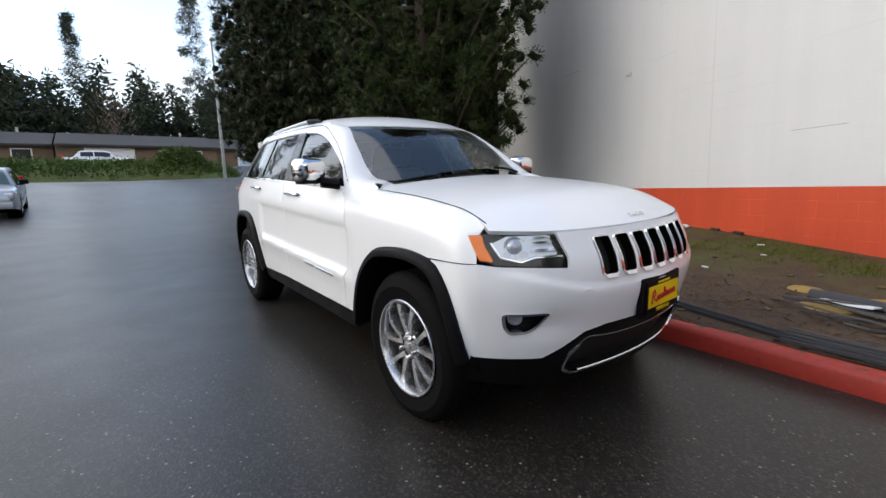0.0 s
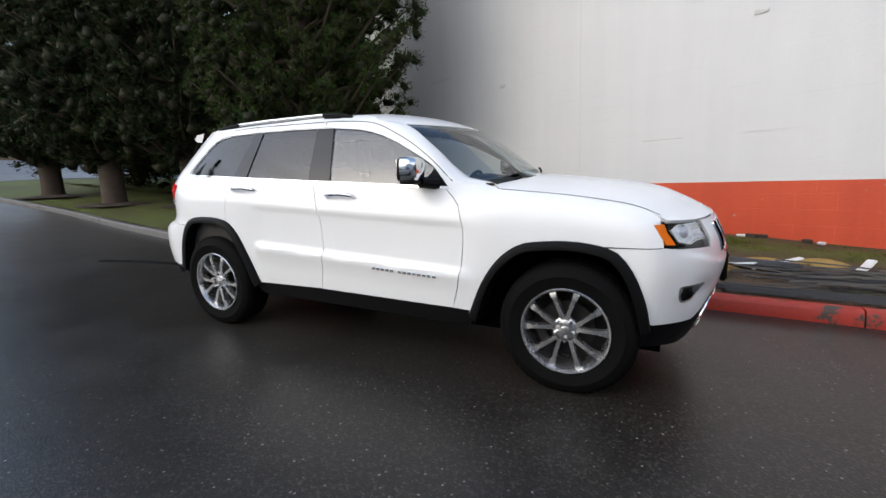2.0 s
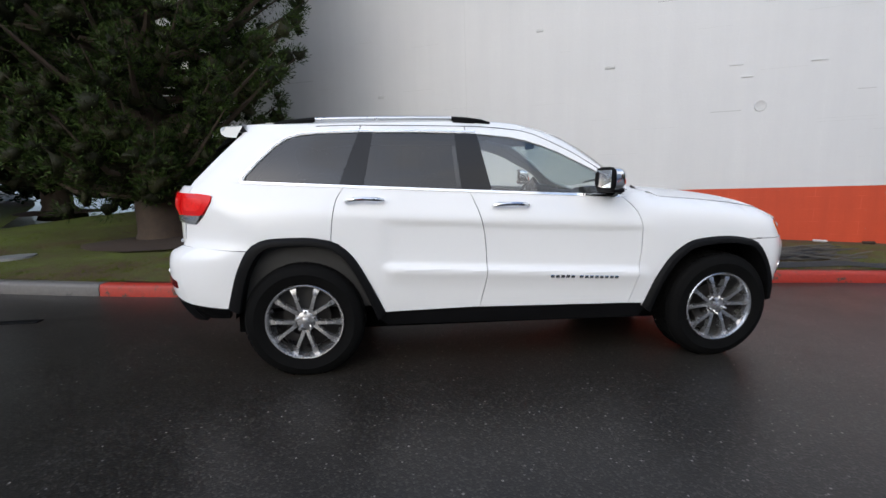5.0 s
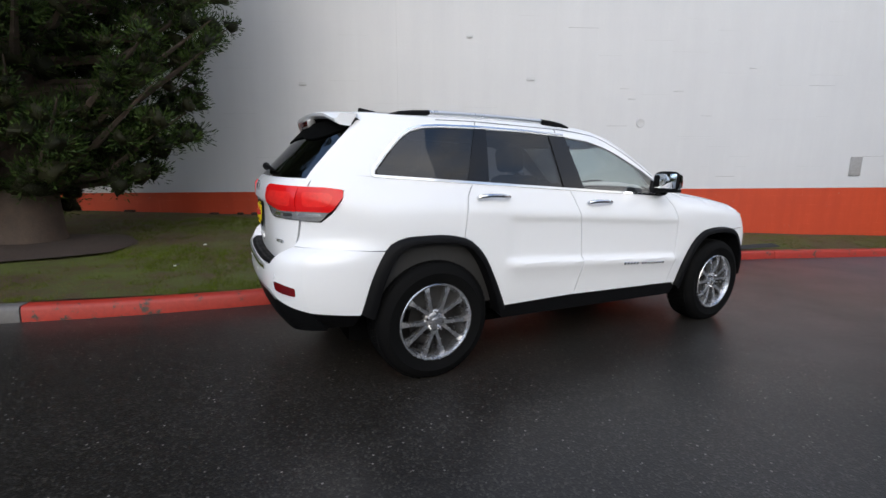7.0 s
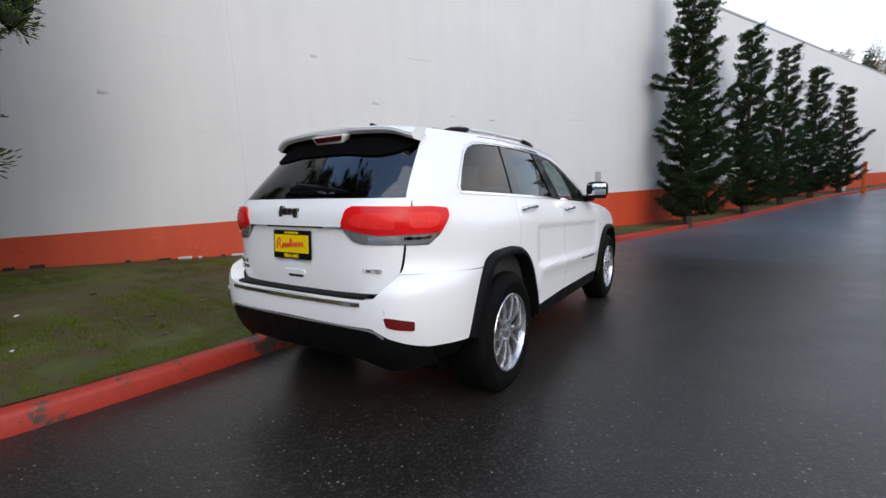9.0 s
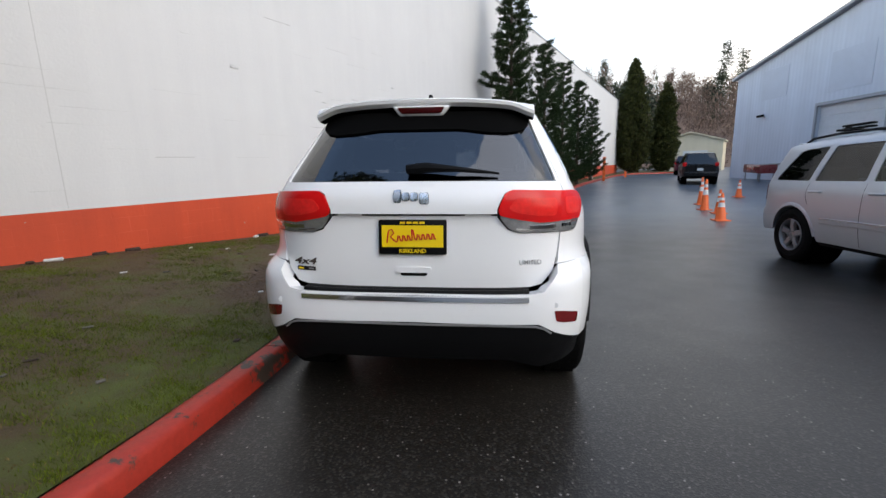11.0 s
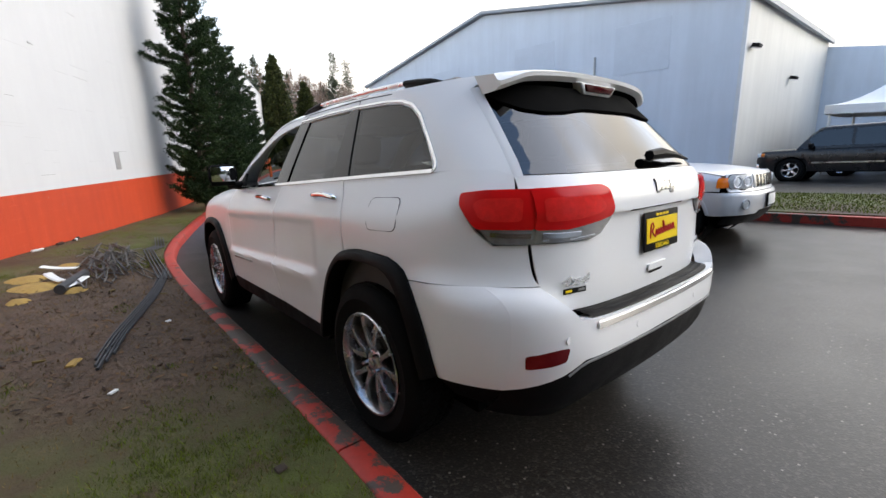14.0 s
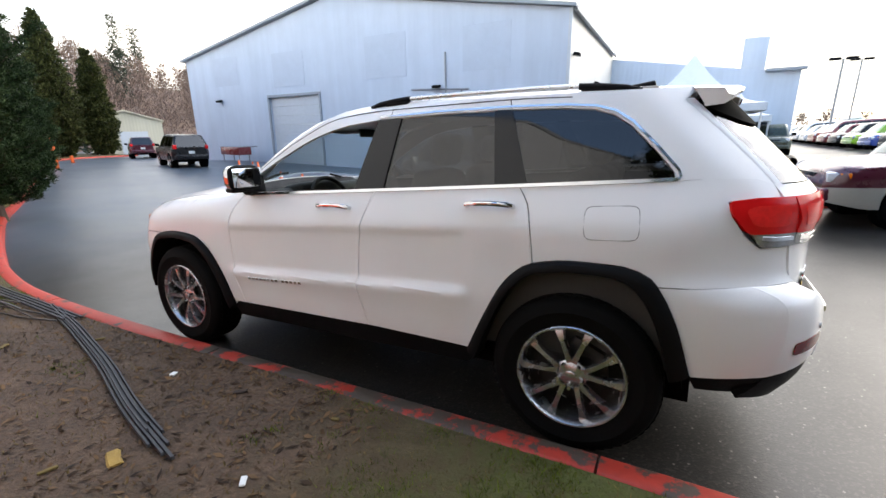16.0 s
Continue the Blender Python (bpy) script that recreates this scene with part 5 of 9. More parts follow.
    ys = [-0.575 + 0.0383 * k for k in range(31)]
    v, f = [], []
    for y in ys:
        t = tip(y)
        th = 0.036
        zt = top_z(t, y) - 0.022 * smooth(0.44, 0.575, abs(y))
        v += [(-1.86, y, top_z(-1.86, y)), (-1.97, y, top_z(-1.97, y) + 0.002), (t + 0.02, y, zt + 0.004), (t, y, zt - 0.004), (t + 0.004, y, zt - 0.020), (t + 0.03, y, zt - th), (t + 0.10, y, zt - th - 0.006), (-1.90, y, top_z(-1.9, y) - 0.06)]
    n = 8
    quad = lambda i, j: [i * n + j, i * n + (j + 1), (i + 1) * n + (j + 1), (i + 1) * n + j]
    f = [quad(i, j) for i in range(30) for j in range(5)] + [list(range(n)), list(range(30 * n, 31 * n))[::-1]]
    link_mesh("spoiler", v, f, P, tailgate, sharp=40)
    link_mesh("spoiler_lining", [Vector(p) + Vector((0, 0, 0.001)) for p in v], [quad(i, j) for i in range(30) for j in (5, 6)], LINER, tailgate, "black underside of the spoiler")
    up = [(-0.556, 1.582), (-0.545, 1.535), (-0.505, 1.497), (-0.43, 1.482), (-0.33, 1.486), (-0.20, 1.503), (0.20, 1.503), (0.33, 1.486), (0.43, 1.482), (0.505, 1.497), (0.545, 1.535), (0.556, 1.582), (0.54, 1.60), (-0.54, 1.60)]
    v, f = panel_mesh(fillet(up, 0.02), gate, 0.04, 0.006, 0.02)
    link_mesh("spoiler_underside", v, f, LINER, tailgate, "matt black panel under the spoiler")
    bm = bmesh.new()
    for v in add_box(bm, (0.03, 0.25, 0.032), pose(-2.068, 0, 1.607, 0, -16, 0), 0.008):
        v.co.y *= 1 - 6.0 * max(0.0, 1.623 - v.co.z)
    part("brake_light", bm, RED_DARK, tailgate, "dark red high brake light")
    bm = bmesh.new()
    for v in add_box(bm, (0.05, 0.30, 0.050), pose(-2.048, 0, 1.607, 0, -16, 0), 0.012, 3):
        v.co.y *= 1 - 5.0 * max(0.0, 1.63 - v.co.z)
    part("brake_light_housing", bm, P, tailgate)
    # rear lamps
    for s in (1, -1):
        q = (lambda p: p) if s > 0 else flip
        tl = new("tail_lamp")
        tl.parent = car
        red = [(0.674, 1.198), (0.45, 1.203), (0.42, 1.19), (0.393, 1.125), (0.397, 1.105), (0.45, 1.092), (0.58, 1.068), (0.674, 1.068)]
        clr = [(0.674, 1.064), (0.58, 1.064), (0.45, 1.088), (0.398, 1.100), (0.400, 1.088), (0.44, 1.038), (0.49, 1.022), (0.674, 1.020)]
        link_mesh("red_lens", *panel_mesh(q(fillet(shrink(red, -0.005), 0.012)), gate, 0.025, 0.010, 0.02), RED_LENS, tl, "glossy red lens")
        link_mesh("clear_lens", *panel_mesh(q(fillet(shrink(clr, -0.003), 0.008)), gate, 0.025, 0.008, 0.02), SMOKE_LENS, tl, "smoked clear reversing lens")
        ribbon(q([(0.655, 1.045), (0.60, 1.042), (0.53, 1.044)]), (lambda u, v, d=0.0: gate(u, v, d + 0.007)), 0.022, 0.004, tl, "reflector", CHROME)
        ribbon(q([(0.655, 1.027), (0.55, 1.027), (0.47, 1.035)]), (lambda u, v, d=0.0: gate(u, v, d + 0.007)), 0.006, 0.004, tl, "lamp_trim", CHROME)
        sf = (lambda s_: (lambda u, v, d=0.0: Vector((side(u, v, d).x, s_ * side(u, v, d).y, side(u, v, d).z))))(s)
        redb = [(-2.243, 1.198), (-2.10, 1.196), (-2.012, 1.186), (-2.018, 1.155), (-2.07, 1.085), (-2.085, 1.072), (-2.243, 1.070)]
        clrb = [(-2.243, 1.066), (-2.088, 1.068), (-2.125, 1.022), (-2.145, 1.016), (-2.243, 1.018)]
        link_mesh("red_lens", *panel_mesh(fillet(shrink(redb, -0.005), 0.012), sf, 0.025, 0.011, 0.02), RED_LENS, tl, "glossy red lens")
        link_mesh("clear_lens", *panel_mesh(fillet(shrink(clrb, -0.003), 0.006), sf, 0.025, 0.009, 0.02), SMOKE_LENS, tl, "smoked clear reversing lens")
        ribbon([(-2.235, 1.045), (-2.17, 1.045), (-2.125, 1.05)], (lambda u, v, d=0.0: sf(u, v, d + 0.008)), 0.02, 0.004, tl, "reflector", CHROME)
        inner = [(-2.215, 1.175), (-2.09, 1.172), (-2.062, 1.155), (-2.09, 1.105), (-2.12, 1.095), (-2.215, 1.095)]
        link_mesh("inner_lens", *panel_mesh(fillet(inner, 0.02), sf, 0.025, 0.0125, 0.002), RED_BRIGHT, tl, "brighter red inner lens")
        inner = q([(0.655, 1.172), (0.47, 1.175), (0.43, 1.13), (0.47, 1.112), (0.56, 1.098), (0.655, 1.094)])
        link_mesh("inner_lens", *panel_mesh(fillet(inner, 0.02), gate, 0.025, 0.0115, 0.002), RED_BRIGHT, tl, "brighter red inner lens")
        rf = fillet(q([(0.650, 0.664), (0.70, 0.658), (0.772, 0.638), (0.768, 0.588), (0.70, 0.601), (0.660, 0.613)]), 0.010)
        link_mesh("rear_reflector", *panel_mesh(rf, rear, 0.02, 0.003, 0.006), RED_DEEP, car, "dark red bumper reflector")
        for u, z in ((s * 0.27, 0.665), (s * 0.655, 0.690)):
            bm = bmesh.new()
            add_cyl(bm, 0.013, 0.013, 0.006, Matrix.Translation(rear(u, z, -0.0015)) @ Matrix.Rotation(radians(90), 4, "Y"), 16)
            part("parking_sensor", bm, P, car)
        bm = bmesh.new()
        lathe(bm, [(0.030, -0.12), (0.036, 0.06), (0.039, 0.065), (0.034, 0.06), (0.028, -0.1)], pose(-2.22, s * 0.515, 0.41, 0, -86, 0), 24)
        part("exhaust_tip", bm, CHROME, car, "chrome exhaust tip")
    # plates, handle, wiper, badges
    def number_plate(name, m):
        p = new(name)
        p.parent, p.matrix_basis = car, m
        box_part("plate_frame", (0.008, 0.315, 0.160), Matrix(), TRIM, p, "black plate frame", 0.006)
        box_part("plate", (0.004, 0.285, 0.100), Matrix.Translation((-0.005, 0, 0.004)), YELLOW, p, "yellow dealer plate")
        R = Matrix.Rotation(radians(90), 4, "X")
        face = Matrix.Translation((-0.0075, 0, 0)) @ Matrix.Rotation(radians(-90), 4, "Z") @ R
        # a slanted red logo as one plain wavy stroke
        line = [(0.122, -0.020), (0.112, 0.012), (0.104, 0.034), (0.088, 0.040), (0.082, 0.022), (0.100, 0.006), (0.088, -0.010), (0.076, -0.020)]
        for k in range(8):
            u = 0.070 - 0.0225 * k
            tall = 0.034 if k == 3 else 0.010
            line += [(u, -0.010), (u - 0.006, tall), (u - 0.011, tall - 0.004), (u - 0.013, -0.014), (u - 0.019, -0.016)]
        bm = bmesh.new()
        add_tube(bm, [(-0.0085, u + 0.18 * w, w - u * 0.07 + 0.002) for u, w in line], 0.0033, 6)
        part("logo_stroke", bm, RED_PRINT, p)
        text_mesh("plate_text", "KIRKLAND", 0.026, Matrix.Translation((-0.0048, 0, -0.0645)) @ Matrix.Rotation(radians(-90), 4, "Z") @ R, YELLOW, p, 0.001, 0, 0.0006)
        for u in (-0.045, -0.015, 0.015, 0.045):
            box_part("frame_print", (0.002, 0.024, 0.010), Matrix.Translation((-0.0045, u, 0.066)), YELLOW, p)
    number_plate("rear_number_plate", Matrix.Translation((-2.382, 0.0, 1.0)) @ pose(0, 0, 0, 0, 3, 0))
    box_part("plate_bracket", (0.03, 0.36, 0.185), pose(2.282, 0, 0.655, 0, 0, 0), TRIM, car, "black plate bracket", 0.008)
    number_plate("front_number_plate", Matrix.Translation((2.302, 0.0, 0.652)) @ Matrix.Rotation(math.pi, 4, "Z"))
    hd = new("gate_handle")
    hd.parent = car
    link_mesh("pull", *panel_mesh(fillet([(-0.082, 0.858), (0.082, 0.858), (0.082, 0.832), (-0.082, 0.832)], 0.008), gate, 0.03, 0.010, 0.012), P, hd)
    link_mesh("recess", *panel_mesh(fillet([(-0.066, 0.834), (0.066, 0.834), (0.060, 0.814), (-0.060, 0.814)], 0.008), gate, 0.03, 0.002, 0.0), TRIM, hd)
    # black strip painting the shadow line under the tailgate's overhanging ledge
    ribbon([(-0.385, 1.100), (-0.2, 1.101), (0.0, 1.101), (0.2, 1.101), (0.385, 1.100)], gate_low, 0.010, 0.001, car, "ledge_shadow", LINER)
    bm = bmesh.new()
    add_tube(bm, [gate(0.03, 1.292, 0.022), gate(-0.06, 1.292, 0.034), gate(-0.2, 1.287, 0.030), gate(-0.39, 1.277, 0.014)], [0.022, 0.024, 0.013, 0.005], 8)
    part("rear_wiper", bm, TRIM, car, "black rear wiper")
    Rr = Matrix.Rotation(radians(-90), 4, "Z") @ Matrix.Rotation(radians(90), 4, "X")
    pb = gate(0.545, 0.872, 0.003)
    text_mesh("drive_badge", "4x4", 0.048, Matrix.Translation(pb) @ Matrix.Rotation(radians(-14), 4, "Z") @ Rr @ Matrix.Diagonal((1.75, 1, 1, 1)), CHROME, car, 0.003, 0.25, 0.001)
    pb = gate(0.54, 0.835, 0.002)
    bm = bmesh.new()
    add_box(bm, (0.005, 0.105, 0.020), Matrix.Translation(pb) @ Matrix.Rotation(radians(-14), 4, "Z"), 0.001)
    part("engine_badge", bm, TRIM, car)
    for u, mm in ((0.030, YELLOW), (-0.030, GREY_TRIM)):
        bm = bmesh.new()
        add_box(bm, (0.006, 0.03, 0.009), Matrix.Translation(pb) @ Matrix.Rotation(radians(-14), 4, "Z") @ Matrix.Translation((-0.001, u, 0)), 0.001)
        part("engine_badge", bm, mm, car)
    pb = gate(-0.54, 0.878, 0.003)
    text_mesh("trim_badge", "LIMITED", 0.030, Matrix.Translation(pb) @ Matrix.Rotation(radians(14), 4, "Z") @ Rr, CHROME, car, 0.003, 0, 0.0004)
    for k, (u, z0, z1) in enumerate(((0.066, 1.158, 1.212), (0.028, 1.166, 1.200), (-0.010, 1.166, 1.200), (-0.056, 1.152, 1.200))):
        w_ = 0.016 if k < 3 else 0.020
        link_mesh("emblem_edge", *panel_mesh(fillet([(u - w_ - 0.002, z0 - 0.002), (u + w_ + 0.002, z0 - 0.002), (u + w_ + 0.002, z1 + 0.002), (u - w_ - 0.002, z1 + 0.002)], 0.012), gate, 0.02, 0.003, 0.004), TRIM, car)
        link_mesh("maker_emblem", *panel_mesh(fillet([(u - w_, z0), (u + w_, z0), (u + w_, z1), (u - w_, z1)], 0.012), gate, 0.02, 0.007, 0.007), ALU, car)

    # mirrors
    for s in (1, -1):
        mi = new("door_mirror")
        mi.parent = car
        C = Matrix.Translation((0.545, s * 0.985, 1.292)) @ pose(0, 0, 0, 0, 0, s * -10)
        bm = bmesh.new()
        add_dome(bm, (-0.024, 0.099, 0.074), C @ pose(-0.040, 0, 0), 0.30, 0.50)
        add_box(bm, (0.095, 0.175, 0.030), C @ pose(-0.004, 0, -0.071), 0.013, 3)
        part("housing", bm, TRIM, mi, "black mirror housing")
        bm = bmesh.new()
        add_dome(bm, (0.112, 0.103, 0.078), C @ pose(-0.042, 0, 0), 0.66, 0.55)
        part("cap", bm, CHROME, mi, "polished chrome mirror cap")
        bm = bmesh.new()
        add_box(bm, (0.006, 0.165, 0.112), C @ pose(-0.0625, 0, 0.002, 0, 0, s * 2), 0.002)
        part("mirror_glass", bm, MIRROR, mi)
        bm = bmesh.new()
        add_tube(bm, [(0.57, s * 0.93, 1.215), (0.60, s * 0.88, 1.205), (0.64, s * 0.83, 1.20)], [0.036, 0.034, 0.040], 10)
        part("mirror_arm", bm, TRIM, mi)
    # wheels
    wm = (RUBBER, ALLOY, DARK_METAL, CHROME)
    for sx, tw in ((1, 20), (-1, 52)):
        for s in (1, -1):
            R = Matrix.Rotation(radians(-90 * s), 4, "X")
            make_wheel("wheel", car, Matrix.Translation((sx * 1.4575, s * 0.805, 0.378)) @ R @ Matrix.Rotation(radians(tw), 4, "Z"), "twin", wm, rim_r=0.252)
    # under body and cabin
    box_part("underbody", (3.9, 1.36, 0.19), Matrix.Translation((0, 0, 0.335)), LINER, car)
    box_part("rear_axle", (0.10, 1.5, 0.10), Matrix.Translation((-1.4575, 0, 0.36)), LINER, car, bevel=0.02)
    box_part("engine_bay", (1.05, 1.0, 0.55), Matrix.Translation((1.45, 0, 0.68)), LINER, car)
    box_part("cabin_floor", (2.6, 1.60, 0.06), Matrix.Translation((-0.60, 0, 0.45)), LINER, car)
    inner = [(0.80, 1.17), (0.82, 0.45), (-2.1, 0.45), (-2.1, 1.25), (-1.2, 1.235)]
    both("door_lining", panel_mesh(inner, side, 0.08, -0.055, 0), CABIN, car)
    box_part("dashboard", (0.42, 1.5, 0.32), pose(0.72, 0, 1.02, 0, 6, 0), CABIN, car, bevel=0.07, seg=3)
    box_part("instrument_hood", (0.22, 0.40, 0.10), pose(0.55, 0.38, 1.17, 0, 8, 0), CABIN, car, bevel=0.04, seg=3)
    st = new("steering_wheel")
    st.parent, st.matrix_basis = car, pose(0.36, 0.38, 1.08, 0, -65, 0)
    bm = bmesh.new()
    ring = [(0.185 * math.cos(a), 0.185 * math.sin(a), 0) for a in [2 * math.pi * k / 32 for k in range(33)]]
    add_tube(bm, ring, 0.016, 8, False)
    part("rim", bm, CABIN, st)
    bm = bmesh.new()
    add_box(bm, (0.14, 0.16, 0.05), Matrix(), 0.02)
    add_box(bm, (0.03, 0.36, 0.02), Matrix(), 0.005)
    part("hub", bm, CABIN, st)
    for x, y in ((-0.15, 0.38), (-0.15, -0.38), (-1.05, 0.40), (-1.05, -0.40), (-1.05, 0.0)):
        seat(car, x, y, CABIN)
    bm = bmesh.new()
    add_box(bm, (0.02, 0.20, 0.06), pose(0.30, 0, 1.56, 0, 10, 0), 0.008)
    part("inside_mirror", bm, CABIN, car)
    box_part("headliner", (1.75, 1.10, 0.03), pose(-0.85, 0, 1.655), HEADLINER, car, bevel=0.01)
    return car


white_car()
# ---- ground ----
def fast_mesh(name, verts, faces, mat, parent=None, smooth_it=False):
    """Large meshes of equal faces, from arrays."""
    verts, faces = np.asarray(verts, np.float32), np.asarray(faces, np.int32)
    k = faces.shape[1]
    me = bpy.data.meshes.new(name)
    me.vertices.add(len(verts))
    me.vertices.foreach_set("co", verts.ravel())
    me.loops.add(faces.size)
    me.loops.foreach_set("vertex_index", faces.ravel())
    me.polygons.add(len(faces))
    me.polygons.foreach_set("loop_start", np.arange(len(faces), dtype=np.int32) * k)
    if smooth_it:
        me.polygons.foreach_set("use_smooth", np.ones(len(faces), bool))
    me.update(calc_edges=True)
    me.validate()
    me.materials.append(mat)
    ob = new(name, me)
    if parent:
        ob.parent = parent
    return ob


def road_z(x, y):
    """Height of the asphalt."""
    z = -0.030 * max(-28.0, min(x, 90.0)) + 0.020 * max(-1.0, min(y, 14.0)) - 0.006 * max(0.0, min(-y - 10, 30))
    if x > 4:
        e = min(x, 14.0) - 4
        z += 0.0013 * e * e + 0.060 * max(0.0, min(x, 24.0) - 14) + 0.030 * max(0.0, min(x, 90.0) - 24)
    if x < -6:
        e = min(-x - 6, 22.0) / 22
        z += 1.3 * e * e + 1.45 * smooth(-29.5, -41.0, x) if x < -29.5 else 1.3 * e * e
    return z


def line_grid(a, b, fine, outer):
    return [-v for v in outer[::-1]] + list(np.arange(a, b, fine)) + [v for v in outer]


gx = line_grid(-62, 100, 1.0, [130, 180, 260, 400, 700])
gy = line_grid(-70, 60, 1.0, [90, 130, 200, 320, 700])
verts = [(x, y, road_z(x, y) - (0.0 if abs(x) < 150 and abs(y) < 150 else 2.0)) for x in gx for y in gy]
n = len(gy)
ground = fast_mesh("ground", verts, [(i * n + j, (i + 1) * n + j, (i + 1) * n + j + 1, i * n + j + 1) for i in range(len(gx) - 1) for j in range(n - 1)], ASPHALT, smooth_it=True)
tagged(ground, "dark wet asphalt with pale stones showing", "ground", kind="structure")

KERB = [(-24.8, 10.0), (-24.8, 6.5), (-23.8, 4.5), (-21.5, 3.55), (-15.0, 3.25), (-8.3, 2.16), (-6.3, 1.76), (-4.5, 1.36), (-3.0, 1.12), (-1.6, 1.04),
        (1.5, 1.03), (2.6, 1.01), (4.0, 0.93), (5.5, 0.68), (7.0, 0.28), (9.0, -0.32), (12.0, -1.32), (17.5, -3.75), (30.0, -9.1), (38.0, -12.5), (41.4, -14.6), (43.0, -17.5), (43.6, -21.0)]


def along(pts, step):
    """Even points on the kerb line, with the direction across it."""
    ds = [0.0]
    for a, b in zip(pts, pts[1:]):
        ds.append(ds[-1] + math.dist(a, b))
    fx, fy = curve1d([(d, p[0]) for d, p in zip(ds, pts)]), curve1d([(d, p[1]) for d, p in zip(ds, pts)])
    out = []
    m = int(ds[-1] / step)
    for i in range(m + 1):
        d = ds[-1] * i / m
        a, b = Vector((fx(d - 0.05), fy(d - 0.05))), Vector((fx(d + 0.05), fy(d + 0.05)))
        t = (b - a).normalized()
        out.append((Vector((fx(d), fy(d))), Vector((-t.y, t.x))))
    return out


kerb_pts = along(KERB, 0.25)
WALL_A, WALL_DIR = Vector((-1.0, 5.63)), Vector((math.cos(radians(-23.36)), math.sin(radians(-23.36))))
WALL_N = Vector((-WALL_DIR.y, WALL_DIR.x))


def wall_gap(x, y):
    """Distance in front of the white wall."""
    return -(Vector((x, y)) - WALL_A).dot(WALL_N)


def wall_s(x, y):
    return (Vector((x, y)) - WALL_A).dot(WALL_DIR)


def kerb_near(x, y):
    best = min(range(0, len(kerb_pts), 1), key=lambda i: (kerb_pts[i][0].x - x) ** 2 + (kerb_pts[i][0].y - y) ** 2)
    return kerb_pts[best]


def lawn_z(x, y, d=None):
    """Height of the grass behind the kerb; d: distance from the kerb."""
    if d is None:
        p, nn = kerb_near(x, y)
        d = (Vector((x, y)) - p).dot(nn)
    p = Vector((x, y))
    z = road_z(x, y) + 0.125 + 0.045 * min(d, 5.0) * (1.0 if x < 7 else max(0.4, 1 - (x - 7) / 8))
    return z + 0.012 * noise.noise((x * 1.3, y * 1.3, 0.0)) + 0.02 * noise.noise((x * 0.4, y * 0.4, 3.0))


def mud_at(x, y, d=None):
    """How bare the lawn is: most in a worn strip by the kerb and round the heap."""
    if d is None:
        p, nn = kerb_near(x, y)
        d = (Vector((x, y)) - p).dot(nn)
    m = math.exp(-((x - 1.6) / 2.2) ** 2) * (1 - smooth(0.9, 2.0, d)) * 1.0
    m = max(m, 0.75 * math.exp(-((x - 3.6) / 1.6) ** 2 - ((y - 1.9) / 0.7) ** 2))
    m = max(m, 0.45 * (1 - smooth(0.05, 0.5, wall_gap(x, y))))
    m = max(m, 0.4 * math.exp(-((x + 0.5) / 0.8) ** 2 - ((y - 2.9) / 0.4) ** 2))
    m = max(m, 0.30 * math.exp(-((x + 2.5) / 2.5) ** 2 - ((y - 3.9) / 0.6) ** 2))
    return m


# lawn between kerb and wall
rows, cols = kerb_pts, 26
lv, lf, mud = [], [], []
for i, (p, nn) in enumerate(rows):
    q = p + nn * 0.15
    gap = wall_gap(p.x, p.y)
    cosn = max(0.25, nn.dot(WALL_N))
    depth = min(14.0, (gap - 0.02) / cosn - 0.15) if wall_s(p.x, p.y) > -9 else 12.0
    if p.x < -9:
        depth = min(12.0, 3 + abs(p.x + 9) * 1.2)
    for j in range(cols):
        t = (j / (cols - 1)) ** 1.4
        w = q + nn * max(depth, 0.05) * t
        lv.append((w.x, w.y, lawn_z(w.x, w.y, 0.15 + depth * t)))
        mud.append(mud_at(w.x, w.y))
lf = [(i * cols + j, (i + 1) * cols + j, (i + 1) * cols + j + 1, i * cols + j + 1) for i in range(len(rows) - 1) for j in range(cols - 1)]
lawn = fast_mesh("lawn", lv, lf, LAWN, smooth_it=True)
lawn.data.attributes.new("mud", "FLOAT", "POINT").data.foreach_set("value", mud)
tagged(lawn, "patchy winter grass worn to mud beside the kerb", "lawn", kind="structure")


def blades(name, spots, mat, h0, h1, w):
    """Short upright blades in tufts."""
    rng = np.random.default_rng(3)
    v = np.empty((len(spots) * 3, 3), np.float32)
    s = np.asarray(spots, np.float32)
    a = rng.uniform(0, 2 * np.pi, len(s))
    h = rng.uniform(h0, h1, len(s))
    lean = rng.normal(0, 0.55, (len(s), 2)) * h[:, None]
    side_ = np.stack([np.cos(a), np.sin(a)], 1) * w
    v[0::3, :2], v[1::3, :2], v[2::3, :2] = s[:, :2] - side_, s[:, :2] + side_, s[:, :2] + lean
    v[0::3, 2], v[1::3, 2], v[2::3, 2] = s[:, 2] - 0.004, s[:, 2] - 0.004, s[:, 2] + h
    return fast_mesh(name, v, np.arange(len(v)).reshape(-1, 3), mat)


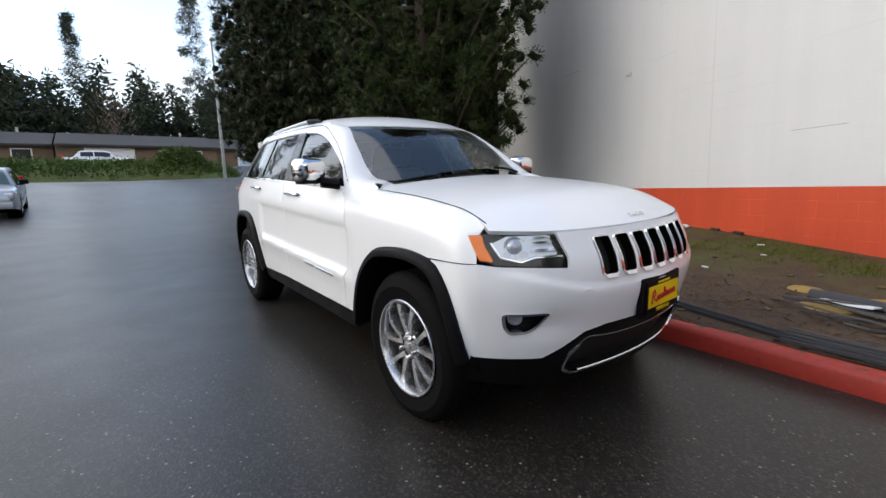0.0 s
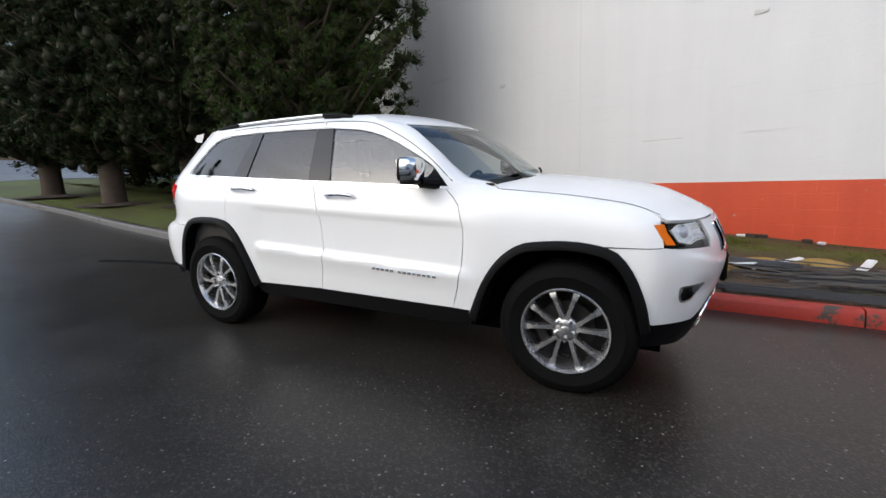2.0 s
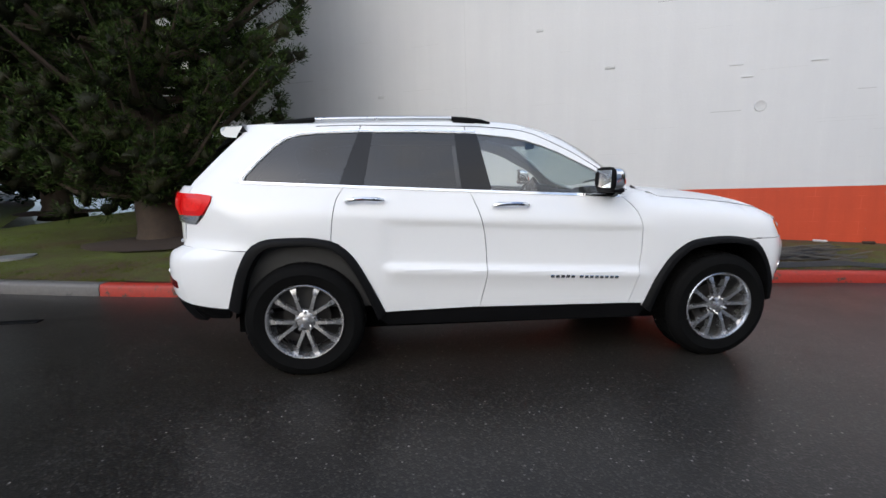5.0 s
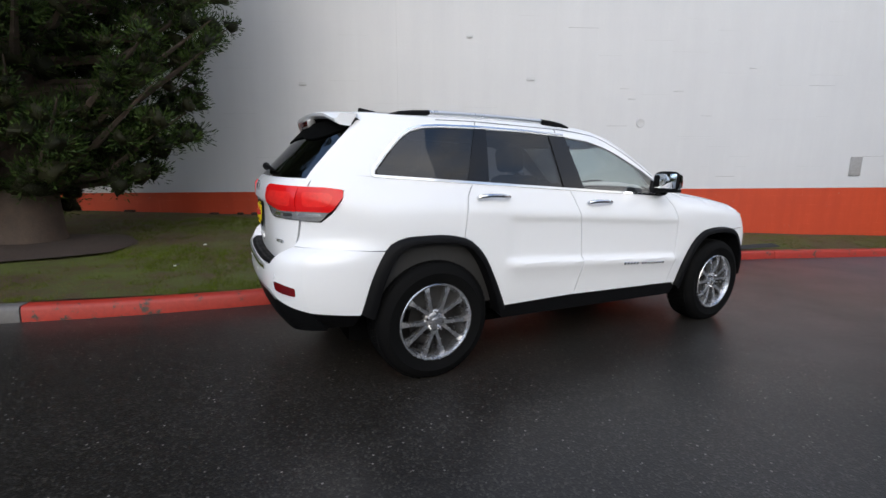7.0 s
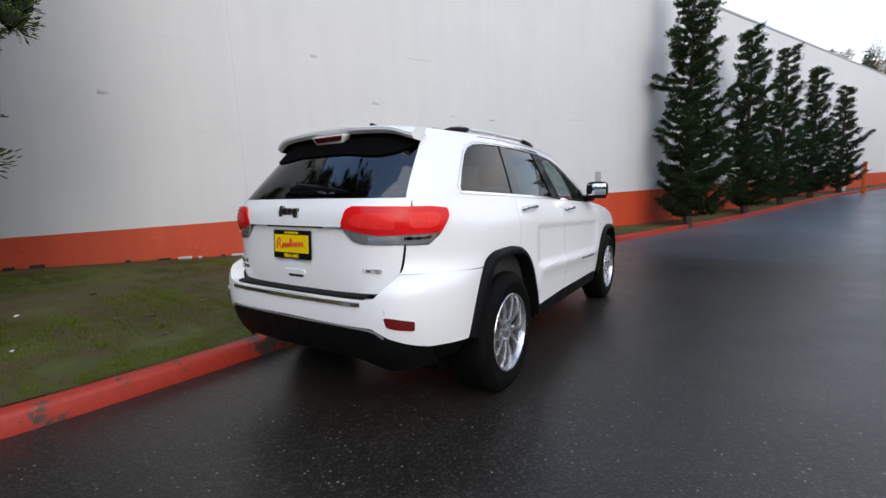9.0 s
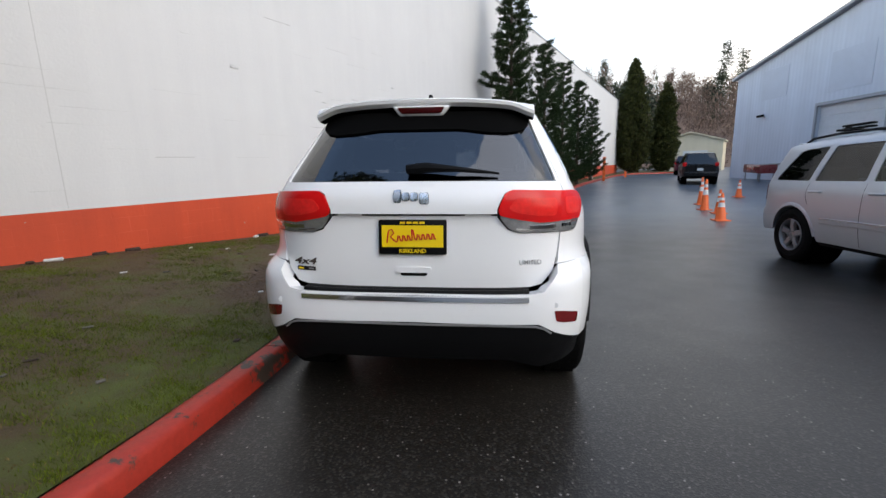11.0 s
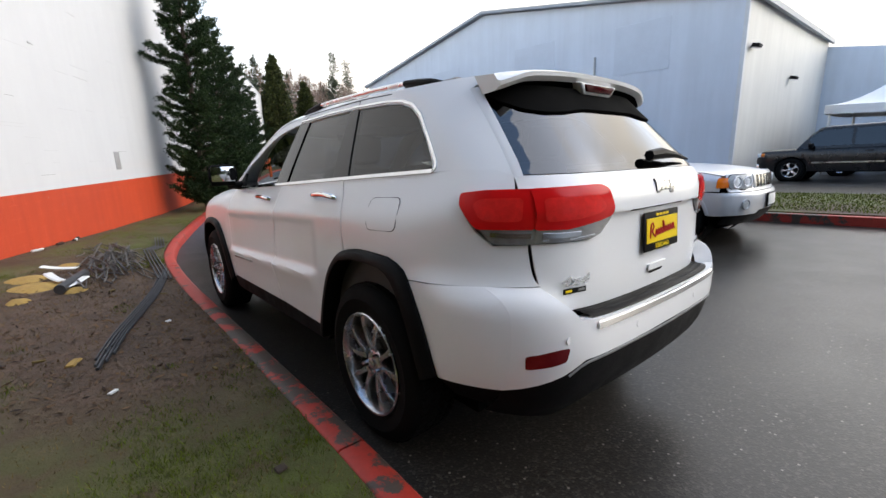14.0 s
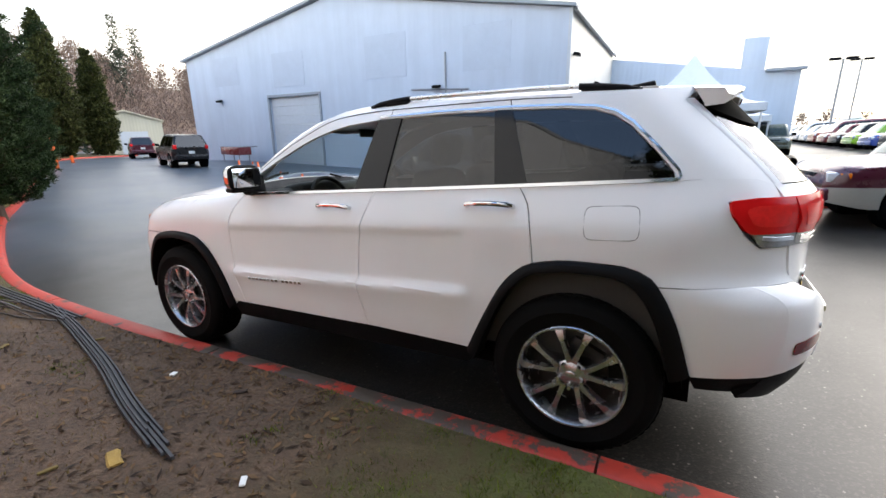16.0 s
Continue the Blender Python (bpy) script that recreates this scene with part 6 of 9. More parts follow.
rng = np.random.default_rng(7)
spots, straw, litter_v = [], [], []
near_kerb = [q for q in kerb_pts if -8.0 < q[0].x < 9.5]
beside = [q for q in near_kerb if -4.6 < q[0].x < 4.0]
for count in range(150000):
    p, nn = (beside if count % 3 else near_kerb)[int(rng.integers(len(beside) if count % 3 else len(near_kerb)))]
    d = 0.16 + rng.uniform(0, 1) ** 1.35 * 4.6
    w = p + nn * d + Vector((nn.y, -nn.x)) * rng.uniform(-0.16, 0.16)
    if wall_gap(w.x, w.y) < 0.04:
        continue
    clump = 0.30 + 0.85 * noise.noise((w.x * 0.9, w.y * 0.9, 1.0)) + 0.65 * noise.noise((w.x * 3.2, w.y * 3.2, 5.0)) + 0.25 * noise.noise((w.x * 11, w.y * 11, 2.0))
    m = mud_at(w.x, w.y, d)
    z = lawn_z(w.x, w.y, d)
    if rng.uniform() < clump * 1.25 - m * 1.2:
        for _ in range(3):
            spots.append((w.x + rng.normal(0, 0.012), w.y + rng.normal(0, 0.012), z))
    elif rng.uniform() < 0.18:
        straw.append((w.x, w.y, z))
    elif m > 0.35 and rng.uniform() < 0.10:
        litter_v.append((w.x, w.y, z))
tagged(blades("grass", spots, GRASS, 0.010, 0.030, 0.0022), "short uneven green grass on the verge", "grass", kind="stuff")
tagged(blades("dead_grass", straw, STRAW, 0.004, 0.022, 0.003), "scattered straw and dead grass on mud", "grass", kind="stuff")


def leaf_litter(spots, mat):
    """Flat scraps of dead leaf and twig lying on the mud."""
    rng = np.random.default_rng(17)
    s = np.asarray(spots, np.float32)
    a = rng.uniform(0, 2 * np.pi, len(s))
    u = np.stack([np.cos(a), np.sin(a), rng.normal(0, 0.25, len(s))], 1)
    w = np.stack([-np.sin(a), np.cos(a), rng.normal(0, 0.25, len(s))], 1)
    l, b = rng.uniform(0.008, 0.040, (len(s), 1)), rng.uniform(0.003, 0.012, (len(s), 1))
    s[:, 2] += 0.008
    v = np.empty((len(s) * 4, 3), np.float32)
    v[0::4], v[1::4], v[2::4], v[3::4] = s - u * l, s + w * b, s + u * l, s - w * b
    return fast_mesh("leaf_litter", v, np.arange(len(v)).reshape(-1, 4), mat)


tagged(leaf_litter(litter_v, DEAD_LEAF), "dead leaves and bits of twig on the mud", "leaf litter", kind="stuff")

# ---- the white wall and its building ----
WALL = Matrix.Translation((WALL_A.x, WALL_A.y, 0)) @ Matrix.Rotation(radians(-23.36), 4, "Z")
S0, S1, TOP, BAND = -6.2, 50.3, 7.5, 0.975


def setting_box(name, x0, x1, y0, y1, z0, z1, mat, m, label, category):
    bm = bmesh.new()
    add_box(bm, (x1 - x0, y1 - y0, z1 - z0), Matrix.Translation(((x0 + x1) / 2, (y0 + y1) / 2, (z0 + z1) / 2)), 0.004, 1)
    ob = part(name, bm, mat)
    ob.matrix_basis = m
    return tagged(ob, label, category, kind="structure")


setting_box("wall_north", S0, S1, 0.0, 0.3, BAND, TOP, WALL_WHITE, WALL, "tall white painted concrete block wall", "wall")
setting_box("wall_band", S0 - 0.003, S1 + 0.003, -0.004, 0.3, -1.2, BAND, WALL_ORANGE, WALL, "orange painted band along the wall's foot", "wall")
setting_box("wall_coping", S0 - 0.02, S1 + 0.02, -0.02, 0.34, TOP, TOP + 0.09, ROOF_EDGE, WALL, "grey metal coping on the wall", "trim")
setting_box("wall_end", S1 - 0.3, S1, 0.3, 14, -1.2, TOP, WALL_WHITE, WALL, "white painted end wall", "wall")
setting_box("wall_back", S0, S0 + 0.3, 0.3, 14, -1.2, TOP, WALL_WHITE, WALL, "white painted end wall", "wall")
setting_box("roof_slab", S0, S1, 0.3, 14, TOP - 0.3, TOP - 0.1, ROOF_EDGE, WALL, "flat grey roof", "roof")


def wall_mark(name, s, z, w, h, mat, label, thick=0.012, round_=0.4, tilt=0.0):
    bm = bmesh.new()
    add_box(bm, (w, thick, h), Matrix.Rotation(tilt, 4, "Y"), min(thick, h, w) * round_, 2)
    ob = part(name, bm, mat)
    ob.matrix_basis = WALL @ Matrix.Translation((s, -thick * 0.4, z))
    return tagged(ob, label, "wall fixture")


WALL_DAB = surface("plaster_dab", (0.62, 0.62, 0.615), 0.7, vary=0.1, scale=30, bump=0.6, bump_scale=60)
WALL_STAIN = surface("dull_grey_patch", (0.40, 0.39, 0.38), 0.7, vary=0.2, scale=25, bump=0.4, bump_scale=60)
for s, z, w, h in ((0.0, 3.01, 0.14, 0.06), (4.41, 3.14, 0.16, 0.06), (6.34, 2.98, 0.20, 0.02), (6.5, 2.78, 0.16, 0.025), (7.47, 2.94, 0.22, 0.02), (3.2, 3.9, 0.12, 0.05), (9.0, 3.4, 0.14, 0.03)):
    wall_mark("plaster_patch", s, z, w, h, WALL_DAB, "rough plaster dab on the white wall", 0.014)
bm = bmesh.new()
lathe(bm, [(0.0, 0.004), (0.055, 0.004), (0.072, 0.010), (0.085, 0.010), (0.092, 0.0)], seg=24)
ob = part("hole_cover", bm, WALL_DAB)
ob.matrix_basis = WALL @ Matrix.Translation((6.72, 0.0, 2.31)) @ Matrix.Rotation(radians(90), 4, "X")
tagged(ob, "round filled hole in the white wall", "wall fixture")
wall_mark("wall_plaque", 11.58, 1.43, 0.27, 0.40, WALL_STAIN, "faded grey sign plate on the white wall", 0.012, 0.2)
wall_mark("wall_seam", 1.80, 4.2, 0.008, 6.4, WALL_DAB, "upright control joint in the block wall", 0.003, 0.2)
for s, z, w in ((5.2, 2.05, 0.9), (3.4, 2.6, 0.7), (7.9, 2.0, 0.8), (2.6, 1.75, 0.5), (-1.6, 2.2, 0.6), (9.8, 2.4, 0.7), (0.6, 1.7, 0.5), (6.0, 3.6, 0.5), (8.6, 3.3, 0.6), (4.4, 4.3, 0.5)):
    wall_mark("wall_crack", s, z, w, 0.005, WALL_DAB, "thin level crack along a block joint", 0.002, 0.2, 0.0)
rng = np.random.default_rng(23)
for k in range(46):
    s, z, w = rng.uniform(-3.0, 13.0), 1.025 + 0.205 * int(rng.integers(1, 17)), rng.uniform(0.15, 0.8)
    wall_mark("wall_crack", s, z, w, 0.006, WALL_DAB if k % 6 else WALL_STAIN, "thin level crack along a block joint", 0.003, 0.2, 0.0)
rng = np.random.default_rng(21)
for k in range(26):
    s = rng.uniform(-3.5, 9.0)
    p = WALL_A + WALL_DIR * s
    gz = lawn_z(p.x, p.y)
    bm = bmesh.new()
    add_box(bm, (rng.uniform(0.05, 0.22), 0.05, rng.uniform(0.03, 0.07)), Matrix(), 0.012, 1)
    ob = part("concrete_chip", bm, MULCH if k % 3 else WALL_DAB)
    ob.matrix_basis = WALL @ Matrix.Translation((s, -0.06 - rng.uniform(0, 0.06), gz + 0.012)) @ Matrix.Rotation(rng.uniform(-0.4, 0.4), 4, "Z")
    tagged(ob, "flaked concrete chip at the wall's foot", "rubble", "rubble along the wall")

# ---- kerb stones ----
kerb = new("kerb")
tagged(kerb, "worn kerb, painted red beside the road", "kerb", kind="structure")
per = 10  # points in each stone
first = min(range(len(kerb_pts)), key=lambda i: abs(kerb_pts[i][0].x + 4.2)) % per
for i in ([0] if first else []) + list(range(first, len(kerb_pts) - 1, per)):
    seg_pts = kerb_pts[i:(first if i == 0 and first else i + per) + 1]
    if len(seg_pts) < 2:
        continue
    prof = [(0.0, -0.15), (0.0, 0.0), (0.008, 0.095), (0.018, 0.118), (0.035, 0.130), (0.13, 0.132), (0.148, 0.125), (0.152, 0.10), (0.152, -0.1)]
    v, f = [], []
    for k, (p, nn) in enumerate(seg_pts):
        t = Vector((nn.y, -nn.x))
        e = 0.006 if k == 0 else (-0.006 if k == len(seg_pts) - 1 else 0.0)
        j = 0.004 * noise.noise((p.x * 2, p.y * 2, 0))
        for a, h in prof:
            q = p + nn * (a + (j if h > 0.05 else 0)) + t * e
            v.append((q.x, q.y, road_z(p.x, p.y) + h + (j if h > 0.05 else 0)))
    m = len(prof)
    f = [[k * m + j, k * m + j + 1, (k + 1) * m + j + 1, (k + 1) * m + j] for k in range(len(seg_pts) - 1) for j in range(m - 1)] + [list(range(m)), list(range((len(seg_pts) - 1) * m, len(seg_pts) * m))[::-1]]
    red = seg_pts[0][0].x > -4.4
    link_mesh("kerb_stone", v, f, KERB_RED if red else KERB_GREY, kerb, "red painted kerb stone" if red else "bare grey kerb stone", sharp=60)


# ---- trees ----
def sprays(centres, dirs, per, length, width, spread, seed):
    """Leaf sprays as small diamonds round each centre, pointing roughly along dirs."""
    rng = np.random.default_rng(seed)
    c = np.repeat(np.asarray(centres, np.float32), per, 0)
    d = np.repeat(np.asarray(dirs, np.float32), per, 0)
    n = len(c)
    d = d + rng.normal(0, 0.75, (n, 3))
    d /= np.linalg.norm(d, axis=1, keepdims=True) + 1e-6
    c = c + rng.normal(0, 1, (n, 3)) * spread
    s = np.cross(d, rng.normal(0, 1, (n, 3)))
    s /= np.linalg.norm(s, axis=1, keepdims=True) + 1e-6
    L = length * rng.uniform(0.6, 1.3, (n, 1))
    Wd = width * rng.uniform(0.6, 1.3, (n, 1))
    v = np.empty((n * 4, 3), np.float32)
    v[0::4], v[1::4], v[2::4], v[3::4] = c, c + d * L * 0.5 + s * Wd, c + d * L, c + d * L * 0.5 - s * Wd
    return v, np.arange(n * 4).reshape(-1, 4)


def tufts(centres, radii, per, length, width, up, seed):
    """Rounded brushes of narrow needles: each starts inside a small uneven ball and points out of it, upwards and away from the stem."""
    rng = np.random.default_rng(seed)
    c = np.repeat(np.asarray(centres, np.float32), per, 0)
    r = np.repeat(np.asarray(radii, np.float32), per)[:, None]
    n = len(c)
    o = rng.normal(0, 1, (n, 3))
    o /= np.linalg.norm(o, axis=1, keepdims=True) + 1e-6
    out = c * np.array([1, 1, 0])
    out /= np.linalg.norm(out, axis=1, keepdims=True) + 1e-6
    p = c + o * r * rng.uniform(0.25, 1.0, (n, 1)) * np.array([1, 1, 0.8])
    d = o * 0.8 + out * 0.35 + rng.normal(0, 0.28, (n, 3)) + np.array([0, 0, up])
    d /= np.linalg.norm(d, axis=1, keepdims=True) + 1e-6
    s = np.cross(d, rng.normal(0, 1, (n, 3)))
    s /= np.linalg.norm(s, axis=1, keepdims=True) + 1e-6
    L = length * rng.uniform(0.6, 1.35, (n, 1))
    Wd = width * rng.uniform(0.6, 1.3, (n, 1))
    v = np.empty((n * 4, 3), np.float32)
    v[0::4], v[1::4], v[2::4], v[3::4] = p, p + d * L * 0.6 + s * Wd, p + d * L, p + d * L * 0.6 - s * Wd
    return v, np.arange(n * 4).reshape(-1, 4)


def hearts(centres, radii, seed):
    """A small uneven lump inside each tuft, so that the crown is dense; its dark colour paints the inner shade."""
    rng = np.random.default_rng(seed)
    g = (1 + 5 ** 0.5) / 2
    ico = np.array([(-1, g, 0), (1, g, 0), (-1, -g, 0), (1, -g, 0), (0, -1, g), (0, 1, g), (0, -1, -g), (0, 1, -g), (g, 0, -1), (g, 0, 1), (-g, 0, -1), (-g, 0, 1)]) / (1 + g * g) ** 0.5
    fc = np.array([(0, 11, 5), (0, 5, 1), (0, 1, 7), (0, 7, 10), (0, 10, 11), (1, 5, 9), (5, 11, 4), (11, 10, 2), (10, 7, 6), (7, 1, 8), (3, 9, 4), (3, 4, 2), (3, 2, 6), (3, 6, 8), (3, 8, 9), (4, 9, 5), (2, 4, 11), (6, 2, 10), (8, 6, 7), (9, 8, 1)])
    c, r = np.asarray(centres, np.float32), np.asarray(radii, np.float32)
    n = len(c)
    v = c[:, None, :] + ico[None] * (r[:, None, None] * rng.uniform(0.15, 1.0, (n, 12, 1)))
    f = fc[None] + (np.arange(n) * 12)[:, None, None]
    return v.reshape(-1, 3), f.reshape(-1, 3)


def conifer(name, x, y, z, height, radius, base, mat, label, clumps=700, per=60, clump_r=0.3, length=0.12, width=0.03, seed=0, rise=0.25, trunk_r=0.2, limbs=120, group="", taper=0.6, bias=1.3, ragged=0.2, oval=1.0, sag=0.08, inner=0.35, dense_in=0.6):
    """A tapered trunk, limbs that sag and sweep up, and a crown of many tufts set along them, with gaps between."""
    tree = empty(name, Matrix.Translation((x, y, z)), label, "tree", group)
    rng = np.random.default_rng(seed)
    bm = bmesh.new()
    add_tube(bm, [(0, 0, -0.2), (0.03, 0, 0.15), (0, 0.02, height * 0.3), (0.04, 0, height * 0.65), (0, 0, height * 0.97)], [trunk_r * 1.5, trunk_r * 1.1, trunk_r * 0.8, trunk_r * 0.45, 0.015], 10)
    bl = bmesh.new()
    cs, rs = [], []
    shape = lambda t: (1 - t) ** taper * (1 - math.exp(-(t + 0.10) * 9)) * 1.05
    total = sum(shape((k + 0.5) / limbs) + 0.15 for k in range(limbs))
    for k in range(limbs):
        t = ((k + rng.uniform(0, 1)) / limbs) ** bias
        a = k * 2.399 + rng.uniform(-0.3, 0.3)
        r = radius * shape(t) * rng.uniform(1 - ragged * 1.5, 1 + ragged * 0.7)
        zz = base + (height - base) * t
        tipv = Vector((math.cos(a) * r, math.sin(a) * r * oval, zz + rise * r))
        start = Vector((0, 0, max(base * 0.7, zz - 0.1 * r)))
        mid = start.lerp(tipv, 0.55) + Vector((0, 0, -sag * r - 0.5 * rise * r * 0.5))
        if r > 0.25:
            add_tube(bl, [start, mid, tipv], [trunk_r * 0.28 * (1 - 0.6 * t), trunk_r * 0.15, 0.006], 5, False)
        m = max(2, int(clumps / total * (shape(t) + 0.15)))
        for i in range(m):
            u = inner + (1 - inner) * ((i + rng.uniform(0, 1)) / m) ** 0.75
            c = start.lerp(mid, u / 0.55) if u < 0.55 else mid.lerp(tipv, (u - 0.55) / 0.45)
            rc = clump_r * rng.uniform(0.65, 1.25) * (0.55 + 0.45 * min(1.0, r / (0.5 * radius))) * (1.1 - 0.35 * u)
            cs.append(tuple(c + Vector(rng.normal(0, 1, 3)) * rc * 0.75))
            rs.append(rc)
    part("trunk", bm, BARK, tree, "rough brown trunk")
    tagged(part("branchwork", bl, BARK, tree), "thin brown limbs", kind="stuff")
    v, f = tufts(cs, rs, per, length, width, 0.25 + rise * 0.6, seed + 1)
    fast_mesh("crown", v, f, mat, tree)
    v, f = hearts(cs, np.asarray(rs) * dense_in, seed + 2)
    tagged(fast_mesh("inner_crown", v, f, INNER, tree), "dark inner foliage with the crown's shade painted in", kind="stuff")
    return tree


def base_z(x, y):
    p, nn = kerb_near(x, y)
    d = (Vector((x, y)) - p).dot(nn)
    return lawn_z(x, y, d) if d > 0 else road_z(x, y)


for k, (x, y, h, r, b, mt, lab) in enumerate(((-4.75, 3.9, 13.5, 2.95, 0.85, FIR_LIGHT, "large dense green conifer beside the white wall"), (-10.8, 5.3, 15.0, 2.75, 1.5, FIR, "tall dark dense conifer on the lawn"),
                                              (-13.4, 4.4, 15.5, 2.65, 1.5, FIR, "tall dark dense conifer on the lawn"), (-17.4, 4.5, 14.5, 2.5, 1.3, FIR, "tall dark dense conifer on the lawn"), (-15.5, 8.5, 13.0, 2.8, 0.7, FIR, "tall dark dense conifer on the lawn"), (-9.3, 8.2, 13.0, 2.6, 0.7, FIR, "tall dark dense conifer on the lawn"))):
    near = k == 0
    conifer("conifer", x, y, base_z(x, y), h, r, b, mt, lab, 2400 if near else (1600 if k < 4 else 800), 125 if near else (62 if k < 4 else 45), 0.24 if near else 0.32, 0.075 if near else 0.115, 0.0078 if near else 0.013, 11 + k, 0.30, 0.30, 230, "conifers on the lawn", 0.5, 1.35, 0.10, 0.72 if near else 1.0, 0.08, 0.22, 0.85)
    bm = bmesh.new()
    lathe(bm, [(0.0, 0.07), (0.5, 0.045), (0.85, 0.012), (1.0, -0.04)], seg=24)
    for v in bm.verts:
        q = 1 + 0.35 * noise.noise((v.co.x * 1.7 + x, v.co.y * 1.7 + y, 0.0))
        v.co.x *= q * 1.1
        v.co.y *= q
    mu = part("mulch_ring", bm, MULCH)
    mu.location = (x, y, base_z(x, y))
    tagged(mu, "ring of dark bark mulch round a trunk", "mulch")


def juniper(x, y, z, height, radius, seed, arms, label):
    """A ragged wind-blown conifer: a bent stem, upswept arms of unequal length and side twigs set with short needles, with gaps between."""
    tree = empty("juniper", Matrix.Translation((x, y, z)), label, "tree", "junipers along the wall")
    rng = np.random.default_rng(seed)
    bm, bl = bmesh.new(), bmesh.new()
    add_tube(bm, [(0, 0, -0.2), (0.05, 0.02, 0.3), (-0.05, 0.04, height * 0.35), (0.06, -0.02, height * 0.7), (0, 0, height)], [0.14, 0.11, 0.08, 0.045, 0.01], 8)
    cs, ds = [], []

    def brush(a, b, step, spread):
        n = max(2, int((b - a).length / step))
        way = (b - a).normalized()
        for i in range(n):
            q = a.lerp(b, (i + 0.5) / n)
            cs.append(tuple(q + Vector(rng.normal(0, spread, 3))))
            ds.append(tuple(way * 0.9 + Vector((0, 0, 0.35))))
    for k in range(arms):
        t = ((k + rng.uniform(0, 1)) / arms) ** 1.25
        ang = k * 2.399 + rng.uniform(-0.4, 0.4)
        long_arm = 1.45 if rng.uniform() < 0.24 and t > 0.25 else 1.0
        r = radius * (1.02 - t) ** 0.55 * min(1.0, 0.75 + 2.2 * t) * rng.uniform(0.40, 1.0) * long_arm
        if math.sin(ang) > 0:
            r *= 0.75
        way = Vector((math.cos(ang), math.sin(ang), 0))
        z0 = 0.25 + (height - 0.3) * t
        start = Vector((0, 0, z0))
        mid = start + way * r * 0.6 + Vector((0, 0, 0.10 * r))
        tip = start + way * r + Vector((0, 0, r * rng.uniform(0.28, 0.62)))
        add_tube(bl, [start, mid, tip], [0.03 * (1.1 - t), 0.018 * (1.1 - t) + 0.004, 0.004], 5, False)
        m = max(3, int(r / 0.13))
        for i in range(m):
            u = 0.16 + 0.84 * (i + 0.5) / m
            q = start.lerp(mid, u / 0.6) if u < 0.6 else mid.lerp(tip, (u - 0.6) / 0.4)
            for s_ in (1, -1):
                twig = (way * 0.75 + Vector((-way.y, way.x, 0)) * s_ * rng.uniform(0.5, 1.0) + Vector((0, 0, rng.uniform(-0.05, 0.35)))).normalized() * rng.uniform(0.14, 0.36) * (1.15 - 0.55 * u)
                brush(q, q + twig, 0.030, 0.022)
        brush(mid, tip, 0.03, 0.015)
        brush(start + way * 0.1, mid, 0.05, 0.02)
    part("trunk", bm, BARK, tree, "thin brown trunk")
    tagged(part("branchwork", bl, BARK, tree), "thin brown limbs", kind="stuff")
    v, f = sprays(cs, ds, 10, 0.080, 0.0115, 0.028, seed + 1)
    fast_mesh("crown", v, f, FIR, tree)
    return tree


for k, (s, off, h, r, arms) in enumerate(((14.6, 1.15, 8.0, 1.55, 150), (18.9, 1.1, 6.6, 1.4, 105), (22.6, 1.0, 6.4, 1.25, 85), (26.2, 1.0, 5.9, 1.2, 90), (30.5, 1.0, 5.4, 1.1, 70))):
    p = WALL_A + WALL_DIR * s - WALL_N * off
    juniper(p.x, p.y, base_z(p.x, p.y), h, r, 40 + k, arms, "ragged dark juniper with upswept branches by the wall")
for k, (x, y) in enumerate(((-7.6, 10.5), (-11.8, 11.8), (-18.6, 8.0), (-20.5, 11.5))):
    conifer("conifer", x, y, base_z(x, y), 10.0 + k % 2, 2.9, 0.3, FIR, "dark dense conifer at the back of the lawn", 550, 45, 0.42, 0.18, 0.036, 90 + k, 0.30, 0.24, 110, "conifers on the lawn", 0.5, 1.3, 0.14)
for k, (x, y, h, r) in enumerate(((44.6, -15.6, 11.4, 2.0), (46.0, -19.4, 9.2, 1.4))):
    conifer("cypress", x, y, road_z(x, y), h, r, 0.2, CYPRESS, "tall clipped columnar cypress at the road's bend", 1300, 34, 0.30, 0.22, 0.06, 60 + k, 0.9, 0.2, 170, "cypresses at the bend", 0.72, 1.1, 0.06)
# ---- other vehicles ----
def outward(m, centre=(0, 0, 0.7)):
    """Turn a sheet's faces away from a centre."""
    v, f = m
    s = 0.0
    for q in f:
        a, b, c = (Vector(v[i]) for i in q[:3])
        s += (b - a).cross(c - a).dot(a - Vector(centre))
    return (v, f) if s > 0 else (v, [list(q)[::-1] for q in f])


def loft(rows):
    n = len(rows[0])
    return [v for r in rows for v in r], [[i * n + j, i * n + j + 1, (i + 1) * n + j + 1, (i + 1) * n + j] for i in range(len(rows) - 1) for j in range(n - 1)]


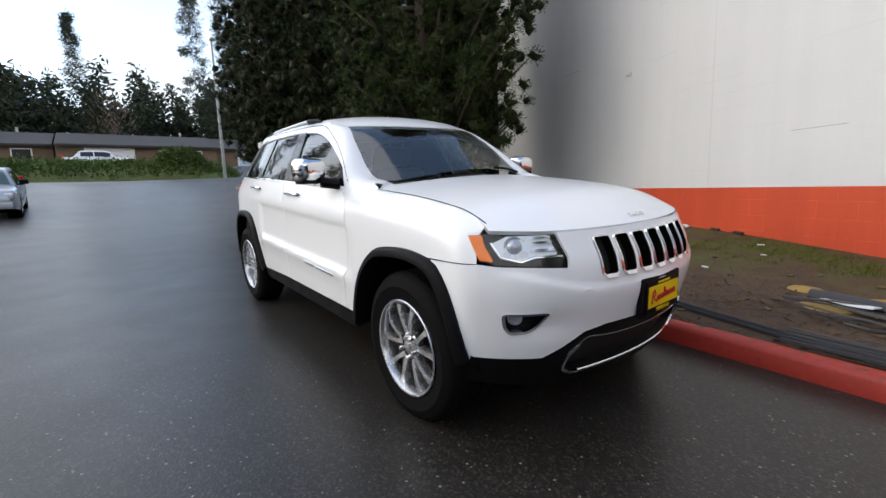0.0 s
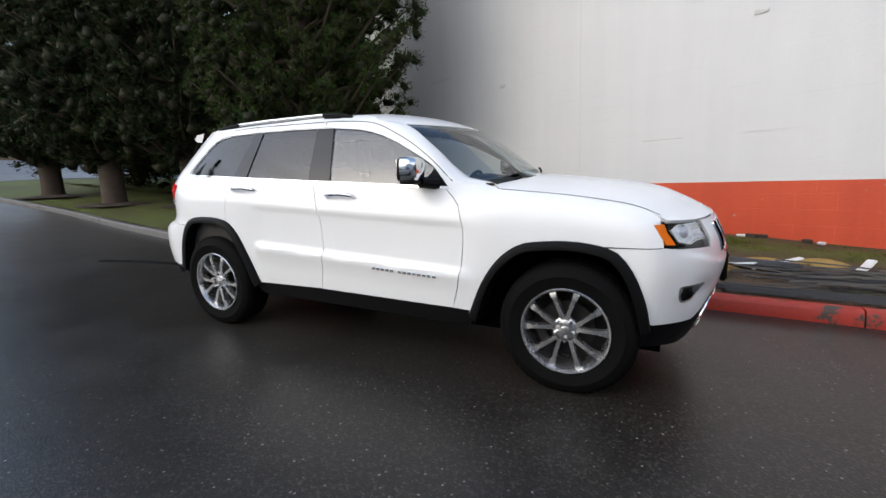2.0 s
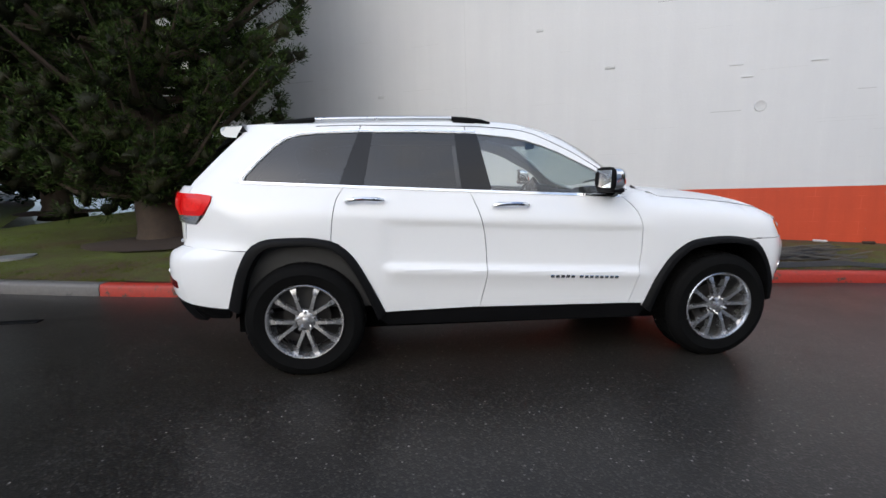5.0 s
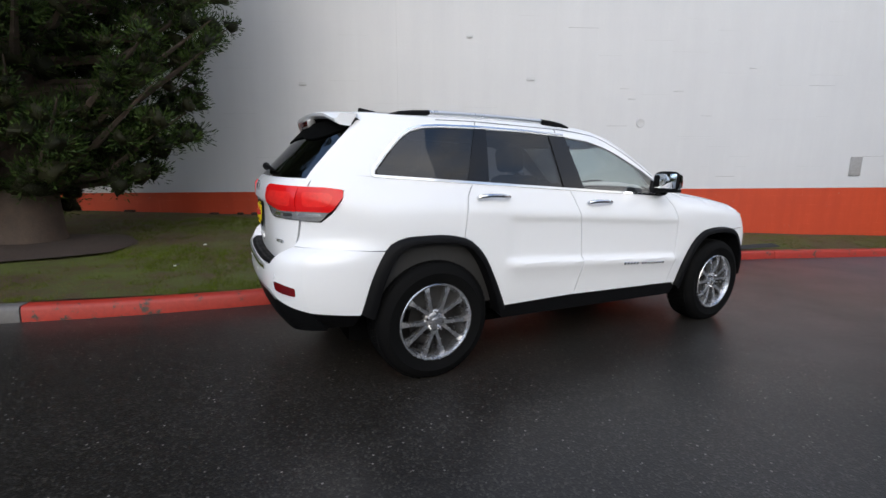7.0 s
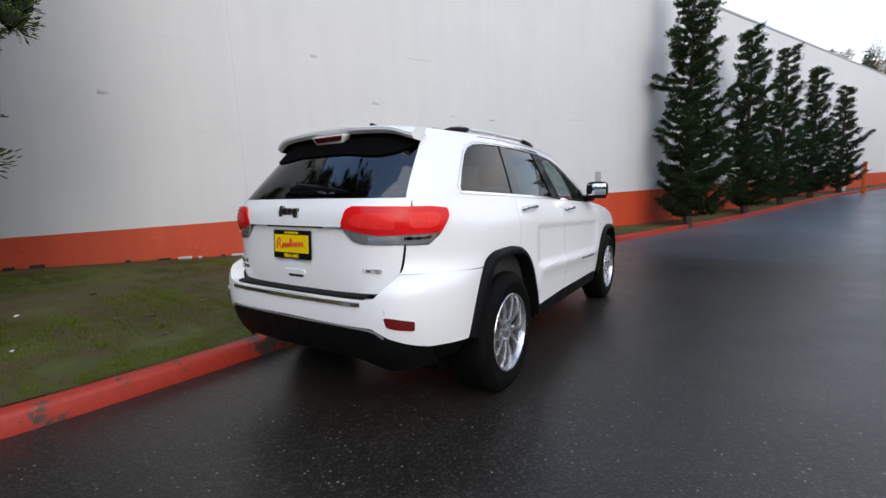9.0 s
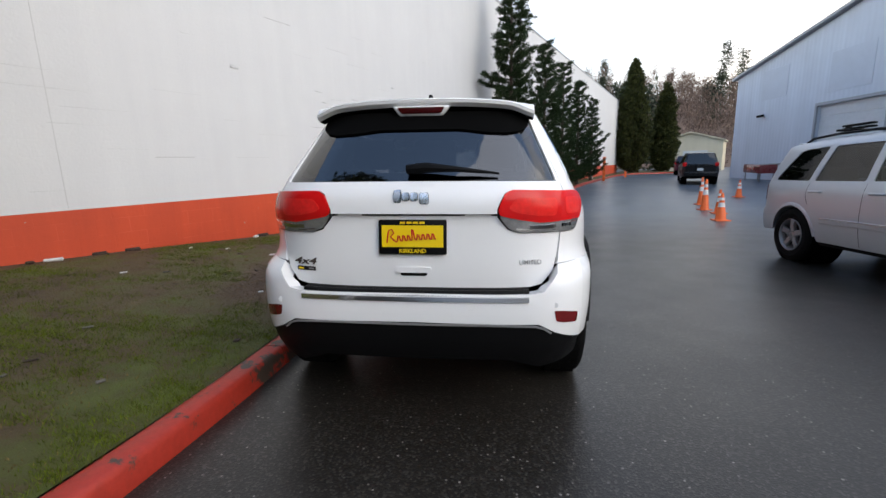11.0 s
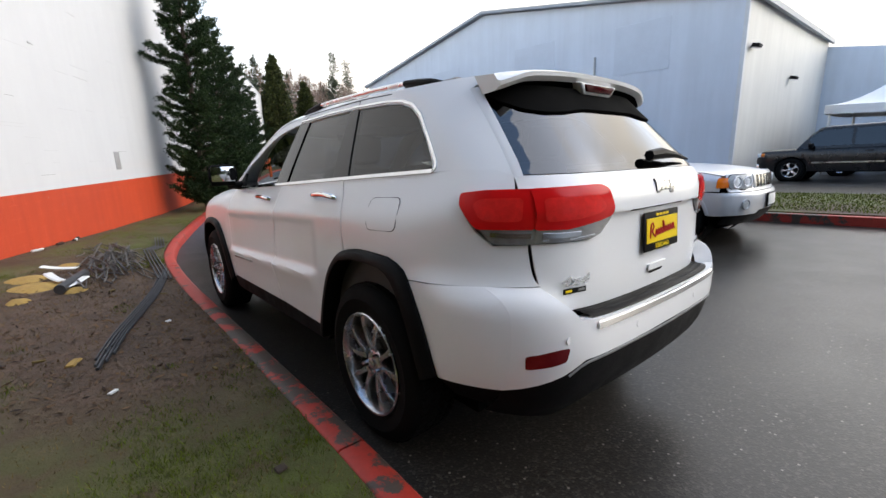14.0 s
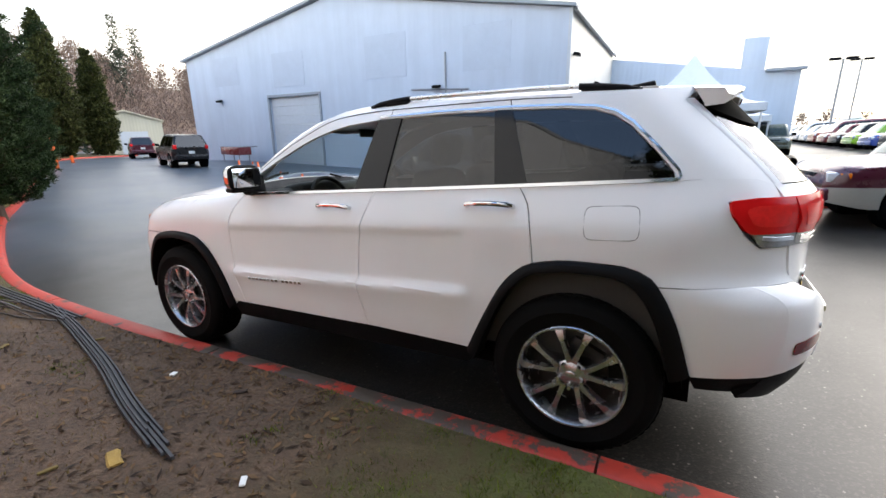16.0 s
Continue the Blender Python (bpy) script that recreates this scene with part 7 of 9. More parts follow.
def vehicle(name, m, label, paint, L=4.6, W=1.8, H=1.7, belt=1.0, hood_z0=0.98, hood_len=1.15, trunk_len=0.0, wheelbase=2.75, wheel_r=0.36, clear=0.32, glass_mat=None, lower=None, detail=False,
            style="five", rear_lamp=(1.0, 0.18), rake=0.45, rear_rake=0.22, flares=None, lamps=True):
    """A parked car, nose along +x: shaped body, glasshouse with its panes, wheels, lamps, mirrors."""
    car = empty(name, m, label, "car")
    gm = glass_mat or TINT
    h, w = L / 2, W / 2
    arch = wheel_r * 1.16
    xa = (wheelbase / 2 + 0.02, -wheelbase / 2 + 0.02)
    xs = sorted(set([-h + L * k / 46 for k in range(47)]))

    def top_of(x):
        z = belt
        if x > h - hood_len:
            t = (x - (h - hood_len)) / hood_len
            z = belt - (belt - hood_z0) * t - 0.20 * max(0, t - 0.82) ** 2 / 0.0324
        elif trunk_len and x < -h + trunk_len:
            t = (-h + trunk_len - x) / trunk_len
            z = belt - 0.03 * t - 0.14 * max(0, t - 0.8) ** 2 / 0.04
        return z

    def half(x):
        e = abs(x) / h
        return w * (1 - 0.02 * e * e - 0.20 * max(0, e - 0.86) ** 2 / 0.0196)

    def low_of(x):
        z = clear + 0.10 * max(0, abs(x) / h - 0.8) / 0.2
        for a in xa:
            d = abs(x - a)
            if d < arch:
                z = max(z, wheel_r + math.sqrt(arch * arch - d * d))
        return z
    fine = sorted(set(xs + [a + arch * math.cos(math.pi * k / 14) for a in xa for k in range(15)]))
    rows = []
    for x in fine:
        y, zt, zb = half(x), top_of(x), low_of(x)
        zb = min(zb, zt - 0.08)
        mid = max(zb + 0.01, min(zt - 0.06, 0.70 * belt))
        rows.append([(x, 0, zt + 0.02), (x, y * 0.6, zt + 0.012), (x, y * 0.86, zt - 0.012), (x, y * 0.95, zt - 0.05), (x, y * 0.985, zt - 0.12 if zt - 0.12 > mid else mid + 0.004), (x, y, mid), (x, y * 0.985, zb + (mid - zb) * 0.3), (x, y * 0.96, zb)])
    half_mesh = loft(rows)
    # nose and tail caps
    v, f = list(half_mesh[0]), [list(q) for q in half_mesh[1]]
    for row, flip_ in ((0, 1), (len(rows) - 1, -1)):
        i0 = len(v)
        r = rows[row]
        v += [(p[0], 0, p[2]) for p in r]
        for j in range(1, 7):
            q = [row * 8 + j, row * 8 + j + 1, i0 + j + 1, i0 + j]
            f.append(q if flip_ < 0 else q[::-1])
    hm = (v, f)
    link_mesh("body", *joined(hm, mirrored(hm)), paint, car, sharp=40)
    if lower:
        rows2 = []
        for x in fine:
            y, zb = half(x), low_of(x)
            zz = max(zb + 0.02, min(belt * 0.62, top_of(x) - 0.1))
            rows2.append([(x, y + 0.006, zz), (x, y + 0.014, (zz + zb) / 2), (x, y * 0.99, zb - 0.002)])
        lm = loft(rows2)
        link_mesh("lower_body", *joined(lm, mirrored(lm)), lower, car, sharp=40)
    # glasshouse
    x_ws, x_rs = h - hood_len + 0.05, -h + (trunk_len if trunk_len else 0.04)
    top_y = w * 0.72
    xr0, xr1 = x_ws - rake * (H - belt) / 0.6 * 1.25, x_rs + rear_rake * (H - belt) / 0.6 * (1.0 if not trunk_len else 2.3)
    prof = [(x_ws, belt, w * 0.90), (x_ws + (xr0 - x_ws) * 0.55, belt + (H - belt) * 0.60, w * 0.80), (xr0, H - 0.03, top_y), (xr0 - 0.25, H, top_y), ((xr0 + xr1) / 2, H + 0.015, top_y), (xr1 + 0.2, H, top_y), (xr1, H - 0.03, top_y), (x_rs + (xr1 - x_rs) * 0.5, belt + (H - belt) * 0.5, w * 0.83), (x_rs, belt, w * 0.90)]
    rows = []
    for x, z, y in prof:
        rows.append([(x, 0, z + 0.012), (x, y * 0.8, z + 0.005), (x, y * 0.95, z - 0.015), (x, y, z - 0.05 if z > belt + 0.06 else z - 0.02)])
    rm = loft(rows)
    link_mesh("roof", *joined(rm, mirrored(rm)), paint, car, sharp=50)
    side_line = [r[3] for r in rows]

    def side_at(x, t):
        """A point on the cabin's side: t runs from the belt to the roof's edge."""
        for (a, b) in zip(side_line, side_line[1:]):
            if b[0] <= x <= a[0]:
                k = (a[0] - x) / max(1e-6, a[0] - b[0])
                yt, zt = a[1] + (b[1] - a[1]) * k, a[2] + (b[2] - a[2]) * k
                return Vector((x, w * 0.93 + (yt - w * 0.93) * t, belt - 0.03 + (zt - belt + 0.03) * t))
        return Vector((x, w * 0.93, belt))
    nx = 24
    rows = [[side_at(x_ws - 0.02 - (x_ws - x_rs - 0.04) * k / nx, t) for t in (0, 0.35, 0.7, 1.0)] for k in range(nx + 1)]
    cm = loft(rows)
    link_mesh("cabin_side", *joined(cm, mirrored(cm)), paint, car)
    splits = [x_ws - 0.30, x_ws - 0.30 - (x_ws - x_rs) * 0.30, x_ws - 0.30 - (x_ws - x_rs) * 0.56, x_rs + 0.30]
    if trunk_len:
        splits = [x_ws - 0.30, (x_ws + x_rs) / 2 - 0.05, x_rs + 0.42]
    for a, b in zip(splits, splits[1:]):
        rows = []
        for k in range(7):
            x = a - 0.04 - (a - b - 0.08) * k / 6
            lo, hi = 0.13, 0.90
            rows.append([side_at(x, lo) + Vector((0, 0.008, 0)), side_at(x, (lo + hi) / 2) + Vector((0, 0.008, 0)), side_at(x, hi) + Vector((0, 0.008, 0))])
        both("side_window", outward(loft(rows), (0, 0.2, 1.2)), gm, car, "dark side window")
    for (p0, p1), nm in (((prof[0], prof[2]), "windscreen"), ((prof[8], prof[6]), "rear_window")):
        mid = prof[1] if nm == "windscreen" else prof[7]
        o = 0.012 if nm == "windscreen" else -0.012
        rows = [[(p[0] + o, yy * p[2] * 0.86, p[1] + 0.022 - 0.01 * yy * yy) for yy in (-1, -0.5, 0, 0.5, 1)] for p in ((p0[0] + (mid[0] - p0[0]) * 0.08, p0[1] + (mid[1] - p0[1]) * 0.10, p0[2]), mid, (p1[0] + (mid[0] - p1[0]) * 0.1, p1[1] + (mid[1] - p1[1]) * 0.12, p1[2]))]
        link_mesh(nm, *outward(loft(rows), (0, 0, 1.0)), gm if nm != "windscreen" else GLASS_DARK, car)
    box_part("cabin_block", (x_ws - x_rs - 0.9, W * 0.7, (H - belt) * 0.55), Matrix.Translation(((x_ws + x_rs) / 2 - 0.1, 0, belt + 0.08)), CABIN, car, bevel=0.05)
    box_part("underbody", (L * 0.9, W * 0.75, 0.2), Matrix.Translation((0, 0, clear + 0.06)), LINER, car)
    for a in xa:
        for s in (1, -1):
            bm = bmesh.new()
            add_cyl(bm, arch, arch, 0.3, Matrix.Translation((a, s * (w - 0.20), wheel_r)) @ Matrix.Rotation(radians(90), 4, "X"), 24)
            part("wheel_housing", bm, LINER, car)
            R = Matrix.Rotation(radians(-90 * s), 4, "X")
            if detail:
                make_wheel("wheel", car, Matrix.Translation((a, s * (w - 0.115), wheel_r)) @ R, style, (RUBBER, ALLOY, DARK_METAL, CHROME), wheel_r, wheel_r * 0.62, 0.22)
            else:
                wh = new("wheel")
                wh.parent, wh.matrix_basis = car, Matrix.Translation((a, s * (w - 0.12), wheel_r)) @ R
                bm = bmesh.new()
                lathe(bm, [(0.0, -0.1), (wheel_r, -0.1), (wheel_r, 0.07), (wheel_r - 0.03, 0.1), (wheel_r * 0.64, 0.1), (wheel_r * 0.62, 0.085)], seg=24)
                part("tyre", bm, RUBBER, wh)
                bm = bmesh.new()
                lathe(bm, [(wheel_r * 0.63, 0.095), (wheel_r * 0.56, 0.085), (wheel_r * 0.5, 0.055), (wheel_r * 0.2, 0.075), (0.0, 0.085)], seg=20)
                part("rim", bm, ALLOY, wh)
    if lamps:
        zl, hl = rear_lamp
        for s in (1, -1):
            box_part("tail_lamp", (0.16, 0.17, hl), pose(-h + 0.075, s * (w - 0.16), zl, 0, 0, s * 16), RED_LENS, car, "red tail lamp", bevel=0.02)
            box_part("headlamp", (0.16, 0.30, 0.15), pose(h - 0.135, s * (w - 0.26), hood_z0 - 0.15, 0, 0, -s * 14), LAMP_SILVER, car, "clear headlamp", bevel=0.035)
            box_part("turn_signal", (0.14, 0.06, 0.13), pose(h - 0.22, s * (w - 0.085), hood_z0 - 0.15, 0, 0, -s * 30), AMBER, car, "amber turn signal", bevel=0.02)
            mi = new("door_mirror")
            mi.parent = car
            box_part("housing", (0.13, 0.22, 0.15), Matrix.Translation((x_ws - 0.42, s * (w + 0.09), belt + 0.10)), TRIM, mi, bevel=0.04)
            box_part("mirror_arm", (0.08, 0.16, 0.05), Matrix.Translation((x_ws - 0.38, s * (w - 0.02), belt + 0.03)), TRIM, mi, bevel=0.015)
            for dx in (0.20, -0.80):
                box_part("door_handle", (0.20, 0.03, 0.032), Matrix.Translation((dx + (x_ws + x_rs) / 2 - 0.15, s * (w + 0.004), belt - 0.13)), paint, car, bevel=0.01)
                ribbon([(dx + (x_ws + x_rs) / 2 - 0.32, belt - 0.04), (dx + (x_ws + x_rs) / 2 - 0.32, clear + 0.20)], (lambda s_: (lambda u, z, d=0.0: Vector((u, s_ * (half(u) * (1.0 if z < 0.75 * belt else 0.99) + 0.003 + d), z))))(s), 0.008, 0.001, car, "door_seam", LINER)
            ribbon([(xa[1] + arch + 0.05 + (wheelbase - 2 * arch - 0.1) * k / 8, clear + 0.26 * belt) for k in range(9)], (lambda s_: (lambda u, z, d=0.0: Vector((u, s_ * (half(u) + 0.002 + d), z))))(s), 0.07, 0.016, car, "side_moulding", flares or paint)
        box_part("front_bumper", (0.16, W * 0.86, 0.20), Matrix.Translation((h - 0.06, 0, clear + 0.20)), flares or paint, car, bevel=0.05, seg=3)
        box_part("rear_bumper", (0.16, W * 0.88, 0.22), Matrix.Translation((-h + 0.05, 0, clear + 0.24)), flares or paint, car, bevel=0.05, seg=3)
        box_part("rear_plate", (0.01, 0.30, 0.15), Matrix.Translation((-h - 0.012, 0, clear + 0.48)), WHITE_PLASTIC, car, bevel=0.003)
        box_part("grille", (0.04, W * 0.40, 0.13), pose(h - 0.03, 0, hood_z0 - 0.17, 0, -6, 0), GLOSS_BLACK, car, bevel=0.02)
    return car


def stand(x, y, yaw):
    """A pose on the ground, tilted with its slope."""
    e = 1.2
    c, s = math.cos(radians(yaw)), math.sin(radians(yaw))
    n = Vector((-(road_z(x + e, y) - road_z(x - e, y)) / (2 * e), -(road_z(x, y + e) - road_z(x, y - e)) / (2 * e), 1)).normalized()
    f = Vector((c, s, 0))
    f = (f - n * f.dot(n)).normalized()
    l = n.cross(f)
    return Matrix(((f.x, l.x, n.x, x), (f.y, l.y, n.y, y), (f.z, l.z, n.z, road_z(x, y)), (0, 0, 0, 1)))


def silver_suv(m):
    """The older silver SUV, nose along +x: skin cut from smooth surfaces, framed windows, slotted grille, roof rack."""
    car = empty("suv", m, "older silver SUV with a black roof rack", "car")
    P = SILVER
    Yb = curve1d([(0.28, 0.85), (0.40, 0.890), (0.55, 0.915), (0.72, 0.925), (0.90, 0.918), (1.00, 0.908), (1.07, 0.885), (1.12, 0.862), (1.30, 0.800), (1.50, 0.725), (1.60, 0.680), (1.66, 0.630), (1.70, 0.54)])
    XF = curve1d([(0.26, 2.12), (0.34, 2.20), (0.45, 2.275), (0.58, 2.30), (0.70, 2.295), (0.745, 2.262), (0.77, 2.235), (0.85, 2.230), (0.96, 2.205), (1.00, 2.175), (1.06, 2.10), (1.2, 1.9)])
    XR = curve1d([(0.30, -2.16), (0.42, -2.24), (0.60, -2.265), (0.70, -2.255), (0.73, -2.215), (0.90, -2.215), (1.06, -2.205), (1.20, -2.150), (1.40, -2.065), (1.60, -1.965), (1.70, -1.90)])
    ZH = curve1d([(0.7, 1.15), (1.0, 1.125), (1.4, 1.098), (1.8, 1.055), (2.0, 1.020), (2.12, 0.99), (2.20, 0.95)])
    ZT = curve1d([(-2.1, 1.640), (-1.9, 1.672), (-1.5, 1.700), (-0.9, 1.715), (-0.3, 1.705), (0.0, 1.672), (0.22, 1.600), (0.45, 1.475), (0.70, 1.325), (1.05, 1.105)])
    plan_f = lambda y: 0.22 * y * y + 0.30 * y ** 6
    plan_r = lambda y: 0.05 * y * y + 0.42 * y ** 8
    hz = lambda x, y: ZH(x + 0.5 * plan_f(y)) - 0.045 * (y / 0.8) ** 2
    tz = lambda x, y: ZT(x + 0.14 * (y / 0.66) ** 2 * smooth(-0.3, 0.4, x)) - 0.035 * (y / 0.62) ** 2 - 0.015 * (y / 0.62) ** 6

    def sy(x, z):
        y = Yb(z) - 0.03 * smooth(0.9, 2.1, x) - 0.03 * smooth(-1.2, -2.2, x)
        if x > 0.9:
            y = min(y, y * (1 - smooth(0.9, 1.1, x)) + (0.895 - 0.9 * max(0.0, z - (hz(x, 0.80) - 0.10)) ** 1.5 * 4) * smooth(0.9, 1.1, x))
        for x_end, v in ((1.3, XF(z) - x), (-1.5, x - XR(z))):
            if (x > x_end) == (x_end > 0):
                c = inverse(plan_f if x_end > 0 else plan_r, max(v, 0))
                lo, hi = min(y, c), max(y, c)
                y = lo - 0.012 * math.log(1 + math.exp(-(hi - lo) / 0.012))
        return y
    sd = normal_offset(lambda x, z: Vector((x, sy(x, z), z)))
    fr = normal_offset(lambda y, z: Vector((XF(z) - plan_f(abs(y)), y, z)))
    rr = normal_offset(lambda y, z: Vector((XR(z) + plan_r(abs(y)), y, z)))
    hd = normal_offset(lambda x, y: Vector((x, y, hz(x, y))))
    tp = normal_offset(lambda x, y: Vector((x, y, tz(x, y))))

    def edge(x):
        lo, hi = 0.35, 0.92
        for _ in range(26):
            y = (lo + hi) / 2
            lo, hi = (y, hi) if sy(x, tz(x, y)) > y else (lo, y)
        return y
    xw, ra, wr = 1.39, 0.445, 0.375
    arc = lambda cx, a0, a1, r=ra, n=16: [(cx + r * math.cos(radians(a0 + (a1 - a0) * k / n)), wr + r * math.sin(radians(a0 + (a1 - a0) * k / n))) for k in range(n + 1)]
    belt = lambda x: 1.095 - 0.008 * x
    bl = lambda a, b, n=12: [(a + (b - a) * k / n, belt(a + (b - a) * k / n)) for k in range(n + 1)]
    yl = 0.80
    xj = lambda z: XF(z) - plan_f(yl)
    xk = lambda z: XR(z) + plan_r(yl)
    hood_line = [(1.0 + 0.085 * k, hz(1.0 + 0.085 * k, 0.80)) for k in range(11)]
    # lower sides, one panel for each, with doors marked by their seams
    low = bl(-2.12, 0.93) + hood_line + [(1.93, 0.97), (1.95, 0.76)] + arc(xw, 58, 178) + [(0.93, 0.34), (-0.93, 0.34)] + arc(-xw, 2, 128) + [(-2.02, 0.735), (-2.145, 0.735), (-2.14, 0.9)]
    both("body_side", panel_mesh(low, sd, 0.035), P, car)
    for cx, a0, a1 in ((xw, 8, 176), (-xw, 4, 172)):
        both("wheel_arch_trim", flare_on(sd, arc(cx, a0, a1, ra + 0.012), arc(cx, a0, a1, ra - 0.035), 0.012, 0.12), P, car)
    top = [(x, tz(x, edge(x))) for x in [-1.88 + 0.1 * k for k in range(29)] if x < 0.95]
    back = [(XR(z) + plan_r(0.70 - (z - 1.1) * 0.28), z) for z in (1.12, 1.2, 1.3, 1.4, 1.5, 1.58)]
    wf = fillet([(0.70, 1.130), (0.42, 1.345), (0.20, 1.490), (0.06, 1.545), (-0.22, 1.572), (-0.215, 1.125)], 0.025)
    wb = fillet([(-0.31, 1.125), (-0.315, 1.575), (-1.00, 1.570), (-1.10, 1.125)], 0.03)
    wq = fillet([(-1.20, 1.125), (-1.105, 1.567), (-1.50, 1.550), (-1.62, 1.525), (-1.90, 1.165), (-1.89, 1.135)], 0.03)
    both("cabin_side", panel_mesh(bl(0.93, -2.12) + back + top, sd, 0.035, holes=[wf, wb, wq]), P, car)
    for nm, w, g, lab in (("front_side_window", wf, GLASS_DARK, "clear glass side window"), ("rear_side_window", wb, TINT, "dark tinted side window"), ("quarter_window", wq, TINT, "dark tinted quarter window")):
        both(nm, panel_mesh(shrink(w, -0.004), sd, 0.04, -0.010, 0.004), g, car, lab)
    # roof, windscreen and its pillars
    re_ = [(x, edge(x) - 0.001) for x in [-1.88 + 0.1 * k for k in range(21)]]
    ws_top = lambda y: 0.20 - 0.10 * (y / 0.6) ** 2
    link_mesh("roof_panel", *panel_mesh([(x, -y) for x, y in re_] + [(ws_top(y), y) for y in [-0.585 + 0.117 * k for k in range(11)]] + re_[::-1], tp, 0.06, 0.0, 0.02), P, car)
    pil = [0.10 + 0.085 * k for k in range(10)]
    ins = [(x, edge(x) - 0.06) for x in pil]
    link_mesh("windscreen", *panel_mesh([(ws_top(y), y) for y in [0.56 - 0.112 * k for k in range(11)]] + [(x, -y) for x, y in ins[1:]] + [(0.98, -0.5), (1.03, 0.0), (0.98, 0.5)] + ins[:0:-1], tp, 0.05, -0.004, 0.006), GLASS, car, "clear glass windscreen")
    both("front_pillar", panel_mesh([(x, edge(x)) for x in pil] + ins[::-1], tp, 0.03, 0.001, 0.01), P, car)
    for s in (1, -1):
        bm = bmesh.new()
        add_tube(bm, [tp(0.97 - 0.06 * t, s * 0.25 - 0.1 + 0.42 * (t - 0.5), 0.014) for t in (0, 0.25, 0.5, 0.75, 1)], 0.009, 6)
        part("wiper", bm, TRIM, car)
    hf = [(XF(0.985) - plan_f(abs(y)) - 0.004, y) for y in [0.78 - 0.065 * k for k in range(25)]]
    link_mesh("hood", *panel_mesh(hf + [(1.9 - 0.1 * k, -0.80) for k in range(10)] + [(1.06 - 0.09 * (y / 0.75) ** 2, y) for y in [-0.72 + 0.144 * k for k in range(11)]] + [(1.0 + 0.1 * k, 0.80) for k in range(10)], hd, 0.05, 0.0, 0.02), P, car)
    box_part("cowl", (0.16, 1.35, 0.03), pose(1.02, 0, 1.075, 0, 8, 0), TRIM, car, bevel=0.01)
    # nose
    link_mesh("nose_panel", *panel_mesh([(-yl, 0.745), (yl, 0.745), (yl, 0.975), (0.4, 0.988), (-0.4, 0.988), (-yl, 0.975)], fr, 0.04, 0.0, 0.02), P, car)
    gr = fillet([(-0.40, 0.965), (0.40, 0.965), (0.385, 0.765), (-0.385, 0.765)], 0.03)
    link_mesh("grille_surround", *panel_mesh(gr, fr, 0.03, 0.012, 0.014), SILVER, car, "silver grille surround")
    for k in range(7):
        c = (k - 3) * 0.104
        link_mesh("grille_slot", *panel_mesh(fillet([(c - 0.036, 0.945), (c + 0.036, 0.945), (c + 0.034, 0.785), (c - 0.034, 0.785)], 0.014), fr, 0.03, 0.0145, 0.0), GLOSS_BLACK, car)
        for e_ in (-1, 1):
            ribbon([(c + e_ * 0.041, 0.945), (c + e_ * 0.039, 0.785)], fr, 0.008, 0.020, car, "grille_bar", CHROME)
    for s in (1, -1):
        lamp = new("headlamp")
        lamp.parent = car
        q = (lambda p: p) if s > 0 else (lambda p: [(-a, b) for a, b in p])
        lp = q(fillet([(0.44, 0.785), (0.62, 0.760), (0.775, 0.785), (0.795, 0.90), (0.76, 0.965), (0.45, 0.962)], 0.035))
        link_mesh("lamp_rim", *panel_mesh(shrink(lp, -0.010), fr, 0.04, 0.004, 0.01), GLOSS_BLACK, lamp)
        link_mesh("reflector", *panel_mesh(lp, fr, 0.04, 0.007, 0.01), LAMP_CLOUDY, lamp, "clouded clear headlamp")
        for u, rad in ((0.695, 0.070), (0.535, 0.062)):
            bm = bmesh.new()
            lathe(bm, [(rad + 0.010, 0.0), (rad + 0.006, 0.014), (rad, 0.014), (rad * 0.8, 0.004), (rad * 0.4, 0.010), (0.0, 0.012)], Matrix.Translation(fr(s * u, 0.868, 0.006)) @ Matrix.Rotation(radians(s * 22), 4, "Z") @ Matrix.Rotation(radians(90), 4, "Y"), 22)
            part("lamp", bm, LAMP_SILVER, lamp)
        sf = (lambda s_: (lambda u, v, d=0.0: Vector((sd(u, v, d).x, s_ * sd(u, v, d).y, sd(u, v, d).z))))(s)
        link_mesh("turn_signal", *panel_mesh(fillet([(1.905, 0.80), (2.025, 0.80), (2.02, 0.93), (1.915, 0.93)], 0.02), sf, 0.03, 0.006, 0.006), AMBER, car, "amber turn signal")
        bm = bmesh.new()
        lathe(bm, [(0.072, -0.02), (0.070, 0.012), (0.058, 0.014), (0.050, 0.0), (0.0, 0.006)], Matrix.Translation(fr(s * 0.63, 0.575, 0.004)) @ Matrix.Rotation(radians(s * 20), 4, "Z") @ Matrix.Rotation(radians(90), 4, "Y"), 22)
        part("fog_lamp", bm, LAMP_CLOUDY, car, "round fog lamp")
        tl = fillet([(-2.135, 0.84), (-2.02, 0.85), (-2.03, 1.07), (-2.135, 1.075)], 0.02)
        link_mesh("tail_lamp", *panel_mesh(tl, sf, 0.03, 0.006, 0.008), RED_DEEP, car, "red tail lamp")
        link_mesh("tail_lamp", *panel_mesh(q(fillet([(0.64, 0.84), (0.79, 0.84), (0.78, 1.075), (0.64, 1.075)], 0.02)), rr, 0.03, 0.006, 0.008), RED_DEEP, car, "red tail lamp")
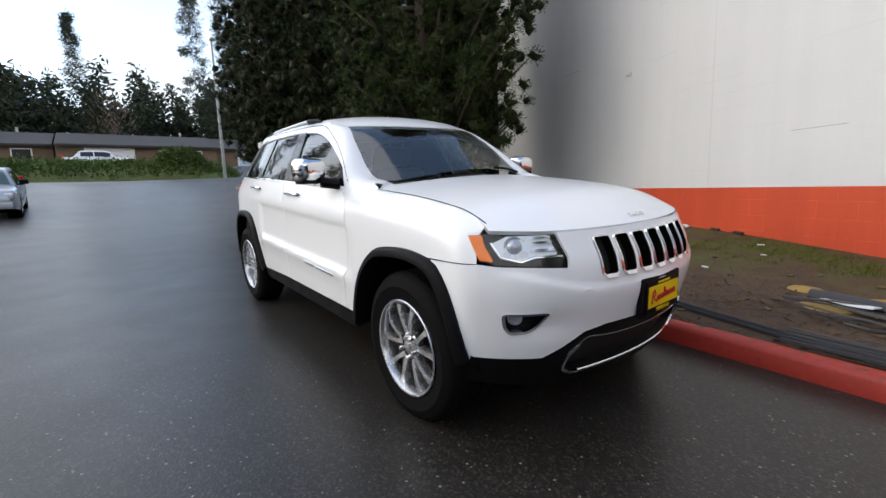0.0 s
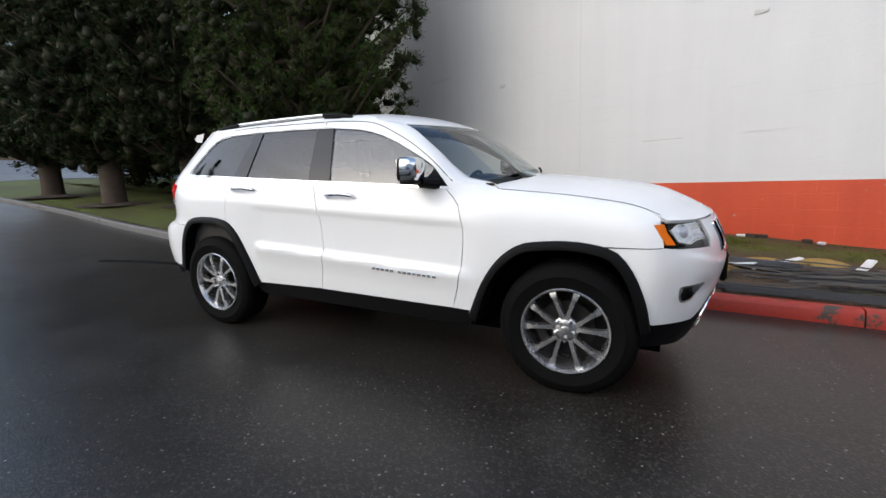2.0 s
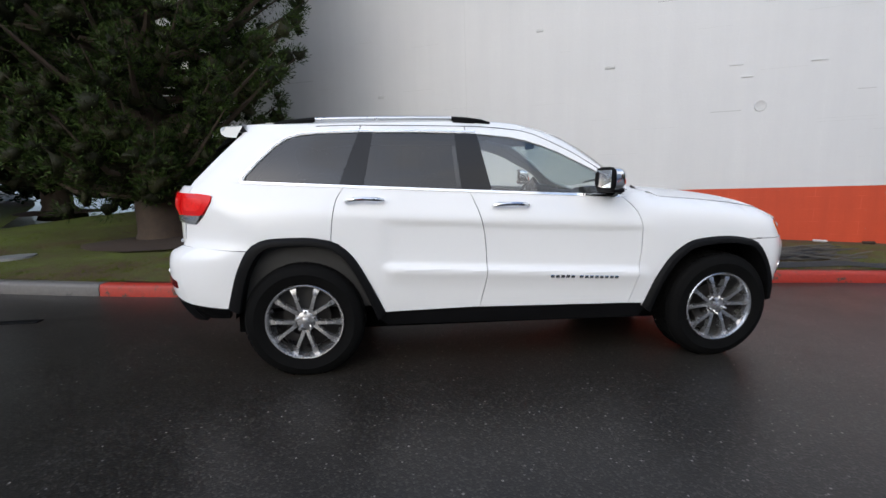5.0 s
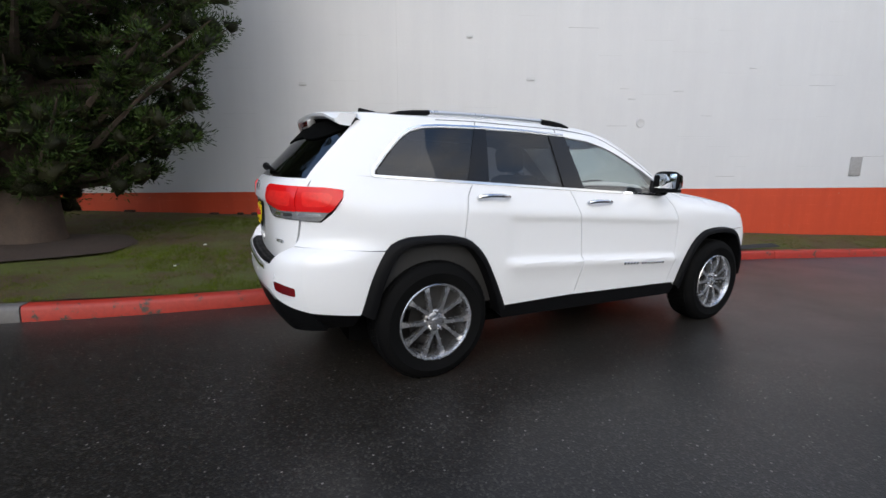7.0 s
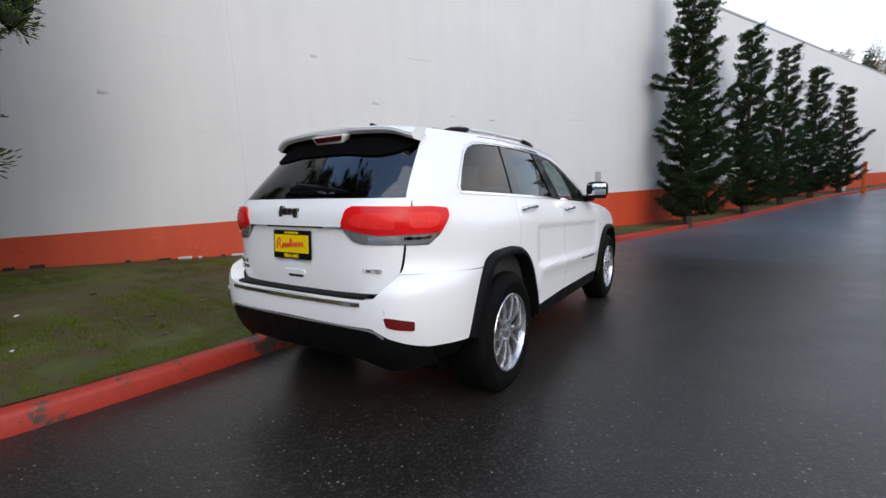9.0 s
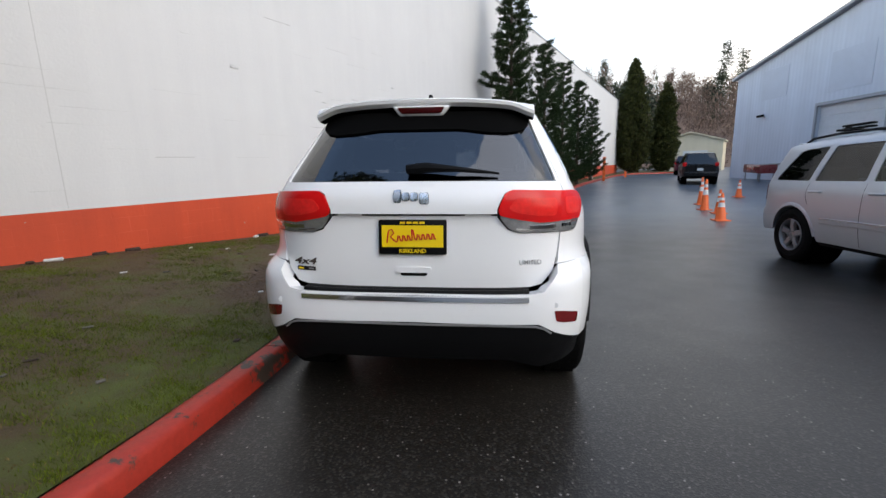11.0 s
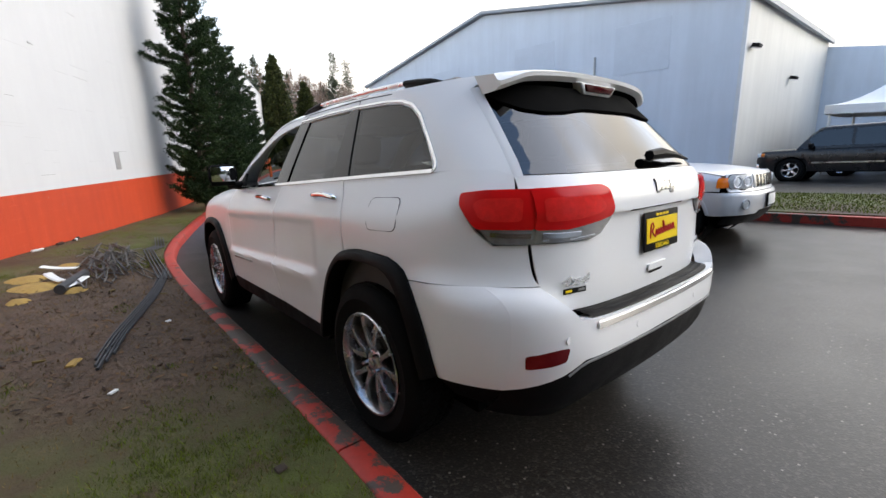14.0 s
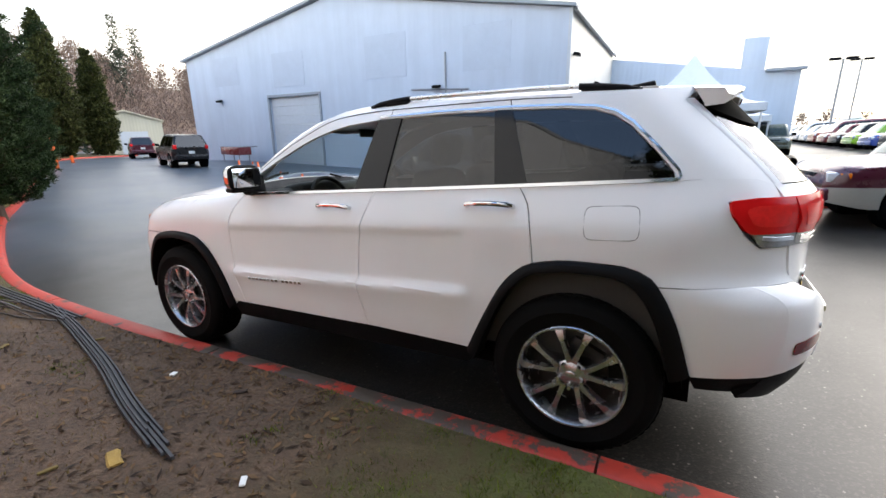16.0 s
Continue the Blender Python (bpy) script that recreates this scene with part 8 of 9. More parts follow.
        # seams, mouldings, handles
        for line in ([(0.80, 1.09), (0.885, 0.95), (0.895, 0.60), (0.86, 0.36)], [(-0.262, 1.09), (-0.262, 0.36)], [(-1.15, 1.09), (-1.16, 0.95), (-1.10, 0.82)]):
            ribbon(path2(line, 12), sf, 0.007, 0.0008, car, "door_seam", LINER)
        ribbon([(0.86 - 0.09 * k, 0.625) for k in range(20)], sf, 0.075, 0.014, car, "side_moulding", P)
        ribbon([(0.86 - 0.09 * k, 0.652) for k in range(20)], sf, 0.014, 0.019, car, "moulding_trim", CHROME, "bright moulding strip")
        link_mesh("sill", *panel_mesh([(0.95, 0.345), (-0.95, 0.345), (-0.93, 0.285), (0.93, 0.285)], sf, 0.06, -0.02, 0.05), TRIM, car, "black sill")
        for hx in (-0.05, -0.98):
            bm = bmesh.new()
            add_tube(bm, [sf(hx + dx, 0.985, d) for dx, d in ((-0.105, 0.004), (-0.09, 0.03), (0.0, 0.036), (0.09, 0.03), (0.105, 0.004))], 0.014, 8)
            part("door_handle", bm, P, car)
        mi = new("door_mirror")
        mi.parent = car
        bm = bmesh.new()
        M = Matrix.Translation((0.60, s * 1.02, 1.185)) @ pose(0, 0, 0, 0, 0, s * -8)
        add_dome(bm, (0.085, 0.125, 0.078), M, 0.6, 0.55)
        add_dome(bm, (-0.05, 0.125, 0.078), M, 0.35, 0.55)
        part("housing", bm, TRIM, mi, "black mirror housing")
        bm = bmesh.new()
        add_tube(bm, [(0.60, s * 0.95, 1.135), (0.64, s * 0.86, 1.125)], 0.035, 8)
        part("mirror_arm", bm, TRIM, mi)
    # bumpers
    fb = panel_mesh([(-yl, 0.43), (yl, 0.43)] + [(yl, 0.46 + 0.04 * k) for k in range(7)] + [(yl, 0.735), (-yl, 0.735)] + [(-yl, 0.70 - 0.04 * k) for k in range(7)], fr, 0.04, 0.0, 0.03)
    ck = panel_mesh(arc(xw, 56, 6, ra, 8) + [(xj(z), z) for z in (0.43, 0.47, 0.52, 0.57, 0.62, 0.67, 0.71, 0.735)], sd, 0.035, 0.0, 0.015)
    link_mesh("front_bumper", *joined(fb, ck, mirrored(ck)), P, car, sharp=35)
    link_mesh("lower_front_bumper", *panel_mesh([(-yl, 0.30), (yl, 0.30), (yl, 0.425), (0.36, 0.425), (0.30, 0.475), (-0.30, 0.475), (-0.36, 0.425), (-yl, 0.425)], fr, 0.04, 0.003, 0.04), TRIM, car, "black plastic lower bumper")
    box_part("plate_holder", (0.014, 0.34, 0.19), pose(2.312, 0, 0.60), TRIM, car, bevel=0.004)
    box_part("front_plate", (0.010, 0.30, 0.15), pose(2.322, 0, 0.60), WHITE_PLASTIC, car, bevel=0.003)
    rb = panel_mesh([(-yl, 0.40), (yl, 0.40), (yl, 0.73), (-yl, 0.73)], rr, 0.05, 0.0, 0.03)
    rc = panel_mesh(arc(-xw, 126, 176, ra, 8) + [(xk(z), z) for z in (0.40, 0.48, 0.56, 0.64, 0.70, 0.73)], sd, 0.035, 0.0, 0.015)
    link_mesh("rear_bumper", *joined(rb, rc, mirrored(rc)), P, car, sharp=35)
    link_mesh("tailgate", *panel_mesh([(-0.78, 0.74), (0.78, 0.74), (0.76, 1.12), (-0.76, 1.12)], rr, 0.05, 0.0, 0.02), P, car)
    link_mesh("rear_window", *panel_mesh(fillet([(-0.72, 1.13), (0.72, 1.13), (0.58, 1.60), (-0.58, 1.60)], 0.04), rr, 0.05, -0.004, 0.01), TINT, car, "dark tinted rear window")
    link_mesh("roof_back", *panel_mesh([(-0.58, 1.595), (0.58, 1.595), (0.55, 1.66), (-0.55, 1.66)], rr, 0.05, 0.0, 0.02), P, car)
    # rack
    for s in (1, -1):
        bm = bmesh.new()
        add_tube(bm, [(x, s * 0.56, tz(x, 0.56) + u) for x, u in ((0.02, 0.0), (-0.10, 0.045), (-0.6, 0.055), (-1.2, 0.055), (-1.62, 0.045), (-1.74, 0.0))], 0.017, 8)
        part("roof_rail", bm, TRIM, car)
    for x in (-0.42, -1.15):
        box_part("cross_bar", (0.05, 1.24, 0.03), Matrix.Translation((x, 0, tz(x, 0) + 0.055)), TRIM, car, bevel=0.01)
        for s in (1, -1):
            for dz in (0.085, 0.125):
                box_part("rack_clamp", (0.46, 0.085, 0.028), Matrix.Translation((x, s * 0.36, tz(x, 0) + dz)), TRIM, car, bevel=0.012)
            box_part("clamp_post", (0.05, 0.06, 0.10), Matrix.Translation((x - 0.17, s * 0.36, tz(x, 0) + 0.09)), TRIM, car, bevel=0.008)
    # inside and below
    for cx in (xw, -xw):
        for s in (1, -1):
            bm = bmesh.new()
            add_cyl(bm, ra - 0.005, ra - 0.005, 0.34, Matrix.Translation((cx, s * 0.67, wr)) @ Matrix.Rotation(radians(90), 4, "X"), 28, False)
            part("wheel_housing", bm, LINER, car)
            make_wheel("wheel", car, Matrix.Translation((cx, s * 0.795, wr)) @ Matrix.Rotation(radians(-90 * s), 4, "X") @ Matrix.Rotation(radians(18), 4, "Z"), "five", (RUBBER, DULL_ALLOY, DARK_METAL, CHROME), wr, 0.225, 0.23)
    box_part("underbody", (4.0, 1.35, 0.20), Matrix.Translation((0, 0, 0.36)), LINER, car)
    box_part("cabin_floor", (2.7, 1.55, 0.5), Matrix.Translation((-0.60, 0, 0.72)), CABIN, car)
    box_part("dashboard", (0.40, 1.4, 0.26), pose(0.70, 0, 1.0, 0, 6, 0), CABIN, car, bevel=0.06, seg=3)
    for x, y in ((-0.15, 0.38), (-0.15, -0.38), (-1.05, 0.38), (-1.05, -0.38)):
        seat(car, x, y, TAN_CLOTH)
    return car


silver_suv(stand(0.82, -5.52, 180))
vehicle("suv", stand(-0.6, -19.0, 0), "black full-size SUV parked by the tent", BLACK_PAINT, 5.14, 2.0, 1.88, 1.16, 1.12, 1.25, 0.0, 2.95, 0.41, 0.36, detail=True, rear_lamp=(1.15, 0.34), flares=CHROME, rake=0.40)
vehicle("suv", stand(-1.4, -22.3, 1), "white SUV parked under the tent's edge", PAINT, 4.8, 1.9, 1.75, 1.08, 1.04, 1.15, 0.0, 2.8, 0.37, 0.34, rear_lamp=(1.10, 0.28))
vehicle("station_wagon", stand(-6.0, -6.5, 8), "maroon and beige station wagon on the wet asphalt", MAROON, 4.7, 1.76, 1.52, 0.98, 0.90, 1.15, 0.0, 2.65, 0.33, 0.30, lower=BEIGE_PAINT, detail=True)
vehicle("suv", stand(23.8, -13.0, -20), "black SUV standing on the road by the cones", BLACK_PAINT, 4.7, 1.9, 1.76, 1.08, 1.04, 1.15, 0.0, 2.85, 0.38, 0.36, rear_lamp=(1.12, 0.22))
vehicle("suv", stand(38.6, -18.7, -25), "dark maroon SUV parked beyond the bend", MAROON, 4.6, 1.85, 1.70, 1.05, 1.0, 1.1, 0.0, 2.7, 0.37, 0.34, rear_lamp=(1.08, 0.2))
vehicle("sedan", stand(-16.7, -5.0, 3), "silver sedan parked on the upper asphalt", SILVER, 4.7, 1.80, 1.45, 0.95, 0.88, 1.2, 0.85, 2.75, 0.33, 0.26)

# rows of parked cars on the far lot
lot = [(-6.8, -29.5, 82, OLIVE_CAR, 1)]
for k, (paint, tall) in enumerate(((BLACK_PAINT, 1), (BLUE_CAR, 0), (GREEN_CAR, 0), (BLACK_PAINT, 0), (RED_CAR, 0), (RED_CAR, 1), (PAINT, 0), (SILVER, 0), (PAINT, 1), (BLACK_PAINT, 0), (SILVER, 0), (PAINT, 0), (RED_CAR, 0))):
    lot.append((-13.0 - 0.08 * k, -26.0 - 3.1 * k, 4, paint, tall))
for k, (paint, tall) in enumerate(((SILVER, 0), (PAINT, 1), (RED_CAR, 0), (SILVER, 1), (BLACK_PAINT, 0), (PAINT, 0), (BLUE_CAR, 0), (SILVER, 0), (BLACK_PAINT, 1), (PAINT, 0))):
    lot.append((-25.5 - 0.08 * k, -27.0 - 3.1 * k, 184, paint, tall))
for k, (paint, tall) in enumerate(((PAINT, 0), (YELLOW_CAR, 0), (RED_CAR, 1), (SILVER, 0), (BLACK_PAINT, 0), (PAINT, 1))):
    lot.append((-6.0 - 2.9 * k, -66.0 - 0.3 * k, 94, paint, tall))
made_cars = {}
for x, y, yaw, paint, tall in lot:
    key = (paint.name, tall)
    if key not in made_cars:
        word = paint.name.replace("_car_paint", "")
        made_cars[key] = vehicle("suv" if tall else "sedan", stand(x, y, yaw), word + (" SUV" if tall else " sedan") + " in a row on the car lot", paint, 4.6, 1.8, 1.7 if tall else 1.45, 1.03 if tall else 0.95, 0.98 if tall else 0.88, 1.15, 0.0 if tall else 0.8, 2.7, 0.34, 0.28)
        tagged(made_cars[key], group="cars on the lot")
    else:
        copy_thing(made_cars[key], stand(x, y, yaw))

# ---- warehouse ----
WX0, WX1, WY, WD, EAVE, RIDGE = 2.75, 29.35, -17.8, 14.0, 6.66, 8.95
ware = tagged(new("warehouse"), "pale blue metal-clad gabled warehouse", "building")
ware.location = (0, 0, 0)
gz = road_z(15, WY) - 0.8
xm = (WX0 + WX1) / 2
DX0, DX1, DZ = 17.25, 21.45, 3.92


def slab(name, pts, thick, mat, parent, label="", axis=1):
    """A flat wall cut to an outline of (x, z), with thickness along y (axis 1) or x (axis 0)."""
    n = len(pts)
    if axis == 1:
        v = [(x, 0, z) for x, z in pts] + [(x, -thick, z) for x, z in pts]
    else:
        v = [(0, x, z) for x, z in pts] + [(thick, x, z) for x, z in pts]
    f = [list(range(n)), list(range(2 * n - 1, n - 1, -1))] + [[i, (i + 1) % n + 0, (i + 1) % n + n, i + n] for i in range(n)]
    bm = bmesh.new()
    vs = [bm.verts.new(p) for p in v]
    for q in f:
        bm.faces.new([vs[i] for i in q])
    return part(name, bm, mat, parent, label, sharp=20)


g = slab("front_wall", [(WX0, gz), (DX0, gz), (DX0, DZ), (DX1, DZ), (DX1, gz), (WX1, gz), (WX1, EAVE), (xm, RIDGE), (WX0, EAVE)], 0.25, CLAD, ware, "pale blue ribbed metal wall")
g.location = (0, WY, 0)
g = slab("side_wall", [(WY - WD, gz), (WY - 0.26, gz), (WY - 0.26, EAVE), (WY - WD, EAVE)], 0.25, CLAD_WARM, ware, "cream ribbed metal wall", 0)
g.location = (WX0, 0, 0)
g = slab("side_wall", [(WY - WD, gz), (WY - 0.26, gz), (WY - 0.26, EAVE), (WY - WD, EAVE)], 0.25, CLAD_WARM, ware, "cream ribbed metal wall", 0)
g.location = (WX1 - 0.25, 0, 0)
for a, b in ((WX0, xm), (WX1, xm)):
    v = [(a + (0.25 if a > b else -0.25), WY + 0.3, EAVE - 0.04), (b, WY + 0.3, RIDGE + 0.05), (b, WY - WD, RIDGE + 0.05), (a + (0.25 if a > b else -0.25), WY - WD, EAVE - 0.04)]
    v += [(x, y, z + 0.14) for x, y, z in v]
    link_mesh("roof", v, [[0, 1, 2, 3], [4, 7, 6, 5], [0, 4, 5, 1], [1, 5, 6, 2], [2, 6, 7, 3], [3, 7, 4, 0]], ROOF_EDGE, ware, "grey metal roof edge", shade=False)
door = new("roller_door")
door.parent = ware
for k in range(9):
    z0 = gz + (DZ - gz) * k / 9
    box_part("door_panel", (DX1 - DX0, 0.06, (DZ - gz) / 9 - 0.012), Matrix.Translation(((DX0 + DX1) / 2, WY - 0.18, z0 + (DZ - gz) / 18)), DOOR_GREY, door, bevel=0.008, seg=1)
for x in (DX0 - 0.06, DX1 + 0.06):
    box_part("door_jamb", (0.12, 0.10, DZ - gz), Matrix.Translation((x, WY + 0.03, (DZ + gz) / 2)), ROOF_EDGE, door)
box_part("door_head", (DX1 - DX0 + 0.24, 0.10, 0.14), Matrix.Translation(((DX0 + DX1) / 2, WY + 0.03, DZ + 0.07)), ROOF_EDGE, door)
for x0, x1, z0, z1 in ((11.1, 13.75, 4.5, 6.65), (18.3, 20.9, 4.5, 6.45), (24.1, 26.5, 4.85, 6.6), (5.4, 7.85, 4.47, 6.5)):
    box_part("wall_patch", (x1 - x0, 0.02, z1 - z0), Matrix.Translation(((x0 + x1) / 2, WY + 0.006, (z0 + z1) / 2)), PATCH, ware, "greyer patched wall panel", bevel=0.004, seg=1)
box_part("corner_trim", (0.14, 0.14, EAVE - gz), Matrix.Translation((WX0 - 0.01, WY + 0.01, (EAVE + gz) / 2)), DOOR_GREY, ware)
box_part("gutter", (0.14, WD, 0.16), Matrix.Translation((WX0 - 0.20, WY - WD / 2, EAVE - 0.05)), ROOF_EDGE, ware)


def wall_light(x, y, z, yaw=0):
    l = empty("wall_light", Matrix.Translation((x, y, z)) @ Matrix.Rotation(radians(yaw), 4, "Z"), "dark box floodlight fixed to the warehouse wall", "wall light", "warehouse floodlights")
    box_part("housing", (0.42, 0.26, 0.14), pose(0, 0.20, 0.0, -12, 0, 0), TRIM, l, bevel=0.03)
    box_part("bracket", (0.08, 0.12, 0.10), Matrix.Translation((0, 0.05, 0)), STEEL, l, bevel=0.01)
    box_part("lamp_glass", (0.34, 0.18, 0.02), pose(0, 0.20, -0.078, -12, 0, 0), WHITE_PLASTIC, l)


wall_light(9.25, WY, 3.85)
wall_light(26.1, WY, 3.90)
wall_light(WX0, -24.5, 4.2, 90)
wall_light(WX0, -18.6, 4.9, 90)
for pts in (((8.8, 5.45), (8.75, 2.0)), ((10.8, 3.80), (7.5, 3.66)), ((7.9, 3.66), (7.9, 1.2))):
    bm = bmesh.new()
    add_tube(bm, [(x, WY + 0.05, z) for x, z in pts], 0.045, 8)
    tagged(part("conduit", bm, STEEL), "grey conduit pipe on the warehouse wall", "pipe", "wall conduits")

# annex, sign, tent
annex = tagged(new("annex"), "low pale metal-clad annex behind the tent", "building")
g = slab("front_wall", [(WX0, -1.0), (-8.0, -1.0), (-8.0, 4.95), (-6.4, 5.0), (WX0, 6.4)], 0.3, CLAD, annex)
g.location = (0, WY - WD + 0.1, 0)
g = slab("side_wall", [(-44, -1.0), (WY - WD - 0.2, -1.0), (WY - WD - 0.2, 4.95), (-44, 4.95)], 0.3, CLAD, annex, axis=0)
g.location = (-8.0, 0, 0)
box_part("roof_trim", (2.0, 0.5, 0.16), Matrix.Translation((-7.2, WY - WD + 0.3, 5.0)), ROOF_EDGE, annex)
for k in range(5):
    w_ = new("window")
    w_.parent = annex
    x = 1.4 - k * 1.9
    box_part("frame", (1.5, 0.08, 2.1), Matrix.Translation((x, WY - WD + 0.13, 1.05)), DOOR_GREY, w_, bevel=0.01)
    box_part("pane", (1.34, 0.03, 1.9), Matrix.Translation((x, WY - WD + 0.17, 1.05)), WINDOW_FAR, w_)
sg = empty("sign_tower", Matrix.Translation((-6.0, -36.0, 0)), "tall blank pale sign above the annex roof", "sign")
box_part("panel", (1.4, 0.35, 2.6), Matrix.Translation((0, 0, 6.3)), CLAD, sg, bevel=0.02)
box_part("post", (0.3, 0.3, 5.4), Matrix.Translation((0, 0, 2.3)), STEEL, sg)


def tent(x, y, size, eave, peak):
    z0 = road_z(x, y)
    t = empty("tent", Matrix.Translation((x, y, z0)), "white peaked event tent with scalloped valance", "tent", "white tents")
    n, rows = 8, []
    for i in range(11):
        u = i / 10
        r = size / 2 * (1 - u) + 0.05
        z = eave + (peak - eave) * (u ** 1.9)
        ring = []
        for k in range(4 * n):
            a = k / (4 * n) * 4
            e, q = int(a), a - int(a)
            px, py = ((-1 + 2 * q, -1), (1, -1 + 2 * q), (1 - 2 * q, 1), (-1, 1 - 2 * q))[e]
            ring.append((px * r, py * r, z - 0.05 * math.sin(math.pi * q) * (1 - u)))
        rows.append(ring + [ring[0]])
    link_mesh("canopy", *loft(rows), FABRIC, t, "white fabric canopy", sharp=50)
    low = [(p[0], p[1], p[2] - 0.34) for p in rows[0]]
    link_mesh("valance", *loft([low, rows[0]]), FABRIC, t)
    for sx in (1, -1):
        for sy in (1, -1):
            bm = bmesh.new()
            add_cyl(bm, 0.05, 0.05, eave, Matrix.Translation((sx * size * 0.48, sy * size * 0.48, eave / 2)), 10)
            part("pole", bm, WHITE_PLASTIC, t)
    return t


tent(-2.2, -25.0, 6.0, 2.75, 5.35)
tent(-4.7, -30.0, 3.4, 2.3, 4.0)
for x, y, h in ((-13.2, -46, 6.6), (-18.0, -60, 7.6), (-17.5, -44, 6.4), (-26, -62, 7.6), (-12.0, -62, 7.0), (-31, -54, 7.0)):
    lp = empty("lamp_post", Matrix.Translation((x, y, road_z(x, y))), "tall car-lot lamp post with boxy heads", "lamp post", "car-lot lamp posts")
    bm = bmesh.new()
    add_cyl(bm, 0.10, 0.07, h, Matrix.Translation((0, 0, h / 2)), 10)
    part("pole", bm, STEEL, lp)
    for s in (1, -1):
        box_part("lamp_head", (0.75, 0.4, 0.2), Matrix.Translation((s * 0.55, 0, h + 0.05)), TRIM, lp, bevel=0.04)
        box_part("arm", (0.4, 0.06, 0.06), Matrix.Translation((s * 0.2, 0, h)), STEEL, lp)

# grass island with its kerb
ISL = [(0.3, -7.35), (-9.5, -7.6), (-9.5, -11.6), (0.6, -11.4), (1.4, -9.4)]
isl = tagged(new("island"), "kerbed grass island in the car park", "island", kind="structure")
ring = fillet(ISL, 0.9, 6)
for nm, poly, h, mat in (("island_kerb", ring, 0.15, KERB_RED), ("island_grass", shrink(ring, 0.16), 0.17, LAWN)):
    v, f = panel_mesh(poly, lambda x, y, d=0.0: Vector((x, y, road_z(x, y) + h + d)), 0.5, 0.0, 0.30)
    link_mesh(nm, v, f, mat, isl, sharp=40)
rng = np.random.default_rng(5)
pts_i = [(x, y, road_z(x, y) + 0.17) for x, y in zip(rng.uniform(-9, 0.8, 16000), rng.uniform(-11.2, -7.8, 16000)) if inside((x, y), shrink(ring, 0.2))]
tagged(blades("island_blades", pts_i, GRASS, 0.02, 0.06, 0.008), "short pale grass on the island", "grass", kind="stuff")


# ---- cones, cart, bollards ----
def cone(x, y, h=0.72):
    c = empty("traffic_cone", Matrix.Translation((x, y, road_z(x, y))), "orange traffic cone with white collars on the asphalt", "traffic cone", "traffic cones")
    box_part("base", (0.36, 0.36, 0.03), Matrix.Translation((0, 0, 0.015)), ORANGE, c, bevel=0.01)
    bm = bmesh.new()
    lathe(bm, [(0.14, 0.03), (0.125, 0.06), (0.03, h - 0.01), (0.022, h), (0.0, h)], seg=20)
    part("body", bm, ORANGE, c)
    for a, b in ((0.50, 0.66), (0.74, 0.84)):
        bm = bmesh.new()
        r = lambda t: 0.125 + (0.03 - 0.125) * (t * h - 0.06) / (h - 0.07) + 0.003
        lathe(bm, [(r(a), a * h), (r(b), b * h)], seg=20)
        part("collar", bm, WHITE_PLASTIC, c)
    return c


for x, y, h in ((7.6, -6.4, 0.72), (9.4, -7.25, 0.72), (10.6, -7.4, 1.0), (12.6, -8.2, 1.0), (15.2, -10.9, 0.72)):
    cone(x, y, h)
cart = empty("utility_cart", stand(23.5, -16.4, -5), "dark red utility cart against the warehouse", "cart")
box_part("tray", (2.0, 0.9, 0.5), Matrix.Translation((0, 0, 0.75)), RED_CAR, cart, bevel=0.04)
for s in (1, -1):
    for u in (1, -1):
        bm = bmesh.new()
        add_cyl(bm, 0.04, 0.04, 0.6, Matrix.Translation((s * 0.85, u * 0.35, 0.3)), 8)
        part("leg", bm, STEEL, cart)
bm = bmesh.new()
add_tube(bm, [(-1.0, -0.4, 1.0), (-1.7, -0.4, 1.05), (-1.7, 0.4, 1.05), (-1.0, 0.4, 1.0)], 0.03, 8)
part("handle", bm, STEEL, cart)
for x, y, ph in ((28.0, -8.6, 1.7), (35.0, -12.2, 0.5)):
    b = empty("marker_post", Matrix.Translation((x, y, base_z(x, y))), "orange-red marker post in the grass", "post", "marker posts")
    box_part("post", (0.16, 0.16, ph), Matrix.Translation((0, 0, ph / 2)), ORANGE, b, bevel=0.02)
pm = empty("meter_cabinet", Matrix.Translation((WALL_A.x + WALL_DIR.x * 33 - WALL_N.x * 0.5, WALL_A.y + WALL_DIR.y * 33 - WALL_N.y * 0.5, base_z(26, -8))), "white meter pipes standing by the wall", "meter")
for k, (dx, h) in enumerate(((0, 3.4), (0.35, 2.6), (-0.4, 2.0))):
    bm = bmesh.new()
    add_cyl(bm, 0.09, 0.09, h, Matrix.Translation((dx, 0, h / 2)), 10)
    part("pipe", bm, WHITE_PLASTIC, pm)
box_part("box", (0.5, 0.3, 0.8), Matrix.Translation((0.1, 0, 1.6)), DOOR_GREY, pm, bevel=0.03)

# ---- heap of scrap on the verge ----
def on_lawn(x, y, up=0.0):
    return Vector((x, y, base_z(x, y) + up))


